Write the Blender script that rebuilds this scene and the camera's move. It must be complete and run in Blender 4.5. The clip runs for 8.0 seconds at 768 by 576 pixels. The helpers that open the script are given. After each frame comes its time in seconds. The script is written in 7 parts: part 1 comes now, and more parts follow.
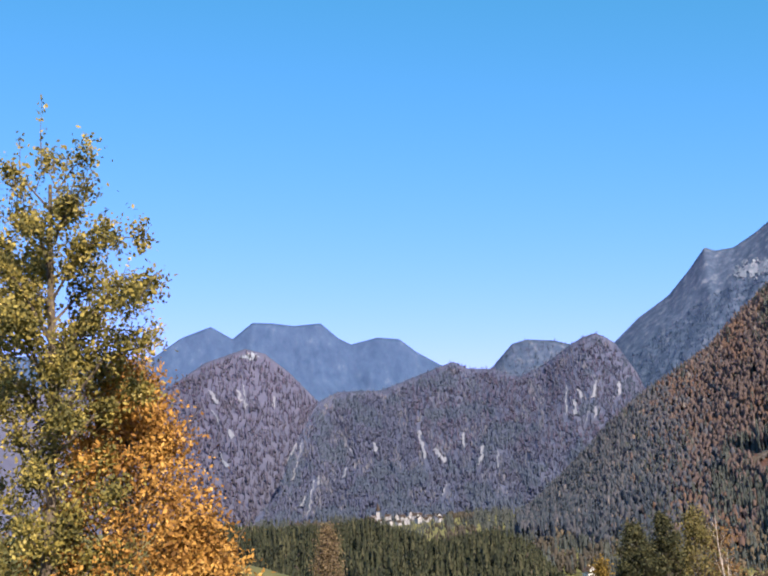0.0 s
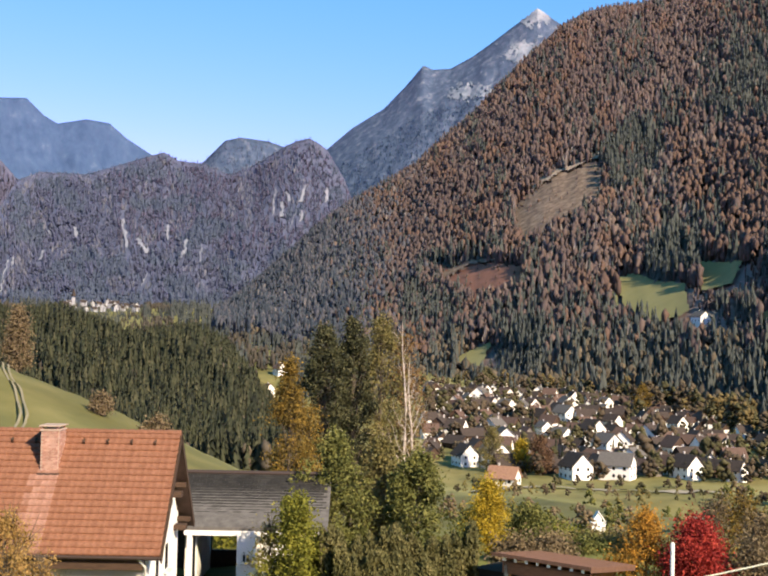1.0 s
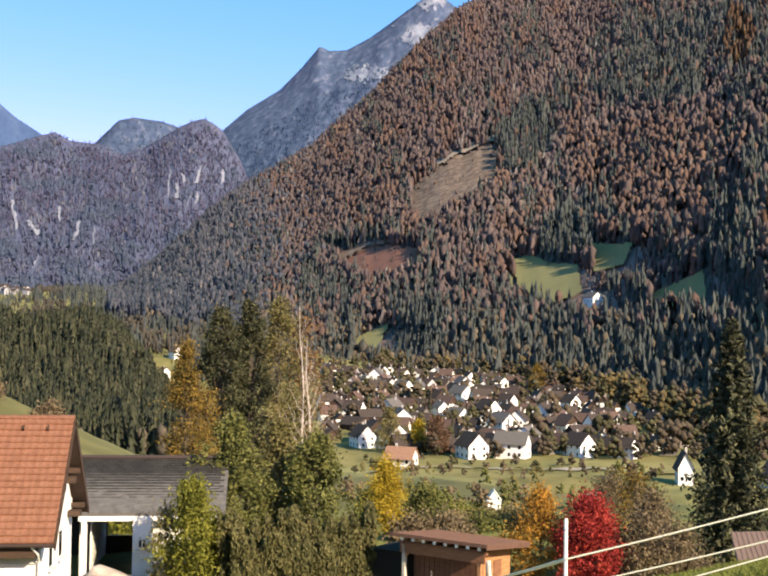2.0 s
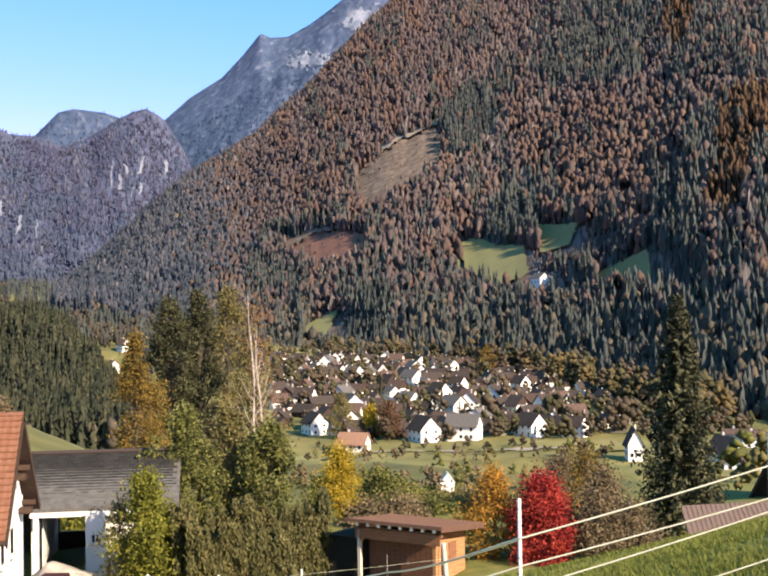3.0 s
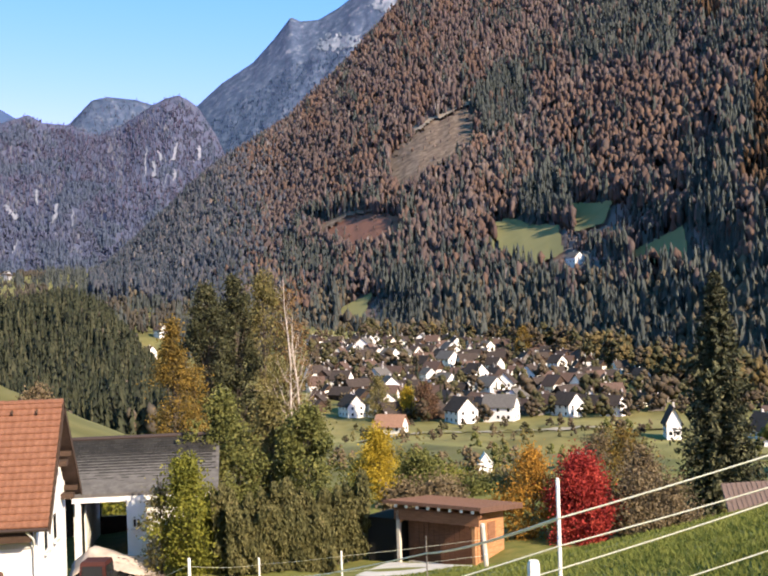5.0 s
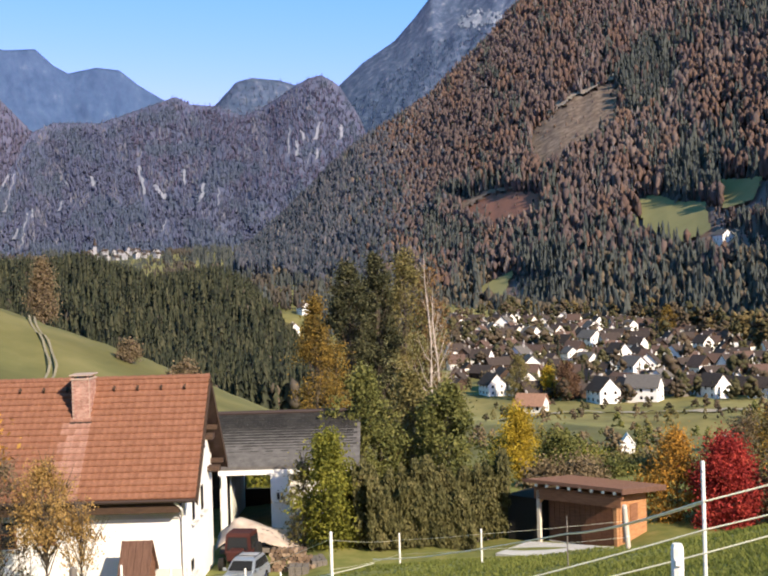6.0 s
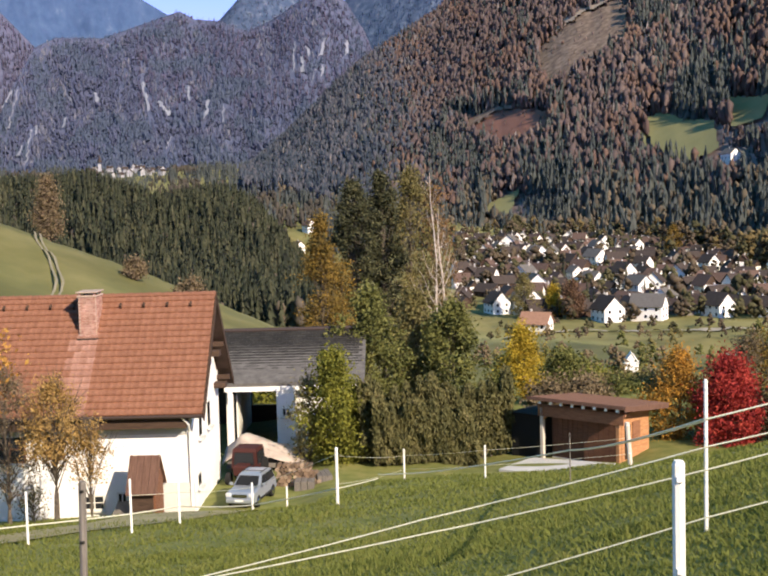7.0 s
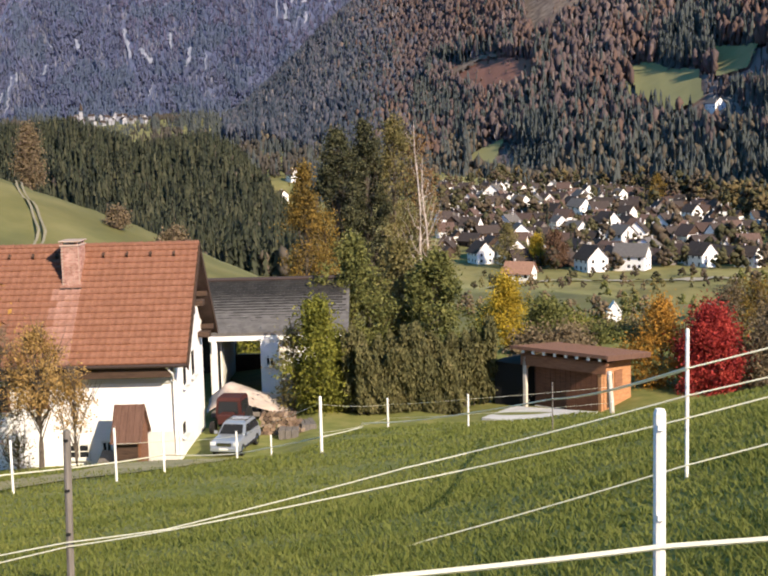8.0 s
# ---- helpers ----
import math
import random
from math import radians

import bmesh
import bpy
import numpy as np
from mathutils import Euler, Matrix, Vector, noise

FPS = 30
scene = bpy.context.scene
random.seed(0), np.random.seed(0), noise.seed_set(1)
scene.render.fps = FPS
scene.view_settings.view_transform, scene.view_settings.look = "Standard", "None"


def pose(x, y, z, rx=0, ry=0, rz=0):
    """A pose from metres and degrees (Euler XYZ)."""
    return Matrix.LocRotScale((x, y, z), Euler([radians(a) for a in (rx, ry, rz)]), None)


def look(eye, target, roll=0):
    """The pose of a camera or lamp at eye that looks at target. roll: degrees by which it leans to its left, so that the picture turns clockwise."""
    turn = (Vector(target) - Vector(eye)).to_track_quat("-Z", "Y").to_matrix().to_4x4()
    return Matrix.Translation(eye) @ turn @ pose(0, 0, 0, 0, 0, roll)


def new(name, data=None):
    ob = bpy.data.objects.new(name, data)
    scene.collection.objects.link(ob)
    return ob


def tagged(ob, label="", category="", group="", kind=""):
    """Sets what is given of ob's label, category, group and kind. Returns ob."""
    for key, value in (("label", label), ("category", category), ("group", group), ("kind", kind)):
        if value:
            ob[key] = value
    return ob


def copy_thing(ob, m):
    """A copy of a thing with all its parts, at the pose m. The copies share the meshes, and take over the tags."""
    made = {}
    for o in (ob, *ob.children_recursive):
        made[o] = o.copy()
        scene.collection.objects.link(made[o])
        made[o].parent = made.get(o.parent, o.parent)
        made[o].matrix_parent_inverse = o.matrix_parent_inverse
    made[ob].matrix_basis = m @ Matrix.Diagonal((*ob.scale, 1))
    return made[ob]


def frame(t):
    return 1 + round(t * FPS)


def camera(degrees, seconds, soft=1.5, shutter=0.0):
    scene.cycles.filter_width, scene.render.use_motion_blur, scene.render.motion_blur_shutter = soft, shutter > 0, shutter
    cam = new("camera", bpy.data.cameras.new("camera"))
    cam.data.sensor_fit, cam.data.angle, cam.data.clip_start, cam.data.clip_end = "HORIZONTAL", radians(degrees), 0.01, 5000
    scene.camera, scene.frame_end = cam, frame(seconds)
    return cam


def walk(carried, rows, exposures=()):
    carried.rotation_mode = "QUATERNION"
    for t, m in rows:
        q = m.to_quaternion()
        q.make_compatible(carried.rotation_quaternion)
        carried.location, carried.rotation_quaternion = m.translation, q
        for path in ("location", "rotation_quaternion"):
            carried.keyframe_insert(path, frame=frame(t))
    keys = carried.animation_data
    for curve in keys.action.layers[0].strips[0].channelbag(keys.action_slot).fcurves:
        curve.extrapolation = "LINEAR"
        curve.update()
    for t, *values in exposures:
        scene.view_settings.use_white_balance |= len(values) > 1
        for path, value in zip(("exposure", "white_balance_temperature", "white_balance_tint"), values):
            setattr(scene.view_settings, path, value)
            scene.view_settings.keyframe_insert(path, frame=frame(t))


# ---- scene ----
# camera and its walk: seconds, heading to the left, pitch up, lean, in degrees
cam = camera(35.49, 8.0, soft=2.2)
EYE = Vector((0, 0, 1.65))


def aim(yaw, pitch, lean):
    a, b = radians(yaw), radians(pitch)
    way = Vector((-math.sin(a) * math.cos(b), math.cos(a) * math.cos(b), math.sin(b)))
    return look(EYE, EYE + way * 100, lean)


walk(cam, [(t, aim(a, b, c)) for t, a, b, c in (
    (0.0, 13.1, 12.419, -2.563),
    (0.5, 3.809, 5.88, 0.344),
    (1.0, -0.646, 2.658, 1.15),
    (1.5, -3.237, 2.097, 1.125),
    (2.0, -5.566, 1.876, 0.764),
    (2.2, -6.459, 1.68, 0.53),
    (3.5, -8.622, 1.116, -1.451),
    (4.0, -8.694, 1.093, -2.12),
    (4.2, -8.629, 0.993, -2.15),
    (5.3, -4.03, 0.252, -1.708),
    (5.5, -2.073, 0.196, -1.682),
    (6.0, 0.368, -0.457, -1.684),
    (6.5, 0.754, -2.069, -1.412),
    (7.0, 0.735, -4.354, -1.511),
    (7.5, 0.479, -5.742, -1.699),
    (8.0, 0.021, -6.782, -1.402),
)], exposures=((0.0, 0.98, 6500, 9), (0.5, 0.94, 7000, 7), (1.0, 1.0, 7000, 8), (2.0, 1.12, 7000, 8.5), (3.5, 1.22, 6800, 10),
                      (4.2, 1.22, 6750, 10), (5.5, 1.0, 6650, 9.5), (6.0, 0.9, 6600, 9), (7.0, 0.86, 6500, 10), (8.0, 0.9, 6500, 10)))

# world and sun: clear autumn day, sun low behind the camera on its right
SUN_TURN, SUN_HEIGHT = 142.0, 30.5
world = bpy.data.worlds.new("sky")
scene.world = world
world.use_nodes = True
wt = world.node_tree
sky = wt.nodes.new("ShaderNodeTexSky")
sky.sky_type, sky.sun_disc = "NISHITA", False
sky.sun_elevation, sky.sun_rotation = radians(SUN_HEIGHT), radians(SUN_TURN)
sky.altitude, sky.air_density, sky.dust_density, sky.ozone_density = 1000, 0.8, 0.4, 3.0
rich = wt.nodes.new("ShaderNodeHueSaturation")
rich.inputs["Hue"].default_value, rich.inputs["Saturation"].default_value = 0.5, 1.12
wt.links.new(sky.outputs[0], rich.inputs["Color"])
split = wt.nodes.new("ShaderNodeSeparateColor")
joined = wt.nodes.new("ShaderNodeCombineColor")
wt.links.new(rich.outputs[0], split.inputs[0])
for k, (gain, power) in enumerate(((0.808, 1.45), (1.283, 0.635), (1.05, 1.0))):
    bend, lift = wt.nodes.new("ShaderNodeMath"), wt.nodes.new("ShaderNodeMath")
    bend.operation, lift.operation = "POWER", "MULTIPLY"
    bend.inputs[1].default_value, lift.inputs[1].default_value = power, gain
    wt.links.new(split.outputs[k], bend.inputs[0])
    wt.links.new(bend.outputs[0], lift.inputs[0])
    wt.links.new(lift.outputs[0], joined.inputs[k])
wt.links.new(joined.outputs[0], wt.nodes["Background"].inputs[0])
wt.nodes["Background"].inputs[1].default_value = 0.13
sun = new("sun", bpy.data.lights.new("sun", "SUN"))
sun.data.energy, sun.data.angle, sun.data.color = 5.0, radians(0.6), (1.0, 0.83, 0.635)
SUN_WAY = Vector((math.sin(radians(SUN_TURN)) * math.cos(radians(SUN_HEIGHT)),
                  math.cos(radians(SUN_TURN)) * math.cos(radians(SUN_HEIGHT)), math.sin(radians(SUN_HEIGHT))))
sun.matrix_world = look((0, 0, 60), Vector((0, 0, 60)) - SUN_WAY)

# ---- tools ----


def hash2(i, j, seed):
    n = (i * 374761393 + j * 668265263 + seed * 974711) & 0x7FFFFFFF
    n = ((n ^ (n >> 13)) * 1274126177) & 0x7FFFFFFF
    return ((n ^ (n >> 16)) & 0xFFFF) / 65535.0


def vnoise(x, y, seed=0):
    """Smooth noise from 0 to 1 on arrays."""
    x, y = np.asarray(x, float), np.asarray(y, float)
    i, j = np.floor(x).astype(np.int64), np.floor(y).astype(np.int64)
    u, v = x - i, y - j
    u, v = u * u * (3 - 2 * u), v * v * (3 - 2 * v)
    a = hash2(i, j, seed) * (1 - u) + hash2(i + 1, j, seed) * u
    b = hash2(i, j + 1, seed) * (1 - u) + hash2(i + 1, j + 1, seed) * u
    return a * (1 - v) + b * v


def fbm(x, y, seed=0, octaves=4):
    out, amp, total = 0, 1.0, 0.0
    for k in range(octaves):
        out = out + amp * vnoise(np.asarray(x) * 2**k, np.asarray(y) * 2**k, seed + k)
        total, amp = total + amp, amp * 0.5
    return out / total


def step(a, b, x):
    t = np.clip((np.asarray(x, float) - a) / (b - a), 0, 1)
    return t * t * (3 - 2 * t)


def raw_mesh(name, verts, faces, smooth=False):
    """A mesh from an array of points and an array of faces with equal corner counts."""
    verts, faces = np.asarray(verts, np.float32), np.asarray(faces, np.int32)
    me = bpy.data.meshes.new(name)
    me.vertices.add(len(verts))
    me.vertices.foreach_set("co", verts.ravel())
    k = faces.shape[1]
    me.loops.add(faces.size)
    me.loops.foreach_set("vertex_index", faces.ravel())
    me.polygons.add(len(faces))
    me.polygons.foreach_set("loop_start", np.arange(0, faces.size, k, dtype=np.int32))
    me.update(calc_edges=True)
    me.validate()
    if smooth:
        me.shade_smooth()
    return me


def part(name, bm, material, parent=None, label="", smooth=False):
    """Links a bmesh, or a mesh, as one object under a thing or a part."""
    if isinstance(bm, bpy.types.Mesh):
        me = bm
    else:
        me = bpy.data.meshes.new(name)
        bm.normal_update()
        bm.to_mesh(me)
        bm.free()
    if smooth:
        me.shade_smooth()
    if material and not me.materials:
        me.materials.append(material)
    ob = new(name, me)
    if parent:
        ob.parent = parent
    if label:
        ob["label"] = label
    return ob


def thing(name, m, label, category, group="", kind=""):
    ob = new(name)
    ob.matrix_basis = m
    return tagged(ob, label, category, group, kind)


def box(bm, x0, y0, z0, x1, y1, z1, bevel=0.0):
    vs = [bm.verts.new(p) for p in ((x0, y0, z0), (x1, y0, z0), (x1, y1, z0), (x0, y1, z0),
                                    (x0, y0, z1), (x1, y0, z1), (x1, y1, z1), (x0, y1, z1))]
    fs = [bm.faces.new([vs[i] for i in f]) for f in
          ((0, 3, 2, 1), (4, 5, 6, 7), (0, 1, 5, 4), (1, 2, 6, 5), (2, 3, 7, 6), (3, 0, 4, 7))]
    if bevel:
        edges = list({e for f in fs for e in f.edges})
        bmesh.ops.bevel(bm, geom=edges, offset=bevel, segments=1, affect="EDGES")
    return bm


def boxes(*rows, bevel=0.0):
    bm = bmesh.new()
    for r in rows:
        box(bm, *r, bevel=bevel)
    return bm


def slab(bm, corners, down):
    """A plate: four corners of its top, in order, and the way down to its underside."""
    top = [bm.verts.new(c) for c in corners]
    low = [bm.verts.new(Vector(c) + Vector(down)) for c in corners]
    bm.faces.new(top), bm.faces.new(low[::-1])
    n = len(top)
    for i in range(n):
        bm.faces.new((top[i], low[i], low[(i + 1) % n], top[(i + 1) % n]))
    return bm


def tube(bm, points, radii, sides=7):
    """A tapered round stem along points."""
    rings = []
    for k, (p, r) in enumerate(zip(points, radii)):
        p = Vector(p)
        way = Vector(points[min(k + 1, len(points) - 1)]) - Vector(points[max(k - 1, 0)])
        q = way.to_track_quat("Z", "Y").to_matrix()
        rings.append([bm.verts.new(p + q @ Vector((r * math.cos(a), r * math.sin(a), 0)))
                      for a in (2 * math.pi * i / sides for i in range(sides))])
    for a, b in zip(rings, rings[1:]):
        for i in range(sides):
            bm.faces.new((a[i], a[(i + 1) % sides], b[(i + 1) % sides], b[i]))
    bm.faces.new(rings[-1]), bm.faces.new(rings[0][::-1])
    return bm


def blade_rows(centres, sizes, stretch=1.0, up=0.0, seed=1):
    """Small four-cornered leaves at random turns: points and faces."""
    g = np.random.default_rng(seed)
    n = len(centres)
    a = g.normal(size=(n, 3))
    a[:, 2] += up * np.sign(a[:, 2])
    a /= np.linalg.norm(a, axis=1)[:, None]
    b = np.cross(a, g.normal(size=(n, 3)))
    b /= np.linalg.norm(b, axis=1)[:, None]
    s = np.asarray(sizes)[:, None]
    c = np.asarray(centres)
    verts = np.stack([c - a * s * stretch, c + b * s * 0.6, c + a * s * stretch, c - b * s * 0.6], 1).reshape(-1, 3)
    return verts, np.arange(4 * n).reshape(n, 4)

# ---- materials ----
def material(name, rough=0.8, metal=0.0):
    m = bpy.data.materials.new(name)
    m.use_nodes = True
    b = m.node_tree.nodes["Principled BSDF"]
    b.inputs["Roughness"].default_value, b.inputs["Metallic"].default_value = rough, metal
    b.inputs["Specular IOR Level"].default_value = 0.3
    return m, m.node_tree, b


def node(tree, kind, **values):
    n = tree.nodes.new(kind)
    for k, v in values.items():
        n.inputs[k].default_value = v
    return n


def ramp(tree, source, stops):
    r = tree.nodes.new("ShaderNodeValToRGB")
    e = r.color_ramp.elements
    while len(e) < len(stops):
        e.new(0.5)
    for k, (p, c) in enumerate(stops):
        e[k].position, e[k].color = p, (*c, 1)
    tree.links.new(source, r.inputs[0])
    return r.outputs[0]


def place(tree, scale=(1, 1, 1)):
    g = tree.nodes.new("ShaderNodeNewGeometry")
    v = tree.nodes.new("ShaderNodeVectorMath")
    v.operation = "MULTIPLY"
    v.inputs[1].default_value = scale
    tree.links.new(g.outputs["Position"], v.inputs[0])
    return v.outputs[0]


def cloud(tree, scale, detail=4.0, stretch=(1, 1, 1), rough=0.6):
    n = node(tree, "ShaderNodeTexNoise", Scale=scale, Detail=detail, Roughness=rough)
    tree.links.new(place(tree, stretch), n.inputs["Vector"])
    return n.outputs["Fac"]


def blend(tree, fac, a, b, mode="MIX"):
    n = tree.nodes.new("ShaderNodeMix")
    n.data_type, n.blend_type = "RGBA", mode
    for socket, v in ((n.inputs[0], fac), (n.inputs[6], a), (n.inputs[7], b)):
        if isinstance(v, bpy.types.NodeSocket):
            tree.links.new(v, socket)
        elif isinstance(v, tuple):
            socket.default_value = (*v, 1)
        else:
            socket.default_value = v
    return n.outputs[2]


def relief(tree, bsdf, source, strength=0.4, distance=0.02):
    b = node(tree, "ShaderNodeBump", Strength=strength, Distance=distance)
    tree.links.new(source, b.inputs["Height"])
    tree.links.new(b.outputs[0], bsdf.inputs["Normal"])


def speckled(name, stops, scale, rough=0.85, bump=0.0, distance=0.02, stretch=(1, 1, 1), detail=5.0, wide=None):
    """A surface whose colour runs through stops with fine noise, and darkens or shifts with a wide one."""
    m, t, b = material(name, rough)
    fine = cloud(t, scale, detail, stretch)
    col = ramp(t, fine, stops)
    if wide:
        w = ramp(t, cloud(t, wide[0], 3.0), ((0.35, (0, 0, 0)), (0.65, (1, 1, 1))))
        col = blend(t, w, col, wide[1], "MULTIPLY")
    t.links.new(col, b.inputs["Base Color"])
    if bump:
        relief(t, b, fine, bump, distance)
    return m


def island(name, stops, rough=0.8, through_light=0.0, fine=0.0):
    """Leaves, trees and pieces that differ one from another."""
    m, t, b = material(name, rough)
    g = t.nodes.new("ShaderNodeNewGeometry")
    pick = g.outputs["Random Per Island"]
    if through_light:
        clump = node(t, "ShaderNodeMapRange", **{"From Min": 0.3, "From Max": 0.7})
        t.links.new(cloud(t, 1.1, 5.0), clump.inputs[0])
        mix = node(t, "ShaderNodeMix", Factor=0.55)
        t.links.new(pick, mix.inputs[2])
        t.links.new(clump.outputs[0], mix.inputs[3])
        pick = mix.outputs[0]
    col = ramp(t, pick, stops)
    if fine:
        n = ramp(t, cloud(t, fine, 4.0), ((0.3, (0.45, 0.45, 0.45)), (0.7, (1.25, 1.25, 1.25))))
        col = blend(t, 1.0, col, n, "MULTIPLY")
    t.links.new(col, b.inputs["Base Color"])
    if through_light:
        tr = t.nodes.new("ShaderNodeBsdfTranslucent")
        mix = node(t, "ShaderNodeMixShader", Fac=through_light)
        t.links.new(col, tr.inputs[0])
        t.links.new(b.outputs[0], mix.inputs[1])
        t.links.new(tr.outputs[0], mix.inputs[2])
        t.links.new(mix.outputs[0], t.nodes["Material Output"].inputs[0])
    return m


def grove(name, stops, patch=0.006, share=0.5, rough=0.9, airy=0.33):
    """Woods whose trees differ little from one another and more from stand to stand."""
    m, t, b = material(name, rough)
    g = t.nodes.new("ShaderNodeNewGeometry")
    stand = node(t, "ShaderNodeMapRange", **{"From Min": 0.32, "From Max": 0.68})
    t.links.new(cloud(t, patch, 4.0), stand.inputs[0])
    mix = node(t, "ShaderNodeMix", Factor=share)
    t.links.new(g.outputs["Random Per Island"], mix.inputs[2])
    t.links.new(stand.outputs[0], mix.inputs[3])
    col = ramp(t, mix.outputs[0], stops)
    t.links.new(col, b.inputs["Base Color"])
    b.inputs["Specular IOR Level"].default_value = 0.1
    tr = t.nodes.new("ShaderNodeBsdfTranslucent")
    both = node(t, "ShaderNodeMixShader", Fac=airy)
    t.links.new(col, tr.inputs[0])
    t.links.new(b.outputs[0], both.inputs[1])
    t.links.new(tr.outputs[0], both.inputs[2])
    t.links.new(both.outputs[0], t.nodes["Material Output"].inputs[0])
    return m


def three(a, b, c):
    return ((0.0, a), (0.5, b), (1.0, c))


def meadow_grass():
    """Fresh green pasture, turning to olive hay meadow beyond the terrace."""
    m, t, b = material("meadow", 0.9)
    fine = cloud(t, 1.3, 5.0)
    near = ramp(t, fine, ((0.3, (0.118, 0.136, 0.032)), (0.5, (0.165, 0.18, 0.046)), (0.7, (0.235, 0.222, 0.075))))
    far = ramp(t, cloud(t, 0.06, 6.0), ((0.3, (0.085, 0.092, 0.032)), (0.5, (0.128, 0.13, 0.044)), (0.7, (0.185, 0.174, 0.068))))
    split = t.nodes.new("ShaderNodeSeparateXYZ")
    t.links.new(place(t), split.inputs[0])
    ran = node(t, "ShaderNodeMapRange", **{"From Min": 70.0, "From Max": 150.0})
    t.links.new(split.outputs[1], ran.inputs[0])
    col = blend(t, ran.outputs[0], near, far)
    # ground blends to a paler tone from 270 to 350 m out
    valley_tone = ramp(t, cloud(t, 0.03, 5.0), ((0.35, (0.125, 0.13, 0.046)), (0.5, (0.19, 0.184, 0.065)), (0.65, (0.255, 0.235, 0.094))))
    low = node(t, "ShaderNodeMapRange", **{"From Min": 270.0, "From Max": 350.0})
    t.links.new(split.outputs[1], low.inputs[0])
    col = blend(t, low.outputs[0], col, valley_tone)
    w = ramp(t, cloud(t, 0.014, 3.0), ((0.35, (0, 0, 0)), (0.65, (1, 1, 1))))
    t.links.new(blend(t, w, col, (0.84, 0.76, 0.68), "MULTIPLY"), b.inputs["Base Color"])
    relief(t, b, fine, 0.3, 0.03)
    return m


MEADOW = meadow_grass()
ALP = speckled("alpine_grass", three((0.15, 0.15, 0.065), (0.19, 0.185, 0.082), (0.235, 0.215, 0.105)), 0.05, 0.9)
CUT = speckled("felled_ground", ((0.3, (0.08, 0.055, 0.042)), (0.5, (0.15, 0.11, 0.082)), (0.7, (0.26, 0.2, 0.15))), 0.12, 0.95)
RUST = speckled("bracken", three((0.13, 0.062, 0.045), (0.18, 0.085, 0.06), (0.23, 0.12, 0.085)), 0.15, 0.95)
SINGLE_TREE = island("lone_spruce_needles", three((0.026, 0.031, 0.016), (0.058, 0.063, 0.031), (0.12, 0.116, 0.06)), fine=0.5)
# mixed wood greyed and blued, painting haze over the mountain's far end
HAZE_WOOD = grove("haze_grey_mixed_wood", ((0.1, (0.0753, 0.086, 0.11)), (0.5, (0.102, 0.107, 0.131)), (0.9, (0.134, 0.134, 0.153))))
PALE_CUT = speckled("pale_gravel", three((0.2, 0.165, 0.13), (0.28, 0.235, 0.19), (0.36, 0.31, 0.25)), 0.1, 0.95)
# far limestone tinted blue, aerial haze put into the rock colour
HAZE_PALE_ROCK = speckled("limestone", three((0.12, 0.139, 0.188), (0.188, 0.206, 0.255), (0.27, 0.285, 0.33)), 0.03, 0.9, stretch=(1, 1, 0.4))
# snow dimmed and blued along with the far rock, haze kept in its colour
HAZE_SNOW = speckled("snow", ((0.35, (0.07, 0.105, 0.16)), (0.5, (0.15, 0.185, 0.24)), (0.68, (0.27, 0.31, 0.36))), 0.012, 0.8)
# floor lightened and mauve, for the haze that lifts shade between trees
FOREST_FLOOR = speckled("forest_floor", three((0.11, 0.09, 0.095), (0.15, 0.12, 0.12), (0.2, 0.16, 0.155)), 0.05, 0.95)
# distant rock and woods carry aerial haze as a blue cast in their colours
HAZE_PURPLE = speckled("haze_purple_rock", ((0.3, (0.052, 0.068, 0.12)), (0.5, (0.068, 0.082, 0.138)), (0.65, (0.085, 0.096, 0.152)), (0.78, (0.13, 0.145, 0.2))), 0.03, 0.95, stretch=(1, 1, 0.5), wide=(0.004, (0.85, 0.92, 1.0)))
HAZE_BLUE = speckled("haze_blue_rock", ((0.36, (0.032, 0.067, 0.146)), (0.5, (0.041, 0.081, 0.167)), (0.62, (0.05, 0.093, 0.182)), (0.74, (0.08, 0.125, 0.212))), 0.03, 0.95, 0.35, 8.0, stretch=(1, 1, 0.5), detail=10.0)
BLUE_WOOD = grove("haze_blue_spruce", three((0.0432, 0.084, 0.174), (0.0528, 0.0984, 0.194), (0.066, 0.115, 0.216)))
HAZE_PEAK = speckled("haze_blue_high_rock", ((0.36, (0.032, 0.057, 0.108)), (0.5, (0.048, 0.077, 0.135)), (0.6, (0.07, 0.1, 0.16)), (0.72, (0.14, 0.17, 0.225))), 0.045, 0.95, 0.5, 7.0, stretch=(1, 1, 0.5), detail=10.0)
# needles greyed and blued, painting haze over the forest mountain
SPRUCE = grove("haze_grey_spruce_needles", three((0.0634, 0.0779, 0.0794), (0.0854, 0.0994, 0.0974), (0.114, 0.125, 0.116)))
DARK_SPRUCE = island("near_spruce_needles", three((0.0148, 0.0198, 0.0102), (0.0281, 0.0342, 0.0161), (0.0592, 0.0608, 0.0306)), fine=0.5)
# mauve-grey cast in the beech colour is painted haze
BEECH = grove("haze_grey_beech", ((0.1, (0.094, 0.0767, 0.0803)), (0.4, (0.12, 0.094, 0.0937)), (0.7, (0.15, 0.114, 0.108)), (0.95, (0.202, 0.161, 0.146))))
# spruces of the far end, with haze as a blue-grey cast in the colour
HAZE_SPRUCE = grove("haze_blue_needles", three((0.0522, 0.0703, 0.0966), (0.0684, 0.0874, 0.116), (0.0891, 0.108, 0.138)))
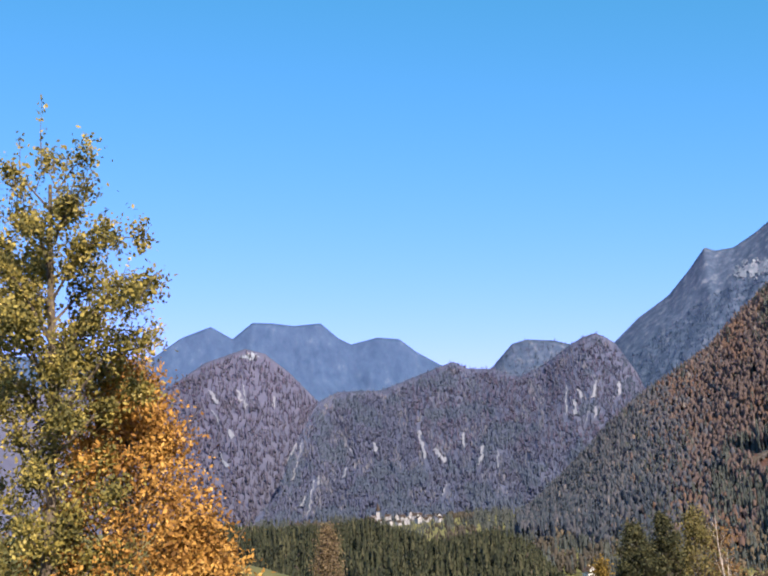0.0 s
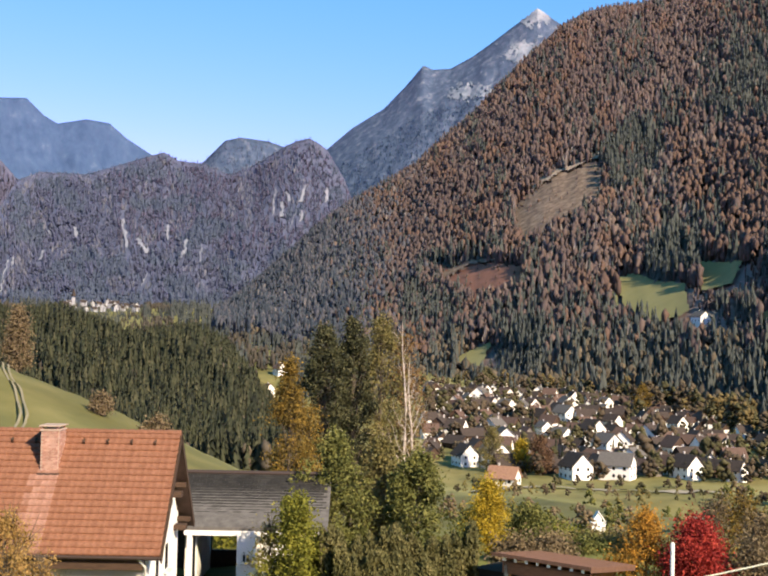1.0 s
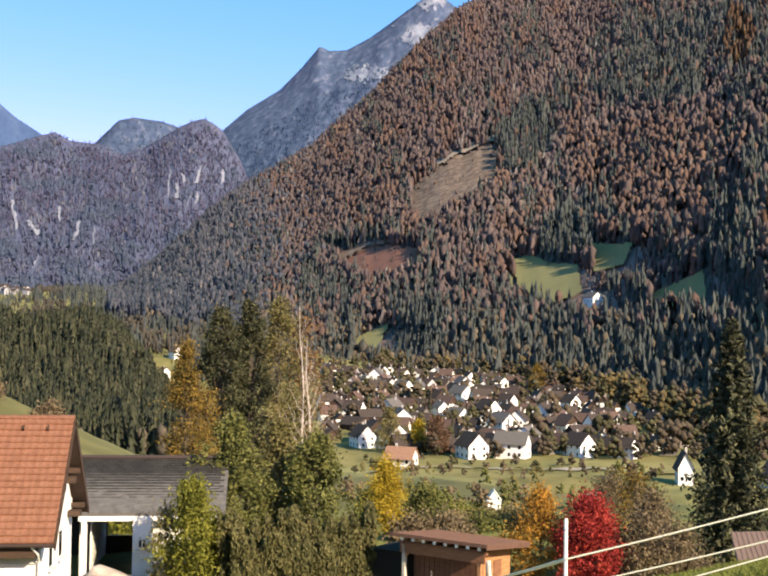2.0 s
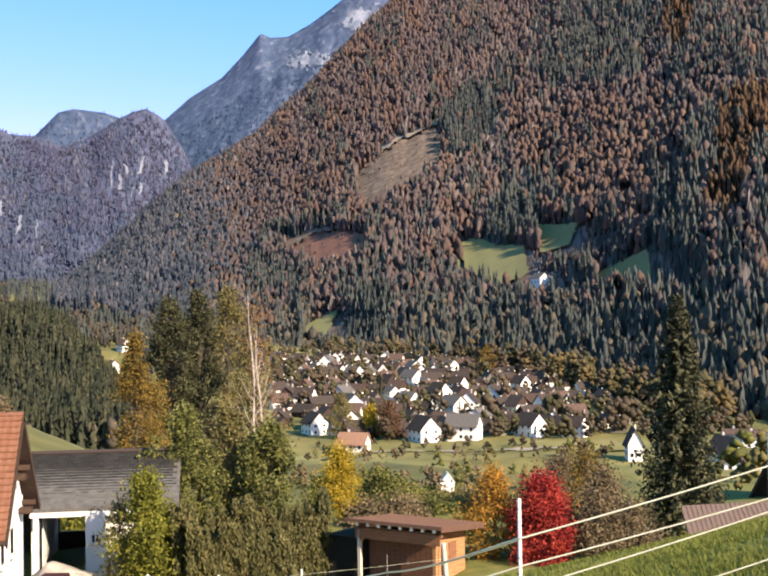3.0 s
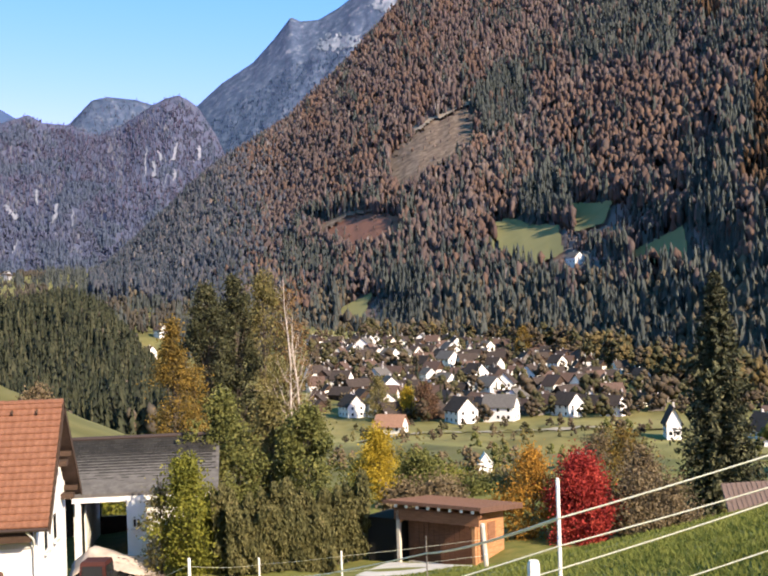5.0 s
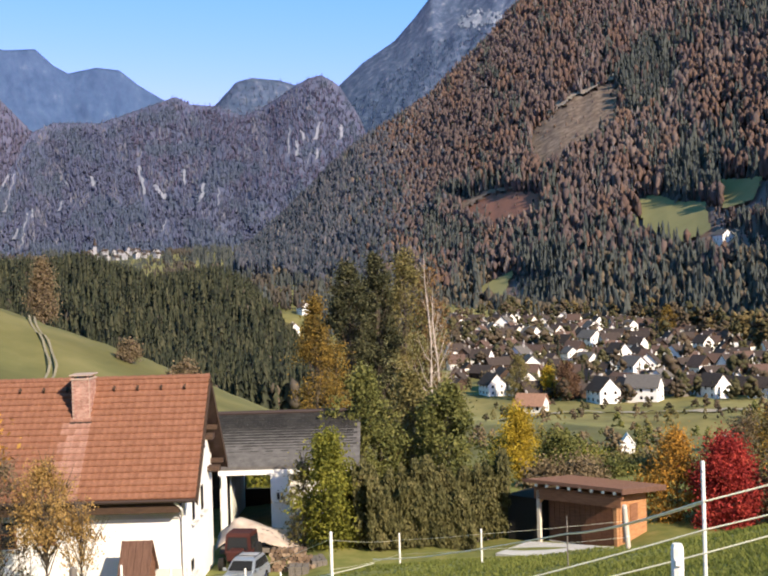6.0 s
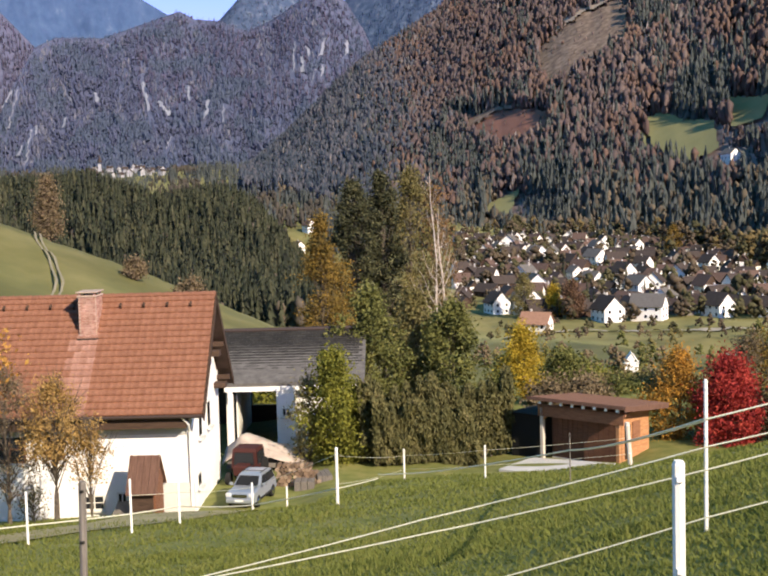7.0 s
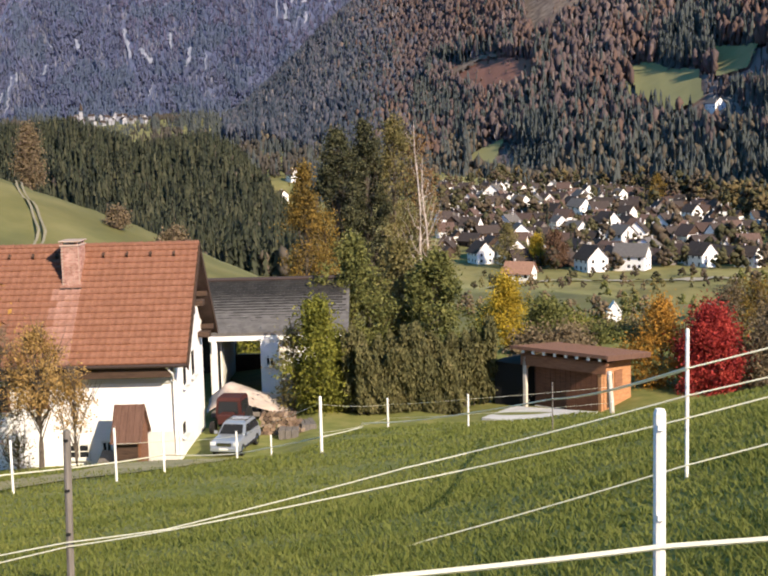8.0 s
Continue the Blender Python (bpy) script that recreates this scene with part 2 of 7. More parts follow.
HAZEL = grove("mixed_wood", three((0.055, 0.055, 0.05), (0.085, 0.078, 0.066), (0.125, 0.108, 0.085)), 0.01)
ASHEN = grove("ashen_wood", ((0.1, (0.0822, 0.0737, 0.0611)), (0.5, (0.127, 0.108, 0.0834)), (0.9, (0.198, 0.162, 0.118))), 0.012, 0.4)
# far woods blued in base colour, again for haze
FAR_WOOD = grove("haze_bare_wood", three((0.0992, 0.121, 0.2), (0.117, 0.135, 0.219), (0.138, 0.154, 0.238)))
FAR_SPRUCE = grove("haze_far_spruce", three((0.0818, 0.108, 0.171), (0.0944, 0.122, 0.186), (0.113, 0.139, 0.202)))
GOLD = grove("golden_leaves", three((0.0891, 0.0583, 0.0436), (0.121, 0.0758, 0.0484), (0.16, 0.105, 0.0629)), 0.01, 0.4)
COPPER = grove("copper_beech_leaves", ((0.1, (0.11, 0.0783, 0.0741)), (0.5, (0.148, 0.101, 0.0864)), (0.9, (0.192, 0.13, 0.103))))

# spur rock and wood paled and blued, haze held in the colour
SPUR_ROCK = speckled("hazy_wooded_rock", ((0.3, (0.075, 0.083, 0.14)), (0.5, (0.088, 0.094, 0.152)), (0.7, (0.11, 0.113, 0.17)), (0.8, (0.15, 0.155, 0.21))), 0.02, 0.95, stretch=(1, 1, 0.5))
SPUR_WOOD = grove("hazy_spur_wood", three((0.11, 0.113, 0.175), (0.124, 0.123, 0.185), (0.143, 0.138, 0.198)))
SILVER = grove("silver_bare_trees", three((0.18, 0.162, 0.162), (0.222, 0.202, 0.198), (0.276, 0.252, 0.24)))

WHITE = speckled("white_render", ((0.3, (0.76, 0.75, 0.72)), (0.7, (0.83, 0.82, 0.8))), 1.5, 0.9, 0.1, 0.01)
PLASTER = speckled("aged_plaster", ((0.3, (0.6, 0.58, 0.52)), (0.7, (0.76, 0.75, 0.7))), 1.2, 0.9, 0.1, 0.01)
GREY_WALL = speckled("grey_plinth", ((0.3, (0.5, 0.49, 0.46)), (0.7, (0.62, 0.61, 0.58))), 1.5, 0.9)
ROOF_DARK = speckled("dark_tiles", ((0.3, (0.032, 0.024, 0.021)), (0.7, (0.065, 0.05, 0.044))), 1.5, 0.9)
ROOF_BROWN = speckled("brown_tiles", ((0.3, (0.07, 0.045, 0.036)), (0.7, (0.125, 0.08, 0.065))), 1.5, 0.9)
ROOF_GREY = speckled("grey_slates", ((0.3, (0.075, 0.07, 0.068)), (0.7, (0.14, 0.132, 0.126))), 2.5, 0.9)
ROOF_ORANGE = speckled("orange_tiles", ((0.3, (0.22, 0.12, 0.08)), (0.7, (0.32, 0.185, 0.125))), 1.5, 0.85)
def old_glass():
    m, t, b = material("window_glass", 0.12)
    b.inputs["Base Color"].default_value = (0.018, 0.02, 0.023, 1)
    b.inputs["Specular IOR Level"].default_value = 0.12
    return m
GLASS = old_glass()
PLASTIC = speckled("white_plastic", ((0.3, (0.74, 0.73, 0.68)), (0.7, (0.82, 0.81, 0.77))), 4.0, 0.5)
BARK = speckled("bark", ((0.3, (0.05, 0.04, 0.03)), (0.7, (0.14, 0.115, 0.09))), 8.0, 0.9, 0.5, 0.02)


def lined(name, stops, scale, axis_scale, rough=0.75, bump=0.3):
    """Boards or sheet with grain along one way."""
    return speckled(name, stops, scale, rough, bump, 0.01, stretch=axis_scale)


def painted(name, colour, rough=0.35, metal=0.0, coat=0.0):
    m, t, b = material(name, rough, metal)
    n = cloud(t, 2.5, 4.0)
    t.links.new(blend(t, ramp(t, n, ((0.3, (0.85, 0.85, 0.85)), (0.7, (1.05, 1.05, 1.05)))), tuple(c * 0.8 for c in colour), colour), b.inputs["Base Color"])
    b.inputs["Coat Weight"].default_value = coat
    return m


def pieces(name, stops, rough=0.75, fine=4.0):
    """Tiles and boards that differ piece by piece."""
    m, t, b = material(name, rough)
    o = t.nodes.new("ShaderNodeObjectInfo")
    g = t.nodes.new("ShaderNodeNewGeometry")
    add = t.nodes.new("ShaderNodeMath")
    add.operation = "ADD"
    t.links.new(o.outputs["Random"], add.inputs[0])
    t.links.new(g.outputs["Random Per Island"], add.inputs[1])
    fr = t.nodes.new("ShaderNodeMath")
    fr.operation = "FRACT"
    t.links.new(add.outputs[0], fr.inputs[0])
    col = ramp(t, fr.outputs[0], stops)
    n = ramp(t, cloud(t, fine, 4.0), ((0.3, (0.7, 0.7, 0.7)), (0.7, (1.15, 1.15, 1.15))))
    t.links.new(blend(t, 1.0, col, n, "MULTIPLY"), b.inputs["Base Color"])
    relief(t, b, cloud(t, 14.0, 3.0), 0.2, 0.01)
    return m


TILE = pieces("clay_roof_tile", three((0.192, 0.086, 0.052), (0.208, 0.094, 0.057), (0.226, 0.105, 0.065)), fine=12.0)
TILE_PALE = pieces("leached_roof_tile", three((0.25, 0.13, 0.095), (0.28, 0.15, 0.112), (0.31, 0.175, 0.135)), fine=12.0)
DARK_WOOD = lined("dark_brown_wood", ((0.3, (0.03, 0.018, 0.012)), (0.7, (0.075, 0.045, 0.03))), 3.0, (1, 1, 6))
BROWN_WOOD = lined("stained_wood", ((0.3, (0.1, 0.042, 0.022)), (0.7, (0.19, 0.085, 0.045))), 2.5, (1, 1, 8))
LIGHT_WOOD = lined("fresh_larch", ((0.3, (0.288, 0.138, 0.062)), (0.7, (0.48, 0.253, 0.125))), 2.5, (1, 1, 8))
GREY_WOOD = lined("weathered_wood", ((0.3, (0.09, 0.08, 0.07)), (0.7, (0.2, 0.18, 0.16))), 2.5, (8, 8, 1))
PINK_SHEET = lined("faded_brown_sheet", ((0.3, (0.149, 0.0975, 0.0782)), (0.7, (0.205, 0.14, 0.116))), 1.5, (6, 1, 1), 0.8)
MORTAR = speckled("mortar", three((0.3, 0.22, 0.18), (0.38, 0.29, 0.24), (0.45, 0.36, 0.3)), 4.0, 0.95)
BRICK = pieces("chimney_brick", three((0.3, 0.155, 0.12), (0.4, 0.23, 0.18), (0.48, 0.3, 0.25)))
RED_SHEET = lined("red_brown_sheet", ((0.3, (0.085, 0.045, 0.032)), (0.7, (0.14, 0.078, 0.056))), 3.0, (6, 1, 1), 0.85)
# near the hue of the shed boards but darker, for the front only
SHED_FRONT = lined("dark_front_boards", ((0.3, (0.085, 0.038, 0.024)), (0.7, (0.15, 0.07, 0.042))), 2.5, (1, 1, 8))
SHED_WOOD = lined("shed_boards", ((0.3, (0.15, 0.068, 0.036)), (0.7, (0.26, 0.125, 0.07))), 2.5, (1, 1, 8))
PALE_POST = lined("bleached_post", ((0.3, (0.45, 0.4, 0.34)), (0.7, (0.62, 0.57, 0.5))), 3.0, (8, 8, 1))
GUTTER = painted("dark_gutter", (0.05, 0.035, 0.03), 0.4)
CAR_PAINT = painted("silver_blue_paint", (0.34, 0.38, 0.44), 0.3, 0.45, 0.6)
RED_PAINT = painted("faded_red_paint", (0.045, 0.012, 0.01), 0.7)
BLACK = painted("black_rubber", (0.012, 0.012, 0.012), 0.9)
CHROME = painted("chrome", (0.7, 0.7, 0.7), 0.15, 1.0)
LAMP = painted("headlamp_glass", (0.75, 0.77, 0.8), 0.1, 0.2, 1.0)
TARP = speckled("pale_tarpaulin", three((0.22, 0.17, 0.14), (0.42, 0.35, 0.3), (0.6, 0.54, 0.48)), 1.6, 0.8, 0.8, 0.08)
CONCRETE = speckled("concrete", three((0.38, 0.36, 0.34), (0.5, 0.48, 0.46), (0.62, 0.6, 0.58)), 1.2, 0.9, 0.2, 0.01)
GRAVEL = speckled("gravel_track", three((0.14, 0.125, 0.08), (0.2, 0.18, 0.12), (0.27, 0.24, 0.17)), 3.0, 0.95)
ASPHALT = speckled("road", three((0.19, 0.17, 0.135), (0.26, 0.235, 0.19), (0.33, 0.3, 0.25)), 0.5, 0.9)
TAPE = island("white_fence_tape", three((0.8, 0.78, 0.64), (0.83, 0.81, 0.67), (0.86, 0.84, 0.7)), 0.5, through_light=0.4)
BIRCH_BARK = speckled("birch_bark", ((0.3, (0.2, 0.16, 0.13)), (0.5, (0.42, 0.36, 0.31)), (0.7, (0.58, 0.52, 0.47))), 5.0, 0.8)
# darkest stop of the orange and yellow leaves paints shaded gaps in the crown
LEAF_ORANGE = island("orange_beech_leaves", ((0.0, (0.056, 0.0286, 0.011)), (0.35, (0.224, 0.11, 0.0264)), (0.7, (0.47, 0.259, 0.0605)), (1.0, (0.65, 0.462, 0.176))), through_light=0.14)
LEAF_YELLOW = island("yellow_leaves", three((0.11, 0.085, 0.012), (0.36, 0.26, 0.024), (0.6, 0.45, 0.05)), through_light=0.28)
# dark end of this ramp paints crown shade, pale end highlights
LEAF_MIXED = island("yellow_green_leaves", ((0.0, (0.0299, 0.0299, 0.0126)), (0.4, (0.115, 0.108, 0.0345)), (0.72, (0.322, 0.259, 0.0633)), (1.0, (0.667, 0.552, 0.218))), through_light=0.14)
LEAF_STRAW = island("straw_leaves", three((0.158, 0.0933, 0.0275), (0.317, 0.198, 0.0625), (0.487, 0.34, 0.138)), through_light=0.2)
LEAF_RUST = island("rust_leaves", three((0.08, 0.05, 0.022), (0.17, 0.1, 0.04), (0.28, 0.18, 0.08)), through_light=0.2)
LEAF_GREEN = island("dark_green_leaves", three((0.0354, 0.0437, 0.012), (0.1, 0.107, 0.0276), (0.218, 0.207, 0.0624)), through_light=0.18)
LEAF_HEDGE = island("hedge_leaves", ((0.0, (0.0354, 0.0391, 0.0144)), (0.45, (0.0885, 0.0851, 0.0312)), (0.8, (0.153, 0.136, 0.054)), (1.0, (0.236, 0.19, 0.09))), through_light=0.15)
LEAF_OLIVE = island("olive_leaves", ((0.0, (0.066, 0.06, 0.021)), (0.5, (0.15, 0.132, 0.046)), (1.0, (0.27, 0.215, 0.09))), through_light=0.18)
LEAF_LIME = island("lime_leaves", three((0.06, 0.07, 0.012), (0.15, 0.155, 0.022), (0.3, 0.285, 0.046)), through_light=0.28)
LEAF_RED = island("red_maple_leaves", ((0.0, (0.112, 0.0117, 0.014)), (0.4, (0.28, 0.0254, 0.0234)), (0.8, (0.448, 0.0585, 0.0421)), (1.0, (0.56, 0.147, 0.0702))), through_light=0.25)
LEAF_COPPER = island("copper_beech_leaves", three((0.05, 0.026, 0.014), (0.11, 0.06, 0.032), (0.18, 0.105, 0.06)), through_light=0.1)
LEAF_BROWN = island("brown_leaves", three((0.0747, 0.056, 0.033), (0.144, 0.108, 0.0616), (0.241, 0.185, 0.11)), through_light=0.15)
WOODY = grove("thin_brown_crowns", three((0.0497, 0.0398, 0.0281), (0.0829, 0.0663, 0.0468), (0.133, 0.105, 0.0702)), 0.06, 0.6, airy=0.15)
OCHRE = grove("ochre_crowns", three((0.08, 0.062, 0.03), (0.13, 0.1, 0.046), (0.19, 0.15, 0.075)), 0.06, 0.6, airy=0.2)
WOODY_OLIVE = grove("thin_olive_crowns", three((0.0398, 0.0398, 0.0222), (0.0702, 0.0667, 0.0346), (0.117, 0.105, 0.0555)), 0.06, 0.6, airy=0.15)
LEAF_GOLD = island("golden_maple_leaves", ((0.0, (0.113, 0.0646, 0.0156)), (0.4, (0.292, 0.151, 0.024)), (0.75, (0.535, 0.266, 0.0396)), (1.0, (0.778, 0.445, 0.078))), through_light=0.22)
LEAF_AMBER = island("amber_leaves", ((0.0, (0.0532, 0.0415, 0.0117)), (0.45, (0.138, 0.0933, 0.0189)), (0.8, (0.265, 0.166, 0.0306)), (1.0, (0.447, 0.3, 0.063))), through_light=0.2)
NEEDLE = island("pine_needles", three((0.014, 0.018, 0.008), (0.036, 0.04, 0.016), (0.09, 0.086, 0.038)))
GRASS = island("grass_blades", ((0.0, (0.12, 0.142, 0.0308)), (0.5, (0.169, 0.191, 0.0407)), (0.85, (0.228, 0.231, 0.0605)), (1.0, (0.308, 0.273, 0.11))), through_light=0.45)
DRY = speckled("worn_grass", three((0.16, 0.15, 0.06), (0.28, 0.25, 0.13), (0.4, 0.36, 0.24)), 2.0, 0.95)
# far walls dimmed and far trees blued in colour, standing in for haze
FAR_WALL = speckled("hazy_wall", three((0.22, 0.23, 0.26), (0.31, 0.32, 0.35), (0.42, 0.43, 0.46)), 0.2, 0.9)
FAR_PALE = grove("haze_pale_trees", three((0.15, 0.17, 0.23), (0.19, 0.207, 0.265), (0.24, 0.256, 0.31)))
FAR_RED = grove("haze_red_trees", three((0.11, 0.112, 0.18), (0.125, 0.121, 0.189), (0.143, 0.134, 0.199)))

# ---- the land ----
def valley(y):
    return np.interp(y, (75, 400, 500, 900, 1500, 2300, 5000), (-11.4, -47, -47, -33, 3, 60, 150))


def ground_height(x, y):
    """Pasture falling away from the camera, a terrace with the houses, the valley floor, and a meadow hill on its left."""
    x, y = np.asarray(x, float), np.asarray(y, float)
    slope = np.where(y < 0, -0.1 * y, np.interp(y, (0, 10, 20, 30, 40, 44, 48.5, 53, 75), (0, -1.98, -3.98, -5.95, -8.0, -8.9, -10.85, -11.1, -11.4)))
    z = np.where(y > 75, valley(y), slope)
    fade = np.exp(-np.clip(y - 5, 0, 400) / 28) * (1 - 0.85 * step(20, 48, y))
    bank = np.where(np.abs(x) < 1, (x + 1) ** 2 / 4, np.clip(x, 0, 40))
    z = z + 0.35 * bank * fade + 0.06 * np.clip(x, -30, 0) * (1 - step(40, 50, y))
    z = z - 1.0 * step(1.0, 4.5, -x) * step(29, 38, y) * (1 - step(44, 49, y))
    z = z - 0.45 * step(3, 5, -x) * step(38, 46, y) * (1 - step(60, 75, y))
    rise = np.interp(x * np.minimum(1, 206 / np.maximum(np.hypot(x, y), 1)), (-400, -120, -65, -55.6, -45, -35, -15, 0), (60, 36, 24.5, 20.6, 16.2, 11.7, 2, 0))
    z = z + rise * step(100, 205, y) * (1 - step(450, 800, y))
    z = z - 12 * step(35, 100, x) * step(90, 200, y) * (1 - step(270, 400, y))
    z = z - 0.55 * step(55, 58.5, y) * (1 - step(62, 72, y)) * step(1, 4, x) * (1 - step(10, 13, x))
    d, b = np.hypot(x, y), np.degrees(np.arctan2(x, y))
    crest = np.interp(b, (-40, -24, -15.7, -14.4, -11.3, -8.4, -6.8, -5.7, -4.8, -3.5), (1.3, 0.4, 0.1, 0.4, -0.7, -0.35, -1.1, -2.3, -3.5, -5.0))
    hill = 1.65 + d * np.tan(np.radians(-6.0 + (crest + 6.0) * step(380, 760, d)))
    z = z + (hill - z) * step(330, 420, d) * (1 - step(780, 1050, d)) * (1 - step(-4.4, -3.0, b)) * step(-60, -40, b)
    rough = fbm(x * 0.15, y * 0.15, 5, 3) - 0.5
    return z + rough * np.clip(np.hypot(x, y) / 60, 0.1, 2.0)


def fan(nu_list, radii):
    a, r = np.meshgrid(np.radians(nu_list), radii)
    return r * np.sin(a), r * np.cos(a)


def grid_faces(rows, cols):
    i = np.arange(rows - 1)[:, None] * cols + np.arange(cols - 1)[None]
    return np.stack([i, i + 1, i + cols + 1, i + cols], -1).reshape(-1, 4)


turns = np.concatenate([np.arange(-180, -34, 4), np.arange(-34, 34, 0.3), np.arange(34, 180, 4), [180.0]])
radii = np.concatenate([[0.02], np.geomspace(0.6, 4900, 170)])
gx, gy = fan(turns, radii)
gx, gy = gx - 0.4, gy - 0.6
gz = ground_height(gx, gy)
ground = part("ground", raw_mesh("ground", np.stack([gx, gy, gz], -1).reshape(-1, 3), grid_faces(*gx.shape)[:, ::-1], True), MEADOW)
tagged(ground, "green autumn pasture falling to a village valley", "ground", kind="structure")


class Mountain:
    """A mountain side between a foot line and a ridge line, both given by bearing, with height angle and distance."""

    def __init__(self, ridge, foot, relief, grain, seed, tiers=2.2, skew=0.0):
        self.ridge, self.foot = np.array(ridge, float), np.array(foot, float)
        self.relief, self.grain, self.seed, self.tiers, self.skew = relief, grain, seed, tiers, skew

    def surface(self, bearing, v):
        r, f = self.ridge, self.foot
        rd, rel = np.interp(bearing, r[:, 0], r[:, 2]), np.interp(bearing, r[:, 0], r[:, 1])
        fd, fel = 0, 0
        for off in (-2, -1, 0, 1, 2):
            fd = fd + np.interp(bearing + off, f[:, 0], f[:, 2]) / 5
            fel = fel + np.interp(bearing + off, f[:, 0], f[:, 1]) / 5
        a = np.radians(bearing)
        rz, fz = rd * np.tan(np.radians(rel)) + 1.65, fd * np.tan(np.radians(fel)) + 1.65
        w = np.clip(v, 0, 1)
        d = fd + (rd - fd) * v
        soft = 0
        for off in (-3, -2, -1, 0, 1, 2, 3):
            soft = soft + np.interp(bearing + off, r[:, 0], r[:, 1]) / 7
        sz = rd * np.tan(np.radians(soft)) + 1.65
        z = fz + (sz - fz) * np.where(v <= 1, np.where(v < 0, v, w ** 1.12), 1 - (v - 1) * 1.2) + (rz - sz) * w**5
        lift = (fbm((bearing + self.skew * v) * self.grain, v * self.tiers, self.seed, 5) - 0.5) * 2 * self.relief * np.sin(np.pi * w) ** 0.7
        d = d + lift
        z = z + np.where(w < 1, 0.25 * lift, 0)
        return d * np.sin(a), d * np.cos(a), z

    def build(self, name, mat, label, step_deg=0.12, rows=60):
        bearings = np.arange(self.ridge[0, 0], self.ridge[-1, 0] + 1e-6, step_deg)
        vs = np.concatenate([np.linspace(-0.12, 1, rows), (1.08, 1.25)])
        b, v = np.meshgrid(bearings, vs)
        x, y, z = self.surface(b, v)
        ob = part(name, raw_mesh(name, np.stack([x, y, z], -1).reshape(-1, 3), grid_faces(*x.shape)[:, ::-1], True), mat)
        return tagged(ob, label, "mountain", kind="structure")


def at_distance(points, d):
    return [(a, e, d) for a, e in points]


RIGHT = Mountain(
    [(-7.6, 0.95, 2250), (-4.66, 3.56, 2260), (-2.83, 5.35, 2270), (-1.45, 6.54, 2280), (0.41, 7.62, 2290), (2.04, 8.57, 2290),
     (3.2, 9.74, 2280), (4.59, 10.89, 2300), (5.98, 12.37, 2320), (7.37, 13.71, 2350), (8.98, 15.06, 2380), (10.13, 15.64, 2400),
     (11.5, 15.86, 2400), (12.41, 15.9, 2400), (14.3, 16.3, 2350), (17, 17.4, 2300), (22, 19.5, 2200), (34, 21, 2000)],
    [(-7.6, 0.5, 1650), (-4, 0.2, 1450), (1.5, -0.5, 1180), (6.6, -1.95, 960), (11.2, -2.65, 880), (15.9, -3.3, 780), (20.2, -3.85, 680), (24.7, -5.3, 560), (34, -6, 480)],
    35, 0.35, 11)
MID = Mountain(
    [(-19.6, 1.2, 2600), (-18.82, 1.74, 2650), (-17.95, 4.66, 2800), (-16.48, 7.13, 3000), (-15.53, 7.56, 3100), (-13.41, 7.55, 3200), (-11.73, 8.15, 3300),
     (-9.93, 8.76, 3300), (-9.25, 8.39, 3300), (-8.08, 8.3, 3300), (-6.83, 7.84, 3300), (-5.63, 8.35, 3300), (-4.28, 9.23, 3300), (-3.68, 9.53, 3300),
     (-3.09, 9.68, 3300), (-2.54, 9.4, 3300), (-2.17, 9.1, 3300), (-1.32, 7.71, 3300), (-0.4, 5.37, 3300), (1.5, 3.0, 3300)],
    at_distance([(-19.6, 0.9), (-17, 1.4), (-12.8, 1.3), (-9.4, 0.9), (-7.4, 0.7), (1.5, 0)], 2500), 90, 0.7, 23)
TABLE = Mountain(at_distance([(-9.6, 7.0), (-8.56, 8.0), (-8.08, 8.38), (-7.07, 9.43), (-6.35, 9.6), (-5.08, 9.47), (-4.28, 9.23), (-3.76, 8.57), (-2.5, 7.0)], 4000),
                 at_distance([(-9.6, 4), (-2.5, 4)], 3500), 50, 1.2, 31, 6)
PEAKS = Mountain(at_distance([(-4.0, 7.4), (-2.89, 8.6), (-2.15, 9.24), (-1.04, 10.21), (0.47, 11.15), (1.52, 12.24), (2.33, 13.2), (2.8, 13.0), (3.63, 13.05), (4.68, 13.61),
                              (5.49, 14.17), (6.65, 15.01), (7.76, 15.77), (8.51, 15.29), (9.1, 14.9), (10.14, 14.1), (14, 13)], 4300),
                 at_distance([(-4, 3), (14, 3)], 3300), 75, 0.75, 47, 5, -4.5)
FAR = Mountain(at_distance([(-45, 9), (-30, 9.5), (-25.68, 9.31), (-24.21, 9.45), (-22.94, 10.31), (-21.54, 10.82), (-20.5, 10.22), (-19.55, 10.97), (-18.61, 10.92), (-17.55, 10.77),
                            (-16.24, 10.85), (-15.44, 10.12), (-14.81, 9.79), (-13.54, 10.07), (-12.47, 9.95), (-11.68, 9.31), (-10.53, 8.62), (-9.16, 7.85), (-6, 7)], 4700),
               at_distance([(-45, 1), (-6, 1)], 4300), 45, 0.7, 53, 5, 3.0)
SPUR = Mountain(at_distance([(-45, 8), (-30, 8), (-23.87, 7.8), (-21.79, 9.14), (-19.92, 9.74), (-18.99, 9.49), (-17.84, 8.57), (-16.71, 7.37), (-15, 5)], 4100),
                at_distance([(-45, 1.2), (-15, 1.2)], 3000), 130, 0.6, 61)
FAR.build("distant_range", HAZE_BLUE, "limestone range coloured hazy blue, under clear sky", 0.1, 70)
TABLE.build("table_mountain", HAZE_PEAK, "flat-topped wooded rock mountain", 0.1, 30)
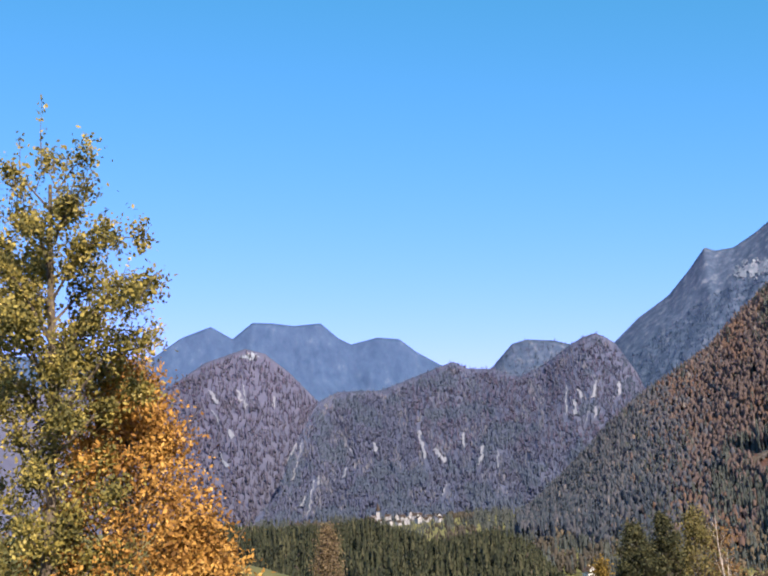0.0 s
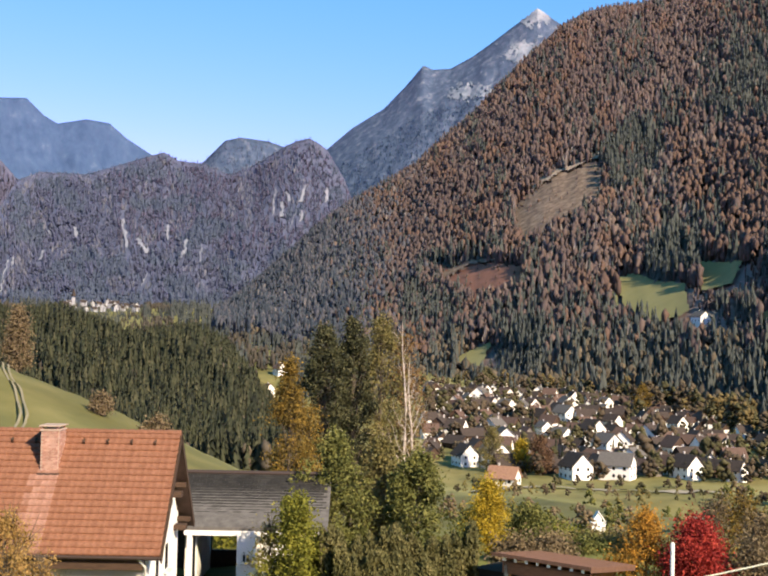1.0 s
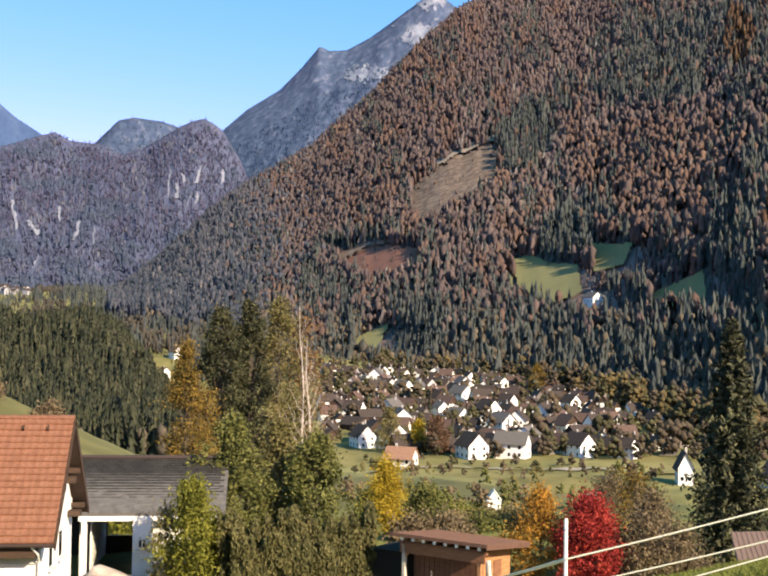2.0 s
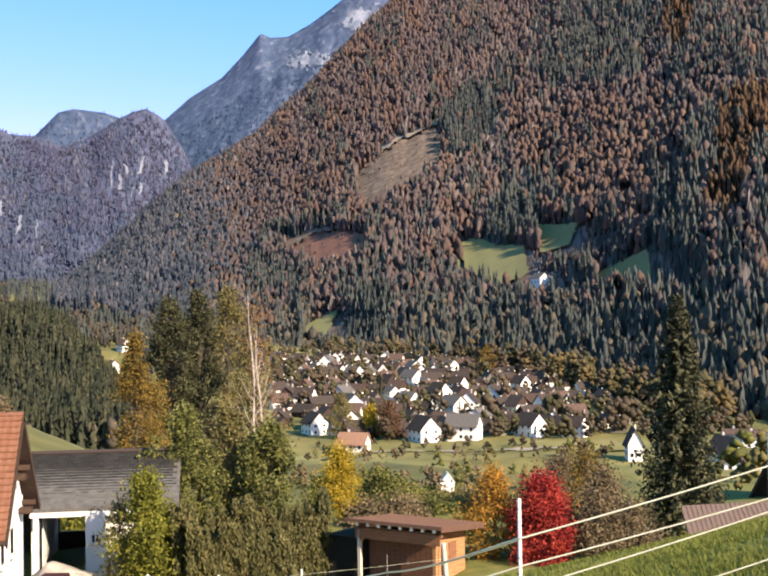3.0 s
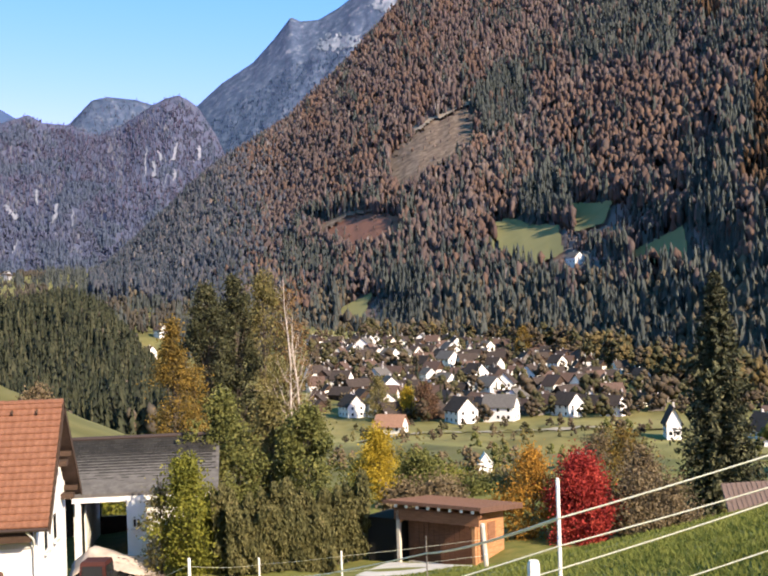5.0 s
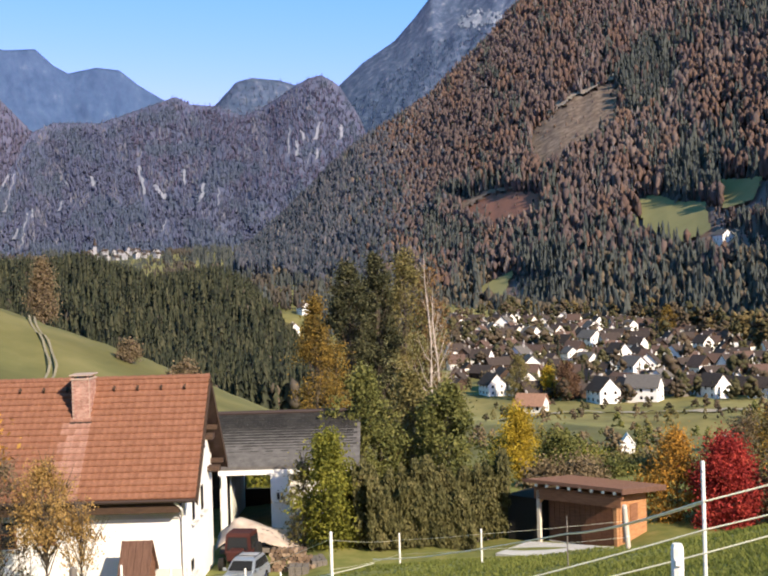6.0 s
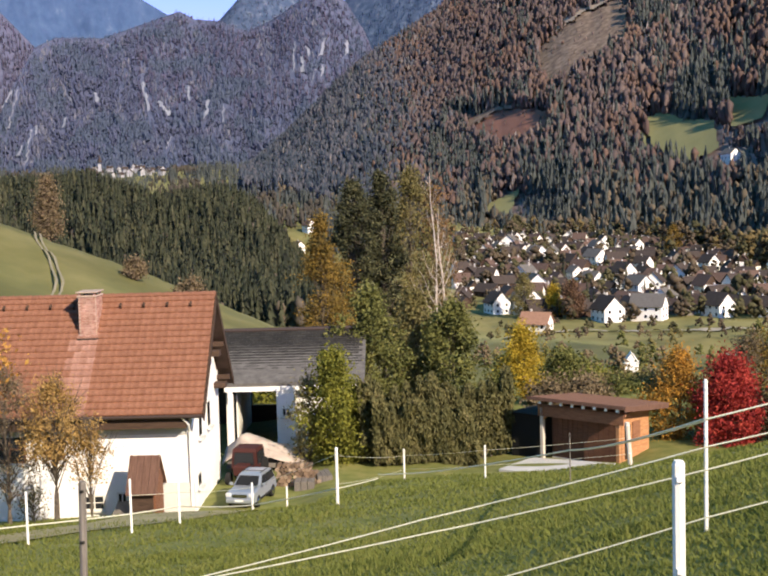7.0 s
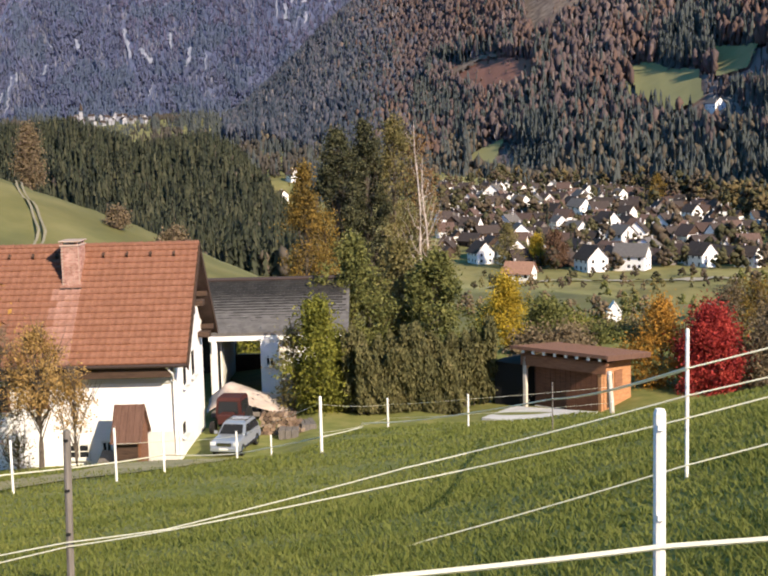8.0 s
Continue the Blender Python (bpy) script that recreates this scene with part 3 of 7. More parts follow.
PEAKS.build("high_peak", HAZE_PEAK, "grey rocky peak dusted with first snow", 0.1, 70)
SPUR.build("wooded_spur", SPUR_ROCK, "steep spur of bare woods, tinted purple-grey for haze")
MID.build("valley_mountain", HAZE_PURPLE, "mountain side of bare woods and rock, tinted purple-grey for haze", 0.08, 70)
RIGHT.build("forest_mountain", FOREST_FLOOR, "steep mountain side covered in autumn forest", 0.2, 90)

# rocks, meadows and clearings on the mountain sides
def height_angle(x, y, z):
    return np.degrees(np.arctan2(z - 1.65, np.hypot(x, y)))


def inside(poly, px, py):
    hit = np.zeros(np.shape(px), bool)
    for (x0, y0), (x1, y1) in zip(poly, poly[1:] + poly[:1]):
        if y0 != y1:
            hit ^= ((y0 > py) != (y1 > py)) & (px < (x1 - x0) * (py - y0) / (y1 - y0) + x0)
    return hit


def patch(mountain, poly, name, mat, label, lift=4.0, cells=44, ragged=0.12, category="meadow", stuff=False):
    """A stretch of the mountain side with an uneven edge, lying on it."""
    p = np.array(poly)
    b = np.linspace(p[:, 0].min() - 0.3, p[:, 0].max() + 0.3, cells)
    v = np.linspace(0, 1, 500)
    e = np.linspace(p[:, 1].min() - 0.2, p[:, 1].max() + 0.2, cells)
    grid = np.zeros((cells, cells, 3))
    for k, one in enumerate(b):
        x, y, z = mountain.surface(np.full(500, one), v)
        ang = np.maximum.accumulate(height_angle(x, y, z))
        vv = np.interp(e, ang, v)
        x, y, z = mountain.surface(np.full(cells, one), vv)
        grid[:, k] = np.stack([x, y, z + lift], -1)
    cb, ce = np.meshgrid((b[1:] + b[:-1]) / 2, (e[1:] + e[:-1]) / 2)
    jb = cb + (fbm(cb * 6, ce * 6, 3) - 0.5) * 4 * ragged
    je = ce + (fbm(cb * 6 + 40, ce * 6, 4) - 0.5) * 3 * ragged
    keep = inside(poly, jb, je).ravel()
    me = raw_mesh(name, grid.reshape(-1, 3), grid_faces(cells, cells)[keep][:, ::-1], True)
    return tagged(part(name, me, mat), label, category, kind="structure")


MEADOWS = ([(11.55, 3.15), (12.5, 3.3), (13.5, 3.0), (14.75, 2.85), (14.9, 1.55), (13.7, 1.05), (12.75, 1.04), (12.0, 1.65)],
           [(15.3, 3.85), (17.3, 3.9), (16.8, 2.85), (15.5, 2.5)],
           [(17.9, 1.45), (19.2, 1.95), (20.5, 2.6), (20.6, 1.3), (19.9, 0.5), (18.9, 0.8)],
           [(4.1, -1.35), (4.3, -0.7), (5.85, 0.05), (5.35, -1.15)],
           [(11.2, 2.6), (11.6, 2.4), (11.9, 1.2), (11.6, 1.3)])
CLEARING = [(6.8, 6.5), (8.5, 7.85), (10.7, 8.7), (11.0, 7.2), (10.5, 6.55), (9.1, 5.5), (7.2, 4.6), (6.8, 5.1)]
BRACKEN = [(3.0, 3.5), (4.9, 3.8), (7.2, 3.7), (7.2, 2.5), (6.0, 2.1), (4.8, 1.7), (3.7, 2.4)]
for poly in MEADOWS:
    patch(RIGHT, poly, "meadow", ALP, "sunlit green alpine meadow in the forest", ragged=0.05)
patch(RIGHT, CLEARING, "clearing", CUT, "brown felled clearing with stumps", category="clearing", ragged=0.3, cells=60)
patch(RIGHT, BRACKEN, "clearing", RUST, "rust-red young wood and bracken", category="clearing", ragged=0.3, cells=60)
patch(RIGHT, [(7.2, 7.25), (8.7, 8.2), (10.9, 8.98), (10.9, 8.8), (8.8, 7.95), (7.4, 7.05)], "forest_track", PALE_CUT, "pale logging track along the clearing", category="track", ragged=0.06, lift=7)
patch(RIGHT, [(2.6, 2.0), (3.3, 3.1), (4.6, 3.75), (6.6, 4.15), (6.6, 4.0), (4.7, 3.55), (3.5, 2.9), (2.9, 1.9)], "forest_track", CUT, "brown logging track in the beech wood", category="track", ragged=0.06, lift=7)
patch(RIGHT, [(0.1, 2.3), (1.35, 3.0), (1.55, 2.3), (0.6, 1.6), (-0.1, 1.25)], "clearing", PALE_CUT, "pale brown gravel cutting", category="clearing")
patch(RIGHT, [(16.0, 11.55), (17.5, 11.9), (18.2, 11.5), (17.6, 11.35)], "rock_outcrop", HAZE_PALE_ROCK, "pale limestone outcrop above the trees", category="rock")
patch(RIGHT, [(-7.6, 0.85), (-5.9, 1.75), (-4.5, 2.8), (-4.4, 2.55), (-5.7, 1.4), (-7.2, 0.6)], "meadow", ALP, "steep grass strip among trees")
patch(PEAKS, [(5.9, 13.5), (6.5, 14.1), (8.6, 14.5), (8.8, 14.1), (7.4, 13.2)], "snow_field", HAZE_SNOW, "thin old snow on a steep slope", lift=3, ragged=0.5, cells=110, category="snow")
patch(PEAKS, [(6.9, 15.3), (7.76, 15.9), (8.6, 15.3), (8.0, 15.0), (7.5, 14.9)], "snow_field", HAZE_SNOW, "snow dusting on the rocky top", lift=3, ragged=0.35, cells=110, category="snow")
patch(PEAKS, [(3.6, 11.9), (4.0, 12.3), (5.6, 12.2), (5.4, 11.7), (4.4, 11.6)], "snow_field", HAZE_SNOW, "thin old snow on a ledge", lift=3, ragged=0.3, cells=110, category="snow")
patch(SPUR, [(-20.2, 9.25), (-19.7, 9.6), (-19.2, 9.3), (-19.5, 9.15)], "snow_field", HAZE_SNOW, "bright snow patch under the range", lift=3, ragged=0.1, category="snow")
ROCKS = ((-17.88, 3.31, 1.8, -0.5), (-18.53, 3.07, 0.68, -0.2), (-18.23, 4.21, 0.92, -0.63), (-17.17, 1.73, 1.6, -0.29), (-17.51, 2.07, 0.57, -0.21), (-16.72, 3.1, 0.46, -0.05), (-4.84, 5.83, 1.4, -0.17), (-4.02, 6.53, 0.47, 0.13), (-3.55, 6.54, 0.82, -0.23), (-3.43, 5.6, 0.59, 0), (-2.26, 6.54, 0.7, 0), (-4.37, 5.83, 0.7, 0.05), (-3.9, 5.36, 0.59, -0.11), (-11.58, 4.11, 1.4, 0.26), (-10.65, 3.89, 0.69, 0.48), (-10.85, 2.27, 0.7, -0.33), (-9.74, 4.6, 0.7, 0.01), (-13.88, 4.53, 0.46, 0.12), (-15.01, 4.51, 0.45, 0.24), (-15.54, 3.35, 0.46, -0.21), (-9.03, 3.68, 0.94, -0.22), (-8.21, 3.46, 0.93, -0.1))
SPUR_ROCKS = ((-18.59, 6.75, 0.7, 0.1), (-20.21, 7.15, 0.58, 0.22), (-21.36, 7.07, 0.69, 0.34), (-21.26, 6.15, 0.69, 0.33), (-20.95, 4.09, 0.69, 0.33), (-20.7, 5.44, 0.47, 0.17), (-19.98, 6.8, 1.2, 0.1))
for mountain, rocks in ((MID, ROCKS), (SPUR, SPUR_ROCKS)):
    for k, (b0, e0, hh, lean) in enumerate(rocks):
        w = 0.1 + 0.05 * (k % 3)
        patch(mountain, [(b0, e0), (b0 + w, e0 + 0.1), (b0 + w * 0.9 - lean, e0 + hh), (b0 + 0.03 - lean, e0 + hh)], "rock_face", HAZE_PALE_ROCK, "pale limestone cliff between bare trees", lift=6, ragged=0.07, cells=60, category="rock")

# ---- woods ----
def spruce_shape(layers, points, seed, slim=0.17):
    """A unit spruce: stacked ragged skirts of boughs."""
    g = np.random.default_rng(seed)
    verts, faces = [], []
    for k in range(layers):
        f = k / layers
        top, low = min(1.0, f + 1.9 / layers), f + 0.02
        r = slim * (1 - f) ** 0.85 + 0.012
        base = len(verts)
        verts.append((0, 0, top))
        for i in range(2 * points):
            a = math.pi * (i + g.uniform(-0.3, 0.3)) / points + k
            rr = r * (g.uniform(0.85, 1.25) if i % 2 == 0 else g.uniform(0.45, 0.65))
            verts.append((rr * math.cos(a), rr * math.sin(a), low + (0 if i % 2 == 0 else 0.5 / layers) + g.uniform(-0.02, 0.02)))
        for i in range(2 * points):
            faces.append((base, base + 1 + i, base + 1 + (i + 1) % (2 * points)))
        if k:
            faces.append((base, base + 1, base - 2 * points - 1))
    return np.array(verts), np.array(faces)


def broom_shape(count, seed, wide=0.3):
    """A unit bare or thin-leaved tree: upright ragged sprays fanning from one stem."""
    g = np.random.default_rng(seed)
    verts, faces = [(0, 0, 0)], []
    for k in range(count):
        a = 2 * math.pi * (k + g.uniform(-0.4, 0.4)) * 0.382 * 2.6
        r = wide * math.sqrt((k + 0.3) / count)
        top = (1.0 - 0.5 * (r / wide) ** 2) * g.uniform(0.86, 1.06)
        mid = top * g.uniform(0.55, 0.72)
        w = g.uniform(0.045, 0.085)
        b = g.uniform(0, 2 * math.pi)
        side = np.array((math.cos(b), math.sin(b), 0.15)) * w
        c = np.array((0.8 * r * math.cos(a), 0.8 * r * math.sin(a), mid))
        n = len(verts)
        verts += [c + side, (r * math.cos(a), r * math.sin(a), top), c - side]
        faces += [(0, n, n + 1), (0, n + 1, n + 2)]
    return np.array(verts), np.array(faces)


def egg_shape(seed, wide=0.2, sides=5):
    """A unit broadleaf tree of a far wood: one uneven rounded crown, drawn out upwards."""
    g = np.random.default_rng(seed)
    verts, faces = [(0, 0, 0.0)], []
    for z, r in ((0.3, 0.9), (0.78, 0.78)):
        turn = g.uniform(0, 6.28)
        for i in range(sides):
            a = turn + 2 * math.pi * (i + g.uniform(-0.25, 0.25)) / sides
            rr = wide * r * g.uniform(0.65, 1.25)
            verts.append((rr * math.cos(a), rr * math.sin(a), z + g.uniform(-0.09, 0.09)))
    verts.append((g.uniform(-0.04, 0.04), g.uniform(-0.04, 0.04), g.uniform(0.93, 1.05)))
    for i in range(sides):
        j = (i + 1) % sides
        a, b, c, d = 1 + i, 1 + j, 1 + sides + j, 1 + sides + i
        faces += [(0, b, a), (a, b, c), (a, c, d), (d, c, len(verts) - 1)]
    return np.array(verts), np.array(faces)


def crowd(shapes, places, heights, seed, jitter=0.0):
    """Many trees in one mesh: points and triangles."""
    g = np.random.default_rng(seed)
    pick = g.integers(0, len(shapes), len(places))
    vs, fs, n = [], [], 0
    for k, (sv, sf) in enumerate(shapes):
        idx = np.where(pick == k)[0]
        if not len(idx):
            continue
        a = g.uniform(0, 2 * math.pi, len(idx))
        h = heights[idx]
        w = h * g.uniform(0.8, 1.25, len(idx))
        x = (sv[None, :, 0] * np.cos(a)[:, None] - sv[None, :, 1] * np.sin(a)[:, None]) * w[:, None]
        y = (sv[None, :, 0] * np.sin(a)[:, None] + sv[None, :, 1] * np.cos(a)[:, None]) * w[:, None]
        z = sv[None, :, 2] * h[:, None]
        p = np.stack([x, y, z], -1) + places[idx][:, None]
        vs.append(p.reshape(-1, 3))
        fs.append((sf[None] + (np.arange(len(idx)) * len(sv))[:, None, None] + n).reshape(-1, 3))
        n += len(idx) * len(sv)
    return np.concatenate(vs), np.concatenate(fs)


def wood(name, shapes, places, heights, mat, label, seed=1, smooth=False):
    v, f = crowd(shapes, places, heights, seed)
    return tagged(part(name, raw_mesh(name, v, f, smooth), mat), label, "forest", kind="stuff")


SPRUCES = [spruce_shape(3, 3, s, 0.105 + 0.01 * s) for s in range(5)]
TINY_SPRUCES = [spruce_shape(2, 3, 10 + s, 0.2) for s in range(4)]
FINE_SPRUCES = [spruce_shape(6, 3, 20 + s, 0.11 + 0.01 * s) for s in range(6)]
EGGS = [egg_shape(300 + s, 0.105, 4) for s in range(12)]
WIDE_EGGS = [egg_shape(320 + s, 0.19, 5) for s in range(10)]
WANDS = [broom_shape(5, 340 + s, 0.09) for s in range(6)]
ROUND_EGGS = [egg_shape(350 + s, 0.165, 4) for s in range(12)]


def crown_points(count, height, low, wide, seed, shape=0.55, lump=0.35):
    """Clump centres in an uneven egg-shaped crown."""
    g = np.random.default_rng(seed)
    t = g.uniform(0, 1, count) ** 0.9
    a = g.uniform(0, 2 * math.pi, count)
    env = np.sin(math.pi * np.clip(t, 0.02, 0.98) ** shape) ** 0.7
    env *= 1 - lump + 2 * lump * vnoise(a * 1.3 + seed, t * 5, seed)
    r = wide * env * np.sqrt(g.uniform(0.12, 1, count))
    return np.stack([r * np.cos(a), r * np.sin(a), low + (height - low) * t], -1)


def limb_points(count, height, low, wide, seed, profile, limbs):
    """Clump centres strung along arching limbs, and the limbs themselves as (foot, knee, tip)."""
    g = np.random.default_rng(seed)
    xs, ys = zip(*profile)
    grid = np.linspace(0, 1, 200)
    share = np.cumsum(np.interp(grid, xs, ys) + 0.12)
    t = np.sort(np.interp((np.arange(limbs) + g.uniform(0, 1, limbs)) / limbs, share / share[-1], grid))
    a = np.arange(limbs) * 2.4 + g.uniform(-0.5, 0.5, limbs)
    long = wide * np.interp(t, xs, ys) * g.uniform(0.62, 1.12, limbs)
    out = np.stack([np.cos(a), np.sin(a), np.zeros(limbs)], -1)
    tip = out * long[:, None]
    tip[:, 2] = low + (height - low) * t
    foot = out * 0.05
    foot[:, 2] = np.maximum(tip[:, 2] - 0.45 * long - 0.3, 0.5)
    knee = (foot + tip) / 2
    knee[:, 2] += 0.22 * long
    i = g.choice(limbs, count, p=(long + 0.5) / (long + 0.5).sum())
    u = g.uniform(0.12, 1, (count, 1)) ** 0.8
    pts = (1 - u) ** 2 * foot[i] + 2 * u * (1 - u) * (2 * knee[i] - (foot[i] + tip[i]) / 2) + u ** 2 * tip[i]
    return pts + g.normal(0, 0.13, (count, 3)), np.stack([foot, knee, tip], 1)


def leafy_shape(clumps, leaves, seed, big=1.0):
    """A unit broadleaf tree seen far off: uneven clumps with loose leaves round them."""
    g = np.random.default_rng(seed)
    c = crown_points(clumps, 0.92, 0.16, 0.3, seed + 100, 0.6, 0.5)
    six = np.array(((1, 0, 0), (0, 1, 0), (-1, 0, 0), (0, -1, 0), (0, 0, 1), (0, 0, -1)), float)
    eight = np.array(((0, 1, 4), (1, 2, 4), (2, 3, 4), (3, 0, 4), (1, 0, 5), (2, 1, 5), (3, 2, 5), (0, 3, 5)))
    v = c[:, None] + six[None] * big * g.uniform(0.06, 0.13, (clumps, 6, 1)) + g.normal(0, 0.02, (clumps, 6, 3))
    f = eight[None] + 6 * np.arange(clumps)[:, None, None]
    p = c[g.integers(0, clumps, leaves)] + g.normal(0, 0.06, (leaves, 3))
    bv, bf = blade_rows(p, 0.022 * g.uniform(0.6, 1.5, leaves), 1.3, seed=seed)
    bf = np.concatenate([bf[:, :3], bf[:, [0, 2, 3]]]) + 6 * clumps
    return np.concatenate([v.reshape(-1, 3), bv]), np.concatenate([f.reshape(-1, 3), bf])


LEAFY = [leafy_shape(20, 50, 200 + s) for s in range(6)]
GARDEN = [leafy_shape(14, 16, 280 + s, 1.55) for s in range(8)]


def scatter(mountain, count, seed, lo=0.0, hi=1.0, b0=None, b1=None):
    g = np.random.default_rng(seed)
    b = g.uniform(mountain.ridge[0, 0] if b0 is None else b0, mountain.ridge[-1, 0] if b1 is None else b1, count)
    v = lo + (hi - lo) * g.uniform(0, 1, count) ** 0.95
    x, y, z = mountain.surface(b, v)
    return b, height_angle(x, y, z), np.stack([x, y, z - 0.6], -1), g


bear, ang, where, g = scatter(RIGHT, 46000, 5, -0.09, 1.0, -7.4, 28.5)
open_land = np.zeros(len(bear), bool)
for poly in MEADOWS:
    for side, drop in ((0, 0), (0, 0.2), (-0.2, 0.1)):
        open_land |= inside(poly, bear + side, ang + drop)
open_land |= (np.abs(bear - 15.4) < 0.4) & (ang > 0.5) & (ang < 1.4)
sparse = inside(CLEARING, bear, ang) | inside(BRACKEN, bear, ang)
keep = ~open_land & ~(sparse & (g.uniform(0, 1, len(bear)) < 0.9))
# stands of spruce, of larch and of redder beech, by bearing and height angle; some dark stands draw shade
STANDS = (([(10.9, 8.9), (11.8, 10.2), (13.1, 10.6), (14.0, 9.2), (13.6, 8.1), (12.3, 7.0), (11.1, 6.8), (11.2, 7.7)], 0.85),
          ([(15.5, 11.85), (16.9, 12.9), (18.8, 14.1), (20.8, 14.5), (20.7, 11.7), (20.0, 10.0), (17.0, 10.0), (15.9, 10.2)], 0.8),
          ([(12.6, 3.0), (13.1, 4.2), (13.85, 5.4), (14.8, 5.2), (15.2, 4.0), (15.2, 2.8)], 1.0),
          # diagonal band: spruces, and shade on the slope drawn as more of them
          ([(20.6, 3.2), (21.4, 5.4), (22.4, 7.6), (23.5, 8.9), (24.0, 7.9), (23.6, 6.2), (22.9, 4.4), (22.8, 0.4), (20.7, -0.5), (20.6, 1.3)], 0.75),
          # spruces added in place of a shadow lying on the slope
          ([(25.2, 7.0), (30, 7.6), (30, 2.9), (25.25, 2.9)], 0.85),
          ([(20.6, 1.3), (30, 2.4), (30, -3.5), (20.4, -2.2)], 0.36),
          ([(21.2, 10), (20.8, 14), (24, 19), (30, 19), (30, 9), (25, 9.4)], 0.5),
          ([(14.5, 10.3), (15.5, 12.5), (17, 17), (20, 19), (22, 19), (20.8, 14.5), (17.5, 13.3), (15.5, 11.5)], 0.35),
          ([(5.2, -1.4), (6.2, -0.2), (7.1, 0.7), (8.5, 0.2), (8.5, -1.7), (7.0, -1.5)], 0.97),
          ([(8.5, 0.7), (10.8, 1.5), (12.2, 0.9), (16.0, 0.1), (20.5, 0.0), (20.4, -3.0), (15.0, -2.5), (12.3, -2.2), (9.3, -2.6)], 0.45),
          # strip of spruces added to draw the shadow of the track cutting
          ([(1.5, 2.0), (2.5, 3.65), (4.2, 4.1), (6.3, 4.5), (6.3, 3.8), (4.2, 3.5), (2.8, 3.1), (1.8, 1.9)], 0.8),
          ([(1.4, 0.6), (1.6, 2.1), (3.4, 2.3), (4.4, 1.2), (4.0, 0.3)], 0.75),
          ([(-9, -1), (-9, 2.5), (-4.5, 6.0), (-1.2, 5.6), (-0.6, 3.2), (0.6, 1.2), (1.5, -1)], 0.3))
LARCH = ([(23.9, 8.9), (25.3, 9.4), (30, 9.2), (30, 7.3), (25.2, 7.0), (24.9, 4.3), (24.0, 3.2), (23.1, 4.0), (23.6, 6.4)], [(21.3, 12.0), (21.5, 14.2), (22.6, 13.9), (22.5, 11.8)])
RED_WOOD = [(13.9, 7.6), (15.8, 8.9), (18.6, 9.2), (21.1, 8.6), (21.4, 6.5), (20.6, 3.4), (18.4, 3.3), (16.5, 4.2), (15.2, 5.4)]
sway = (fbm(bear * 2.6, ang * 2.6, 15, 3) - 0.5) * 1.1
dark = 0.02 + (0.3 + 0.24 * step(10, 14, bear)) * step(0.54, 0.68, fbm(bear * 1.3, ang * 0.55, 9, 4)) + 0.18 * (1 - step(0.5, 3.5, ang))
for poly, share in STANDS:
    dark = np.where(inside(poly, bear + sway, ang + sway), np.maximum(dark, share), dark)
golden = np.zeros(len(bear), bool)
for poly in LARCH:
    golden |= inside(poly, bear + 0.6 * sway, ang + 0.6 * sway)
dark = np.where(golden, 0.06, dark)
is_spruce = g.uniform(0, 1, len(bear)) < dark
golden &= ~is_spruce
bright_red = ~is_spruce & ~golden & (inside(RED_WOOD, bear + sway, ang + sway) | (fbm(bear * 0.9, ang * 0.9, 19, 3) > 0.58)) & (g.uniform(0, 1, len(bear)) < 0.8)
foot_wood = ~is_spruce & ~golden & (ang < -0.5 + 0.8 * np.sin(bear * 2))
# far end of the slope takes the wood colours with haze painted in
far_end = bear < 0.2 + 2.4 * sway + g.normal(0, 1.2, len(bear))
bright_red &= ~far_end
rusty = ~is_spruce & ~golden & ~foot_wood & ~bright_red
bright_red &= ~foot_wood
tall = np.where(sparse, 0.4, 1.0) * g.uniform(18, 31, len(bear)) * np.where(ang > np.interp(bear, RIGHT.ridge[:, 0], RIGHT.ridge[:, 1]) - 0.45, 0.45, 1.0) * (0.85 + 0.3 * fbm(bear * 3, ang * 3, 2))
# trees cut lower on the sunny side, to keep their shade off meadows and farm
for poly in MEADOWS[:4] + ([(14.9, 0.7), (16.1, 0.7), (16.1, 1.7), (14.9, 1.7)],):
    for k in np.linspace(0.05, 1.2, 16):
        tall = np.where(inside(poly, bear - 2.1 * k, ang + 0.8 * k), np.minimum(tall, 5 + 13 * k), tall)
silver = rusty & (g.uniform(0, 1, len(bear)) < 0.03 + 0.1 * step(0.5, 0.62, fbm(bear * 1.7, ang * 1.1, 37, 3)))
rusty &= ~silver
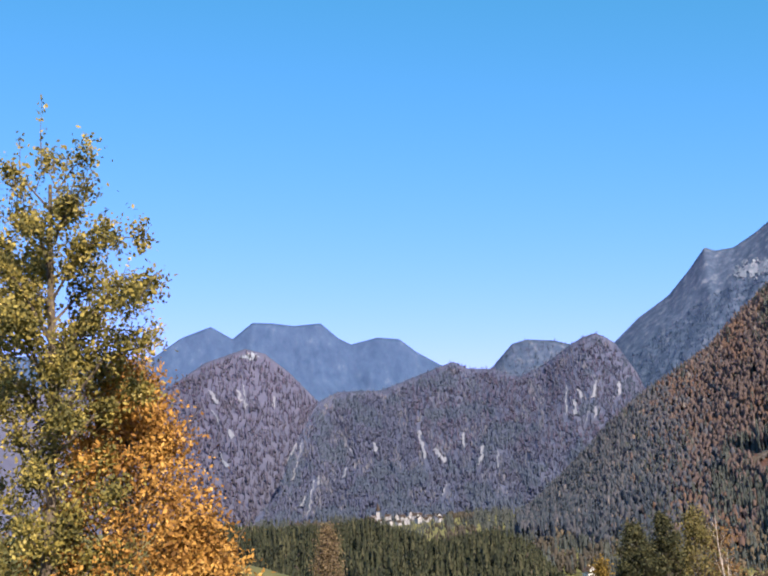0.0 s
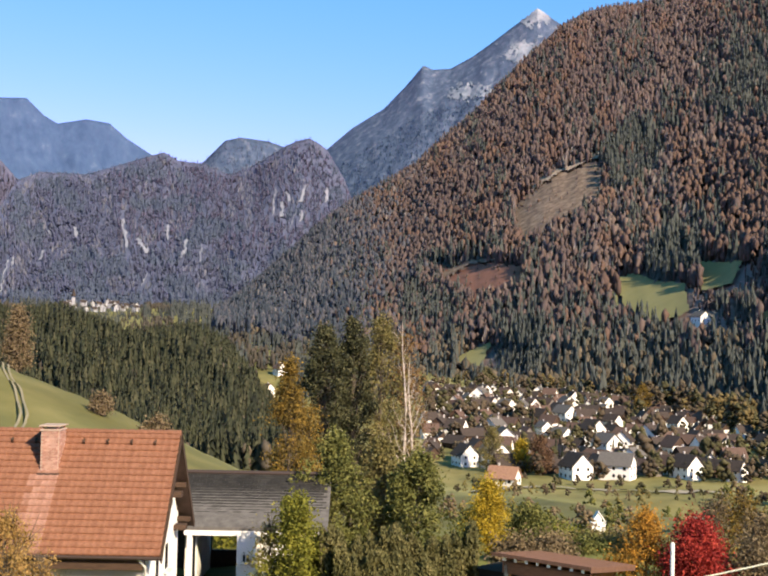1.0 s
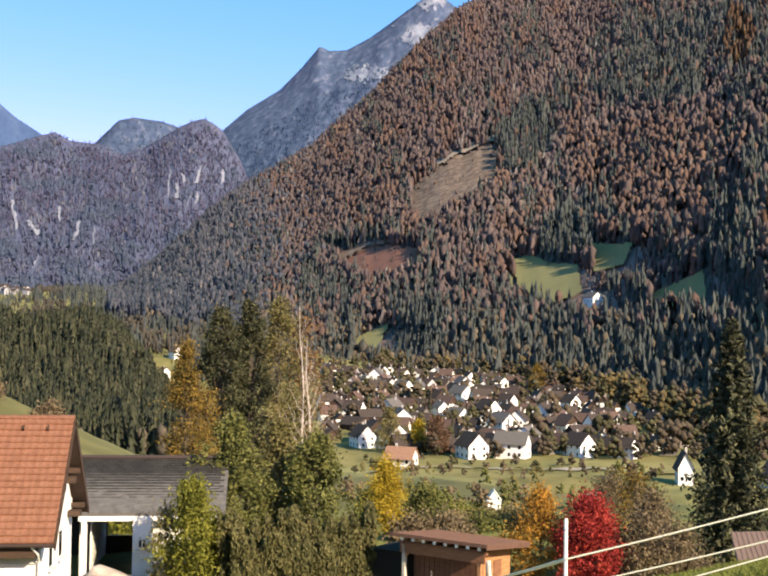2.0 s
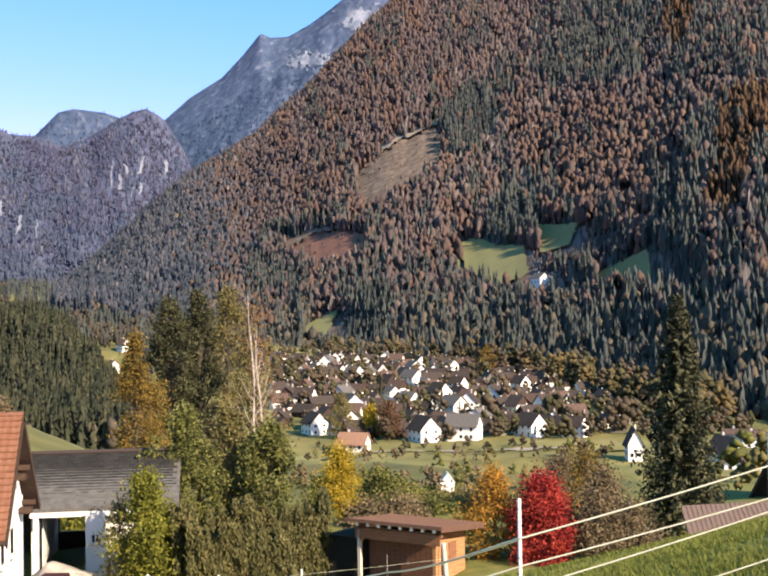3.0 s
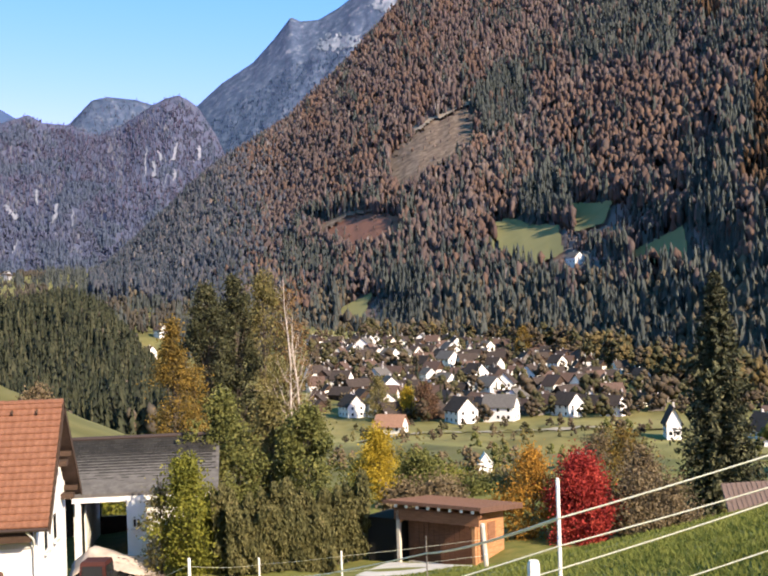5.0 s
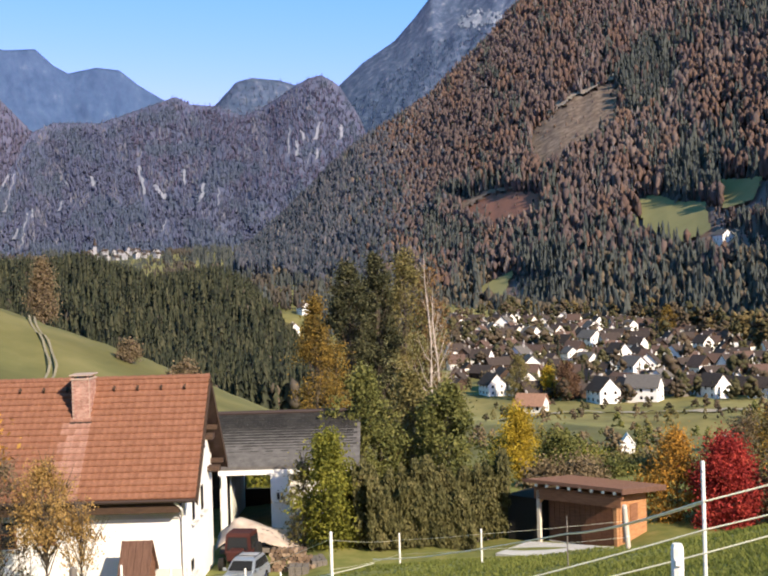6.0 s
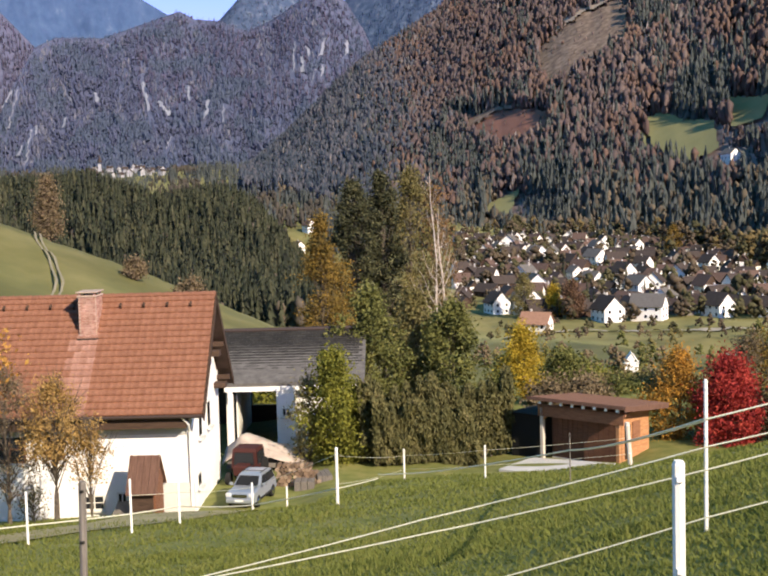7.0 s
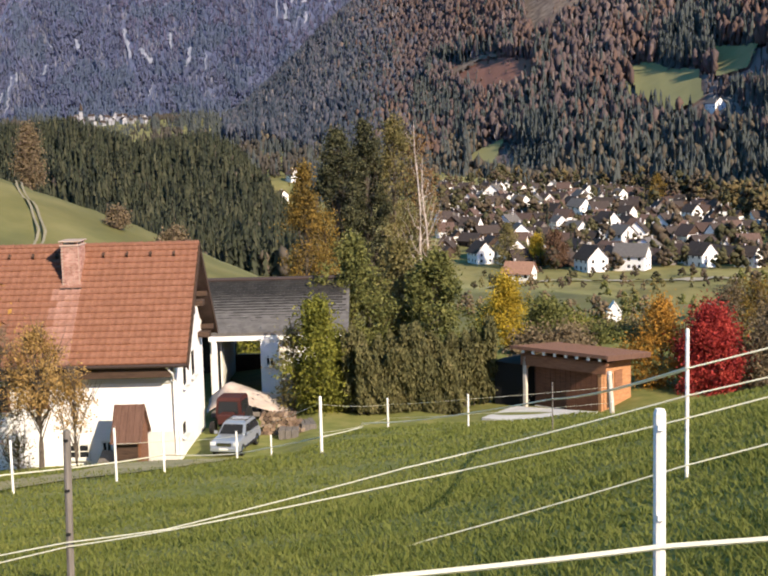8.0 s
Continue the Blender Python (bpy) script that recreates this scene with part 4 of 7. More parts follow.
for sel, shapes, mat, name, label in ((is_spruce & far_end, SPRUCES, HAZE_SPRUCE, "spruce_forest", "spruces on the far end of the mountain, tinted grey-blue for haze"),
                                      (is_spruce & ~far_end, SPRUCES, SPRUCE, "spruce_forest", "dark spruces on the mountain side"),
                                      (rusty & far_end, ROUND_EGGS, HAZE_WOOD, "beech_forest", "mixed woods on the far end of the mountain, tinted grey for haze"),
                                      (rusty & ~far_end, ROUND_EGGS, BEECH, "beech_forest", "bare rust-brown beeches on the mountain side"),
                                      (silver, WANDS, SILVER, "birch_forest", "pale bare birches among the beeches"),
                                      (bright_red, ROUND_EGGS, COPPER, "beech_forest", "copper-leaved beeches on the mountain side"),
                                      (foot_wood, WIDE_EGGS, ASHEN, "foothill_wood", "grey-brown mixed trees at the mountain foot"),
                                      (golden, EGGS, GOLD, "larch_stand", "golden larches among dark spruces")):
    k = keep & sel
    wood(name, shapes, where[k], tall[k] * (0.95 if shapes is SPRUCES else 0.66 if sel is foot_wood else 0.78 if shapes is ROUND_EGGS else 0.9), mat, label, smooth=shapes is not SPRUCES and shapes is not WANDS)

bear, ang, where, g = scatter(MID, 19000, 6, 0.0, 1.0, -19.2, 0.5)


def bare_spots(rocks, bear, ang):
    out = np.zeros(len(bear), bool)
    for b0, e0, hh, lean in rocks:
        t = np.clip((ang - e0) / hh, -0.3, 1.2)
        out |= (np.abs(bear - (b0 + 0.08 - lean * t)) < 0.1) & (t > -0.3) & (t < 1.05)
    return out


far_ok = ~bare_spots(ROCKS, bear, ang)
far_dark = fbm(bear * 1.1, ang * 1.3, 17, 3) > 0.6 - 0.16 * (1 - step(1.0, 3.2, ang)) - 0.1 * step(-9, -4.5, bear) * (1 - step(3, 6, ang))
ridge_el = np.interp(bear, MID.ridge[:, 0], MID.ridge[:, 1])
tall = g.uniform(11, 20, len(bear)) * np.where(ang > ridge_el - 0.35, 0.55, 1.0)
pale = far_ok & ~far_dark & (fbm(bear * 2.4, ang * 1.3, 27, 4) > 0.57) & (g.uniform(0, 1, len(bear)) < 0.55)
red = far_ok & ~far_dark & ~pale & (ang > 4.2) & (bear > -12) & (g.uniform(0, 1, len(bear)) < 0.45)
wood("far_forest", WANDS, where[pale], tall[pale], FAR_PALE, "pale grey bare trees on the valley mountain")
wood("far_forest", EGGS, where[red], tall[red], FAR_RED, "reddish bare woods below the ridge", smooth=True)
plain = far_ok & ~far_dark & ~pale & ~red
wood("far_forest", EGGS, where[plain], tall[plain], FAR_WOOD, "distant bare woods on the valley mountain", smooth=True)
wood("far_forest", TINY_SPRUCES, where[far_ok & far_dark], tall[far_ok & far_dark], FAR_SPRUCE, "distant spruces on the valley mountain, tinted blue for haze")
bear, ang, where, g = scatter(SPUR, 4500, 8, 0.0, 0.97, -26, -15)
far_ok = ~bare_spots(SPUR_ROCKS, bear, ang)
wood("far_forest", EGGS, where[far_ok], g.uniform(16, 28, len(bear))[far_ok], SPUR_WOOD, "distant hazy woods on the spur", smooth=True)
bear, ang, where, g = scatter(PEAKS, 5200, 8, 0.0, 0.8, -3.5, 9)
wood("far_forest", EGGS, where, g.uniform(9, 15, len(bear)), BLUE_WOOD, "thin woods below the rocky peak, tinted blue for haze", smooth=True)
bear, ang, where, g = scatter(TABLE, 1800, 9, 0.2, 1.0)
wood("far_forest", EGGS, where, g.uniform(7, 12, len(bear)), FAR_SPRUCE, "thin woods on the flat-topped mountain, tinted blue for haze", smooth=True)
# spruce hill behind the meadow on the valley's near side
g = np.random.default_rng(12)
n = 7600
hb, hd = g.uniform(-24, -3.2, n), np.sqrt(g.uniform(385**2, 800**2, n))
hx, hy = hd * np.sin(np.radians(hb)), hd * np.cos(np.radians(hb))
hh = g.uniform(11, 19, n) * (0.8 + 0.4 * fbm(hx * 0.02, hy * 0.02, 6, 2))
leafy = g.uniform(0, 1, n) < np.interp(hb, (-24, -9, -6, -4.6, -3), (0.02, 0.03, 0.1, 0.3, 0.7))
pts = np.stack([hx, hy, ground_height(hx, hy) - 0.3], -1)
wood("spruce_wood", FINE_SPRUCES, pts[~leafy], hh[~leafy], DARK_SPRUCE, "dense green spruces on the hill above the meadow")
wood("mixed_wood", WIDE_EGGS, pts[leafy], hh[leafy] * 0.7, ASHEN, "olive-brown broadleaf trees among the spruces", smooth=True)
# valley floor woods beyond the village and below the far village
g = np.random.default_rng(13)
n = 6500
vb, vd = g.uniform(-20, 4.5, n), g.uniform(800, 2450, n)
vx, vy = vd * np.sin(np.radians(vb)), vd * np.cos(np.radians(vb))
keep = ~((np.abs(vb + 4.35) < 0.9) & (vd < 1040)) & (vb < np.interp(vd, (700, 900, 1500, 2400), (2.2, 2.6, 1.5, -4)))
pts = np.stack([vx, vy, ground_height(vx, vy) - 0.3], -1)
low = np.where((np.abs(vb + 12.8) < 2.1) & (vd > 1400), 0.6, 1.0)
con = fbm(vb * 0.8, vd * 0.006, 4) > 0.44
wood("spruce_wood", SPRUCES, pts[keep & con], (g.uniform(13, 22, n) * low)[keep & con], SPRUCE, "dark spruces on the valley floor")
wood("mixed_wood", WIDE_EGGS, pts[keep & ~con], (g.uniform(9, 15, n) * low)[keep & ~con], HAZEL, "brown broadleaf trees on the valley floor", smooth=True)

# ---- the farmhouse ----
def gable_wall(bm, x, y0, y1, zb, ze, zr, thick=0.3):
    """An upright pentagon wall across y at x."""
    ym = (y0 + y1) / 2
    pts = [(y0, zb), (y1, zb), (y1, ze), (ym, zr), (y0, ze)]
    a = [bm.verts.new((x, p, q)) for p, q in pts]
    b = [bm.verts.new((x - thick, p, q)) for p, q in pts]
    bm.faces.new(a), bm.faces.new(b[::-1])
    for i in range(5):
        bm.faces.new((a[i], b[i], b[(i + 1) % 5], a[(i + 1) % 5]))


def framed_window(name, parent, x0, z0, x1, z1, y, bars=1, frame_mat=None):
    """A window in a wall that faces the pasture: reveal, frame, glazing bars, sill."""
    w = part(name, boxes((x0, y - 0.03, z0, x0 + 0.07, y + 0.1, z1), (x1 - 0.07, y - 0.03, z0, x1, y + 0.1, z1),
                         (x0 + 0.07, y - 0.03, z1 - 0.07, x1 - 0.07, y + 0.1, z1), (x0 + 0.07, y - 0.03, z0, x1 - 0.07, y + 0.1, z0 + 0.07)), frame_mat or PLASTER, parent)
    part("pane", boxes((x0 + 0.07, y - 0.012, z0 + 0.07, x1 - 0.07, y + 0.02, z1 - 0.07)), GLASS, w, "dark glass pane")
    xm, zm = (x0 + x1) / 2, (z0 + z1) / 2
    for k in range(bars):
        part("glazing_bar", boxes((xm - 0.025, y - 0.028, z0 + 0.07, xm + 0.025, y - 0.013, z1 - 0.07)) if k == 0 else
             boxes((x0 + 0.07, y - 0.03, zm - 0.02, x1 - 0.07, y - 0.0285, zm + 0.02)), frame_mat or PLASTER, w)
    part("sill", boxes((x0 - 0.06, y - 0.12, z0 - 0.07, x1 + 0.06, y - 0.031, z0)), GREY_WALL, w)
    return w


RIDGE_Y, RIDGE_Z, EAVE_Y, EAVE_Z, PITCH = 52.5, -2.44, 47.98, -6.93, math.atan2(4.49, 4.52)
house = thing("farmhouse", pose(0, 0, 0), "white rendered farmhouse with a red tiled gable roof", "house")
part("front_wall", boxes((-24, 48.8, -12.2, -8.7, 49.1, -6.3)), WHITE, house, "sunlit white rendered wall")
part("back_wall", boxes((-24, 55.9, -12.2, -8.7, 56.2, -6.3)), WHITE, house)
bm = bmesh.new()
gable_wall(bm, -8.7, 49.1, 55.9, -12.2, -6.3, -2.95)
part("gable_wall", bm, WHITE, house, "sunlit white rendered gable")
bm = bmesh.new()
gable_wall(bm, -23.7, 49.1, 55.9, -12.2, -6.3, -2.95)
part("gable_wall", bm, WHITE, house)
part("plinth", boxes((-10.25, 48.74, -12.2, -8.66, 48.8, -9.9)), GREY_WALL, house, "slightly greyer plinth")
part("string_course", boxes((-24, 48.68, -7.78, -8.9, 48.8, -7.61), (-24, 48.72, -7.86, -8.9, 48.8, -7.78)), GREY_WALL, house, "pale moulded band under the eaves")
part("eave_box", boxes((-24.6, 48.12, -7.52, -8.82, 48.8, -7.06)), DARK_WOOD, house, "dark boarded eaves")


def roof_plate(name, y0, z0, y1, z1, x0, x1, mat, thick=0.12):
    bm = bmesh.new()
    slab(bm, [(x0, y0, z0), (x1, y0, z0), (x1, y1, z1), (x0, y1, z1)] if y1 > y0 else [(x0, y1, z1), (x1, y1, z1), (x1, y0, z0), (x0, y0, z0)], (0, 0, -thick / math.cos(PITCH)))
    return bm


roof = part("roof", roof_plate("roof", EAVE_Y, EAVE_Z, RIDGE_Y, RIDGE_Z, -24.7, -8.08, DARK_WOOD), DARK_WOOD, house, "red clay tiles on dark boards")
part("rear_slope", roof_plate("rear_slope", 57.02, EAVE_Z, RIDGE_Y, RIDGE_Z, -24.7, -8.08, DARK_WOOD), ROOF_BROWN, roof)
part("verge_board", boxes((0, -0.16, -0.26, 0.05, 6.37, 0.03)), DARK_WOOD, roof).matrix_basis = pose(-8.08, EAVE_Y, EAVE_Z, math.degrees(PITCH))
part("verge_board", boxes((0, -0.0, -0.26, 0.05, 6.37, 0.03)), DARK_WOOD, roof).matrix_basis = pose(-8.08, 57.02, EAVE_Z, 180 - math.degrees(PITCH)) @ pose(0.05, 0, 0, 0, 180, 0)
for yy, zz in ((RIDGE_Y, -2.9), (50.6, -4.75), (54.4, -4.75), (49.0, -6.5), (56.0, -6.5)):
    part("purlin", boxes((-8.7, yy - 0.1, zz - 0.22, -8.1, yy + 0.1, zz), bevel=0.01), DARK_WOOD, roof)
for yy in (53.6, 55.2):
    part("bracket", boxes((-8.7, yy - 0.3, -5.3 - (yy - 53.6) * 1.05, -8.15, yy + 0.3, -5.05 - (yy - 53.6) * 1.05), bevel=0.02), DARK_WOOD, house)
bm = bmesh.new()
tube(bm, [(-24.7, 47.9, -6.98), (-8.1, 47.9, -7.0)], [0.075, 0.075], 8)
part("gutter", bm, GUTTER, house, "dark metal gutter")
bm = bmesh.new()
tube(bm, [(-8.95, 47.95, -7.05), (-8.75, 48.3, -7.4), (-8.78, 48.7, -7.8), (-8.78, 48.72, -10.9)], [0.05] * 4, 7)
part("downpipe", bm, WHITE, house)
# tiles: the stretch nearest the gable piece by piece, the rest joined
ROWS, COLS, TW = 19, 55, 0.3
ROW_LEN = math.hypot(4.49, 4.52) / ROWS


def tile_verts():
    """One pantile: a shallow wave, thick at its lower edge."""
    xs = (-0.15, -0.06, 0.03, 0.11, 0.152)
    zs = (0.018, 0.004, 0.007, 0.03, 0.019)
    v = [(x, -0.02, z + 0.115) for x, z in zip(xs, zs)] + [(x, ROW_LEN + 0.03, z) for x, z in zip(xs, zs)] + [(x, -0.02, z - 0.005) for x, z in zip(xs, zs)]
    f = [(i, i + 1, i + 6, i + 5) for i in range(4)] + [(i + 10, i + 11, i + 1, i) for i in range(4)]
    return np.array(v), np.array(f)


tv, tf = tile_verts()
tile_mesh = raw_mesh("roof_tile", tv, tf, False)
tile_mesh.materials.append(TILE)
joined_v, joined_f = [], []
pale_v, pale_f = [], []
roof_turn = Matrix.Translation((0, EAVE_Y, EAVE_Z)) @ pose(0, 0, 0, math.degrees(PITCH))
tg = random.Random(4)
for r in range(ROWS):
    for c in range(COLS):
        m = roof_turn @ Matrix.Translation((-8.25 - c * TW, r * ROW_LEN, 0.01 + tg.uniform(-0.006, 0.006))) @ pose(0, 0, 0, tg.uniform(-0.8, 0.8), 0, tg.uniform(-0.7, 0.7))
        if c < 16:
            o = new("roof_tile", tile_mesh)
            o.parent, o.matrix_basis = roof, m
        elif 16 <= c <= 19 - (r % 3 == 0) and r < 13:
            pale_f.append(tf + len(pale_v) * len(tv))
            pale_v.append(np.array([m @ Vector(v) for v in tv]))
        else:
            joined_f.append(tf + len(joined_v) * len(tv))
            joined_v.append(np.array([m @ Vector(v) for v in tv]))
rest = part("roof_tiles", raw_mesh("roof_tiles", np.concatenate(joined_v), np.concatenate(joined_f)), TILE, roof)
rest["kind"] = "stuff"
rest = part("roof_tiles", raw_mesh("roof_tiles", np.concatenate(pale_v), np.concatenate(pale_f)), TILE_PALE, roof, "paler leached tiles below the chimney")
rest["kind"] = "stuff"
ridge_tile = bmesh.new()
tube(ridge_tile, [(0, 0, 0), (0.42, 0, 0.015)], [0.12, 0.135], 8)
ridge_me = bpy.data.meshes.new("ridge_tile")
ridge_tile.to_mesh(ridge_me), ridge_tile.free()
ridge_me.materials.append(TILE)
for k in range(41):
    o = new("ridge_tile", ridge_me)
    o.parent, o.matrix_basis = roof, pose(-24.7 + k * 0.405, RIDGE_Y, RIDGE_Z + 0.02)
hook = boxes((-0.04, -0.1, 0, 0.04, 0.1, 0.16))
hook_me = bpy.data.meshes.new("snow_hook")
hook.to_mesh(hook_me), hook.free()
hook_me.materials.append(DARK_WOOD)
for k in range(12):
    o = new("snow_hook", hook_me)
    o.parent, o.matrix_basis = roof, roof_turn @ Matrix.Translation((-9.1 - k * 1.02, 5.75, 0.05))
# chimney of bricks with mortar core and cap
chimney = part("chimney", boxes((-13.72, 50.87, -4.7, -12.98, 52.03, -2.3)), MORTAR, house, "pale red brick chimney")
brick_me = bpy.data.meshes.new("brick")
bm = boxes((-0.125, -0.012, -0.03, 0.125, 0.012, 0.03), bevel=0.004)
bm.to_mesh(brick_me), bm.free()
brick_me.materials.append(BRICK)
for r in range(28):
    z = -4.25 + r * 0.071
    for k in range(4):
        x = min(max(-13.64 + (0.09 if r % 2 else -0.03) + k * 0.195, -13.62), -13.08)
        o = new("brick", brick_me)
        o.parent, o.matrix_basis = chimney, Matrix.Translation((x, 50.868, z)) @ Matrix.Diagonal((0.7, 1, 1, 1))
    for k in range(4):
        y = 51.02 + (0.13 if r % 2 else 0) + k * 0.26
        if -2.44 - abs(y - RIDGE_Y) < z + 0.02:
            o = new("brick", brick_me)
            o.parent, o.matrix_basis = chimney, Matrix.Translation((-12.978, min(y, 51.92), z)) @ pose(0, 0, 0, 0, 0, 90) @ Matrix.Diagonal((0.93, 1, 1, 1))
part("cap", boxes((-13.8, 50.78, -2.12, -12.9, 52.12, -2.06), bevel=0.015), MORTAR, chimney, "weathered cap slab")
part("rim", boxes((-13.77, 50.82, -2.3, -12.93, 52.08, -2.22), bevel=0.01), MORTAR, chimney)
for x in (-13.7, -13.08):
    for y in (50.9, 51.9):
        part("cap_leg", boxes((x, y, -2.22, x + 0.08, y + 0.1, -2.12)), BRICK, chimney)
part("flashing", boxes((-13.82, 50.72, -4.2, -12.88, 50.86, -4.05)), GUTTER, chimney, "dark metal flashing")
framed_window("window", house, -16.9, -8.95, -15.6, -7.75, 48.76, 2, BROWN_WOOD)
framed_window("window", house, -14.75, -8.85, -14.0, -7.75, 48.76, 2, BROWN_WOOD)
framed_window("window", house, -19.6, -8.95, -18.3, -7.75, 48.76, 2, BROWN_WOOD)
framed_window("window", house, -13.28, -11.0, -12.4, -10.35, 48.76, 2)
framed_window("window", house, -11.9, -10.8, -11.45, -10.25, 48.76, 1)
for y0, z0, z1 in ((50.3, -8.4, -7.2), (52.6, -8.4, -7.2), (51.4, -5.4, -4.4), (49.7, -10.4, -9.8)):
    w = part("window", boxes((-8.72, y0, z0, -8.67, y0 + 0.8, z1)), PLASTER, house)
    part("pane", boxes((-8.67, y0 + 0.07, z0 + 0.07, -8.66, y0 + 0.73, z1 - 0.07)), GLASS, w)
    part("sill", boxes((-8.67, y0 - 0.05, z0 - 0.08, -8.5, y0 + 0.85, z0)), GREY_WALL, w)

# cellar porch
porch = thing("cellar_porch", pose(-10.4, 47.55, -10.9), "small wooden cellar porch with a red-brown sheet roof", "porch")
bm = boxes((-0.5, -0.75, -0.4, 0.5, 0.85, 1.25))
gable = [(-0.5, -0.75), (-0.5, 0.85)]
part("body", bm, BROWN_WOOD, porch, "dark brown boarded walls")
for k in range(7):
    part("board", boxes((0.5, -0.72 + k * 0.22, -0.3, 0.52, -0.53 + k * 0.22, 1.25 + 0.9 * (1 - abs(-0.62 + k * 0.22) / 0.95) * 0.9)), BROWN_WOOD, porch)
for s in (-1, 1):
    bm = bmesh.new()
    c = [(-0.62, s * 1.05, 1.1), (0.62, s * 1.05, 1.1), (0.62, 0, 2.42), (-0.62, 0, 2.42)]
    slab(bm, c if s < 0 else c[::-1], (0, 0, -0.07))
    r = part("roof_sheet", bm, RED_SHEET, porch, "red-brown metal sheet")
    for k in range(5):
        bm = bmesh.new()
        x = -0.55 + k * 0.275
        tube(bm, [(x, s * 1.05, 1.12), (x, 0, 2.44)], [0.018, 0.018], 5)
        part("seam", bm, RED_SHEET, r)
part("door", boxes((-0.42, -0.8, -0.3, 0.42, -0.751, 1.0)), DARK_WOOD, porch)
bm = bmesh.new()
slab(bm, [(-1.3, -0.9, 0.02), (-0.66, -0.9, 0.02), (-0.66, 0.7, 0.5), (-1.3, 0.7, 0.5)], (0, 0, -0.06))
tagged(part("light_well_cover", bm, GREY_WOOD), "weathered board cover beside the porch", "cover").matrix_basis = pose(-10.45, 47.5, -11.0)

# ---- the barn ----
barn = thing("barn", pose(0, 0, 0), "white barn with an open bay and grey slate roof", "barn")
for s, y in ((1, 60.9), (-1, 71.0)):
    bm = bmesh.new()
    c = [(-15, y, -7.72), (-1.9, y, -7.72), (-1.9, 66, -5.58), (-15, 66, -5.58)]
    slab(bm, c if s > 0 else c[::-1], (0, 0, -0.16))
    sl = part("roof_slope", bm, ROOF_GREY, barn, "weathered dark grey slates")
    if s > 0:
        bm = bmesh.new()
        sg = random.Random(8)
        for r in range(20):
            for c in range(33):
                x0 = -14.95 + c * 0.397 + (0.2 if r % 2 else 0)
                y0, z0 = 61.0 + r * 0.25, -7.72 + r * 0.107
                if x0 + 0.385 < -1.92 and x0 > -10.2:
                    d = sg.uniform(0, 0.012)
                    slab(bm, [(x0, y0 - 0.02, z0 + 0.02 + d), (x0 + 0.385, y0 - 0.02, z0 + 0.02 + d), (x0 + 0.385, y0 + 0.25, z0 + 0.117), (x0, y0 + 0.25, z0 + 0.117)], (0, 0, -0.015))
        sp = part("slate_cover", bm, pieces("slate", three((0.02, 0.0185, 0.018), (0.026, 0.0245, 0.023), (0.034, 0.032, 0.03)), 0.9, 0.8), sl)
        sp["kind"] = "stuff"
bm = bmesh.new()
tube(bm, [(-15, 66, -5.54), (-1.9, 66, -5.54)], [0.13, 0.13], 8)
part("ridge_cap", bm, GUTTER, barn)
part("lintel", boxes((-9.1, 60.86, -8.14, -2.2, 61.1, -7.9)), WHITE, barn, "white painted beam")
part("pillar", boxes((-8.95, 60.88, -11.8, -8.7, 61.2, -8.14)), WHITE, barn)
part("pier", boxes((-6.45, 60.9, -11.8, -5.5, 61.5, -8.14)), WHITE, barn)
part("side_wall", boxes((-5.5, 61.5, -11.8, -2.2, 61.8, -8.12)), PLASTER, barn)
part("end_wall", boxes((-2.5, 61.8, -11.8, -2.2, 70.4, -7.6)), PLASTER, barn)
part("rear_wall", boxes((-15, 70.4, -11.8, -2.2, 70.7, -10.5), (-15, 70.4, -10.5, -8.9, 70.7, -7.6), (-7.0, 70.4, -10.5, -2.2, 70.7, -7.6), (-8.9, 70.4, -8.2, -7.0, 70.7, -7.6)), DARK_WOOD, barn)
part("inner_wall", boxes((-9.2, 62, -11.8, -8.96, 70.4, -7.7)), PLASTER, barn, "whitewashed inner wall")
bm = bmesh.new()
slab(bm, [(-8.66, 61.7, -8.2), (-8.1, 64.0, -11.4), (-8.66, 64.2, -11.4), (-8.7, 64.2, -8.2)], (0.05, 0, 0))
part("open_gate", boxes((-8.64, 61.75, -11.3, -8.56, 63.6, -8.4)), PLASTER, barn, "white gate leaf standing open")
framed_window("window", barn, -6.2, -9.5, -5.75, -9.0, 60.87, 1)
framed_window("window", barn, -4.6, -9.9, -3.8, -9.1, 61.46, 2)

# ---- the shed: mono-pitch field shelter, turned towards the pasture ----
shed = thing("shed", pose(10.2, 55.0, -11.4, 0, 0, 180 - 41.3), "brown wooden shed with an overhanging sheet roof", "shed")
# local x runs along the front to the far corner, local y towards the pasture is negative once turned
FW, FD, TOP = 5.1, 3.8, 2.9
part("front_wall", boxes((0.75, -1.02, 0.0, FW - 0.55, -0.95, 2.35)), SHED_FRONT, shed, "reddish brown boarded front")
for k in range(13):
    part("board", boxes((0.77 + k * 0.29, -0.95, 0.05, 1.04 + k * 0.29, -0.925, 2.35)), SHED_FRONT, shed)
part("side_wall", boxes((0.68, -FD + 0.3, 0.0, 0.75, -0.95, 2.45)), LIGHT_WOOD, shed, "sunlit larch boarding")
for k in range(9):
    z0 = 0.3 + k * 0.235
    part("board", boxes((0.655, -FD + 0.32, z0, 0.68, -0.97, z0 + 0.215)), LIGHT_WOOD, shed)
part("plinth", boxes((0.6, -FD + 0.25, -0.3, FW - 0.5, -0.9, 0.02)), CONCRETE, shed)
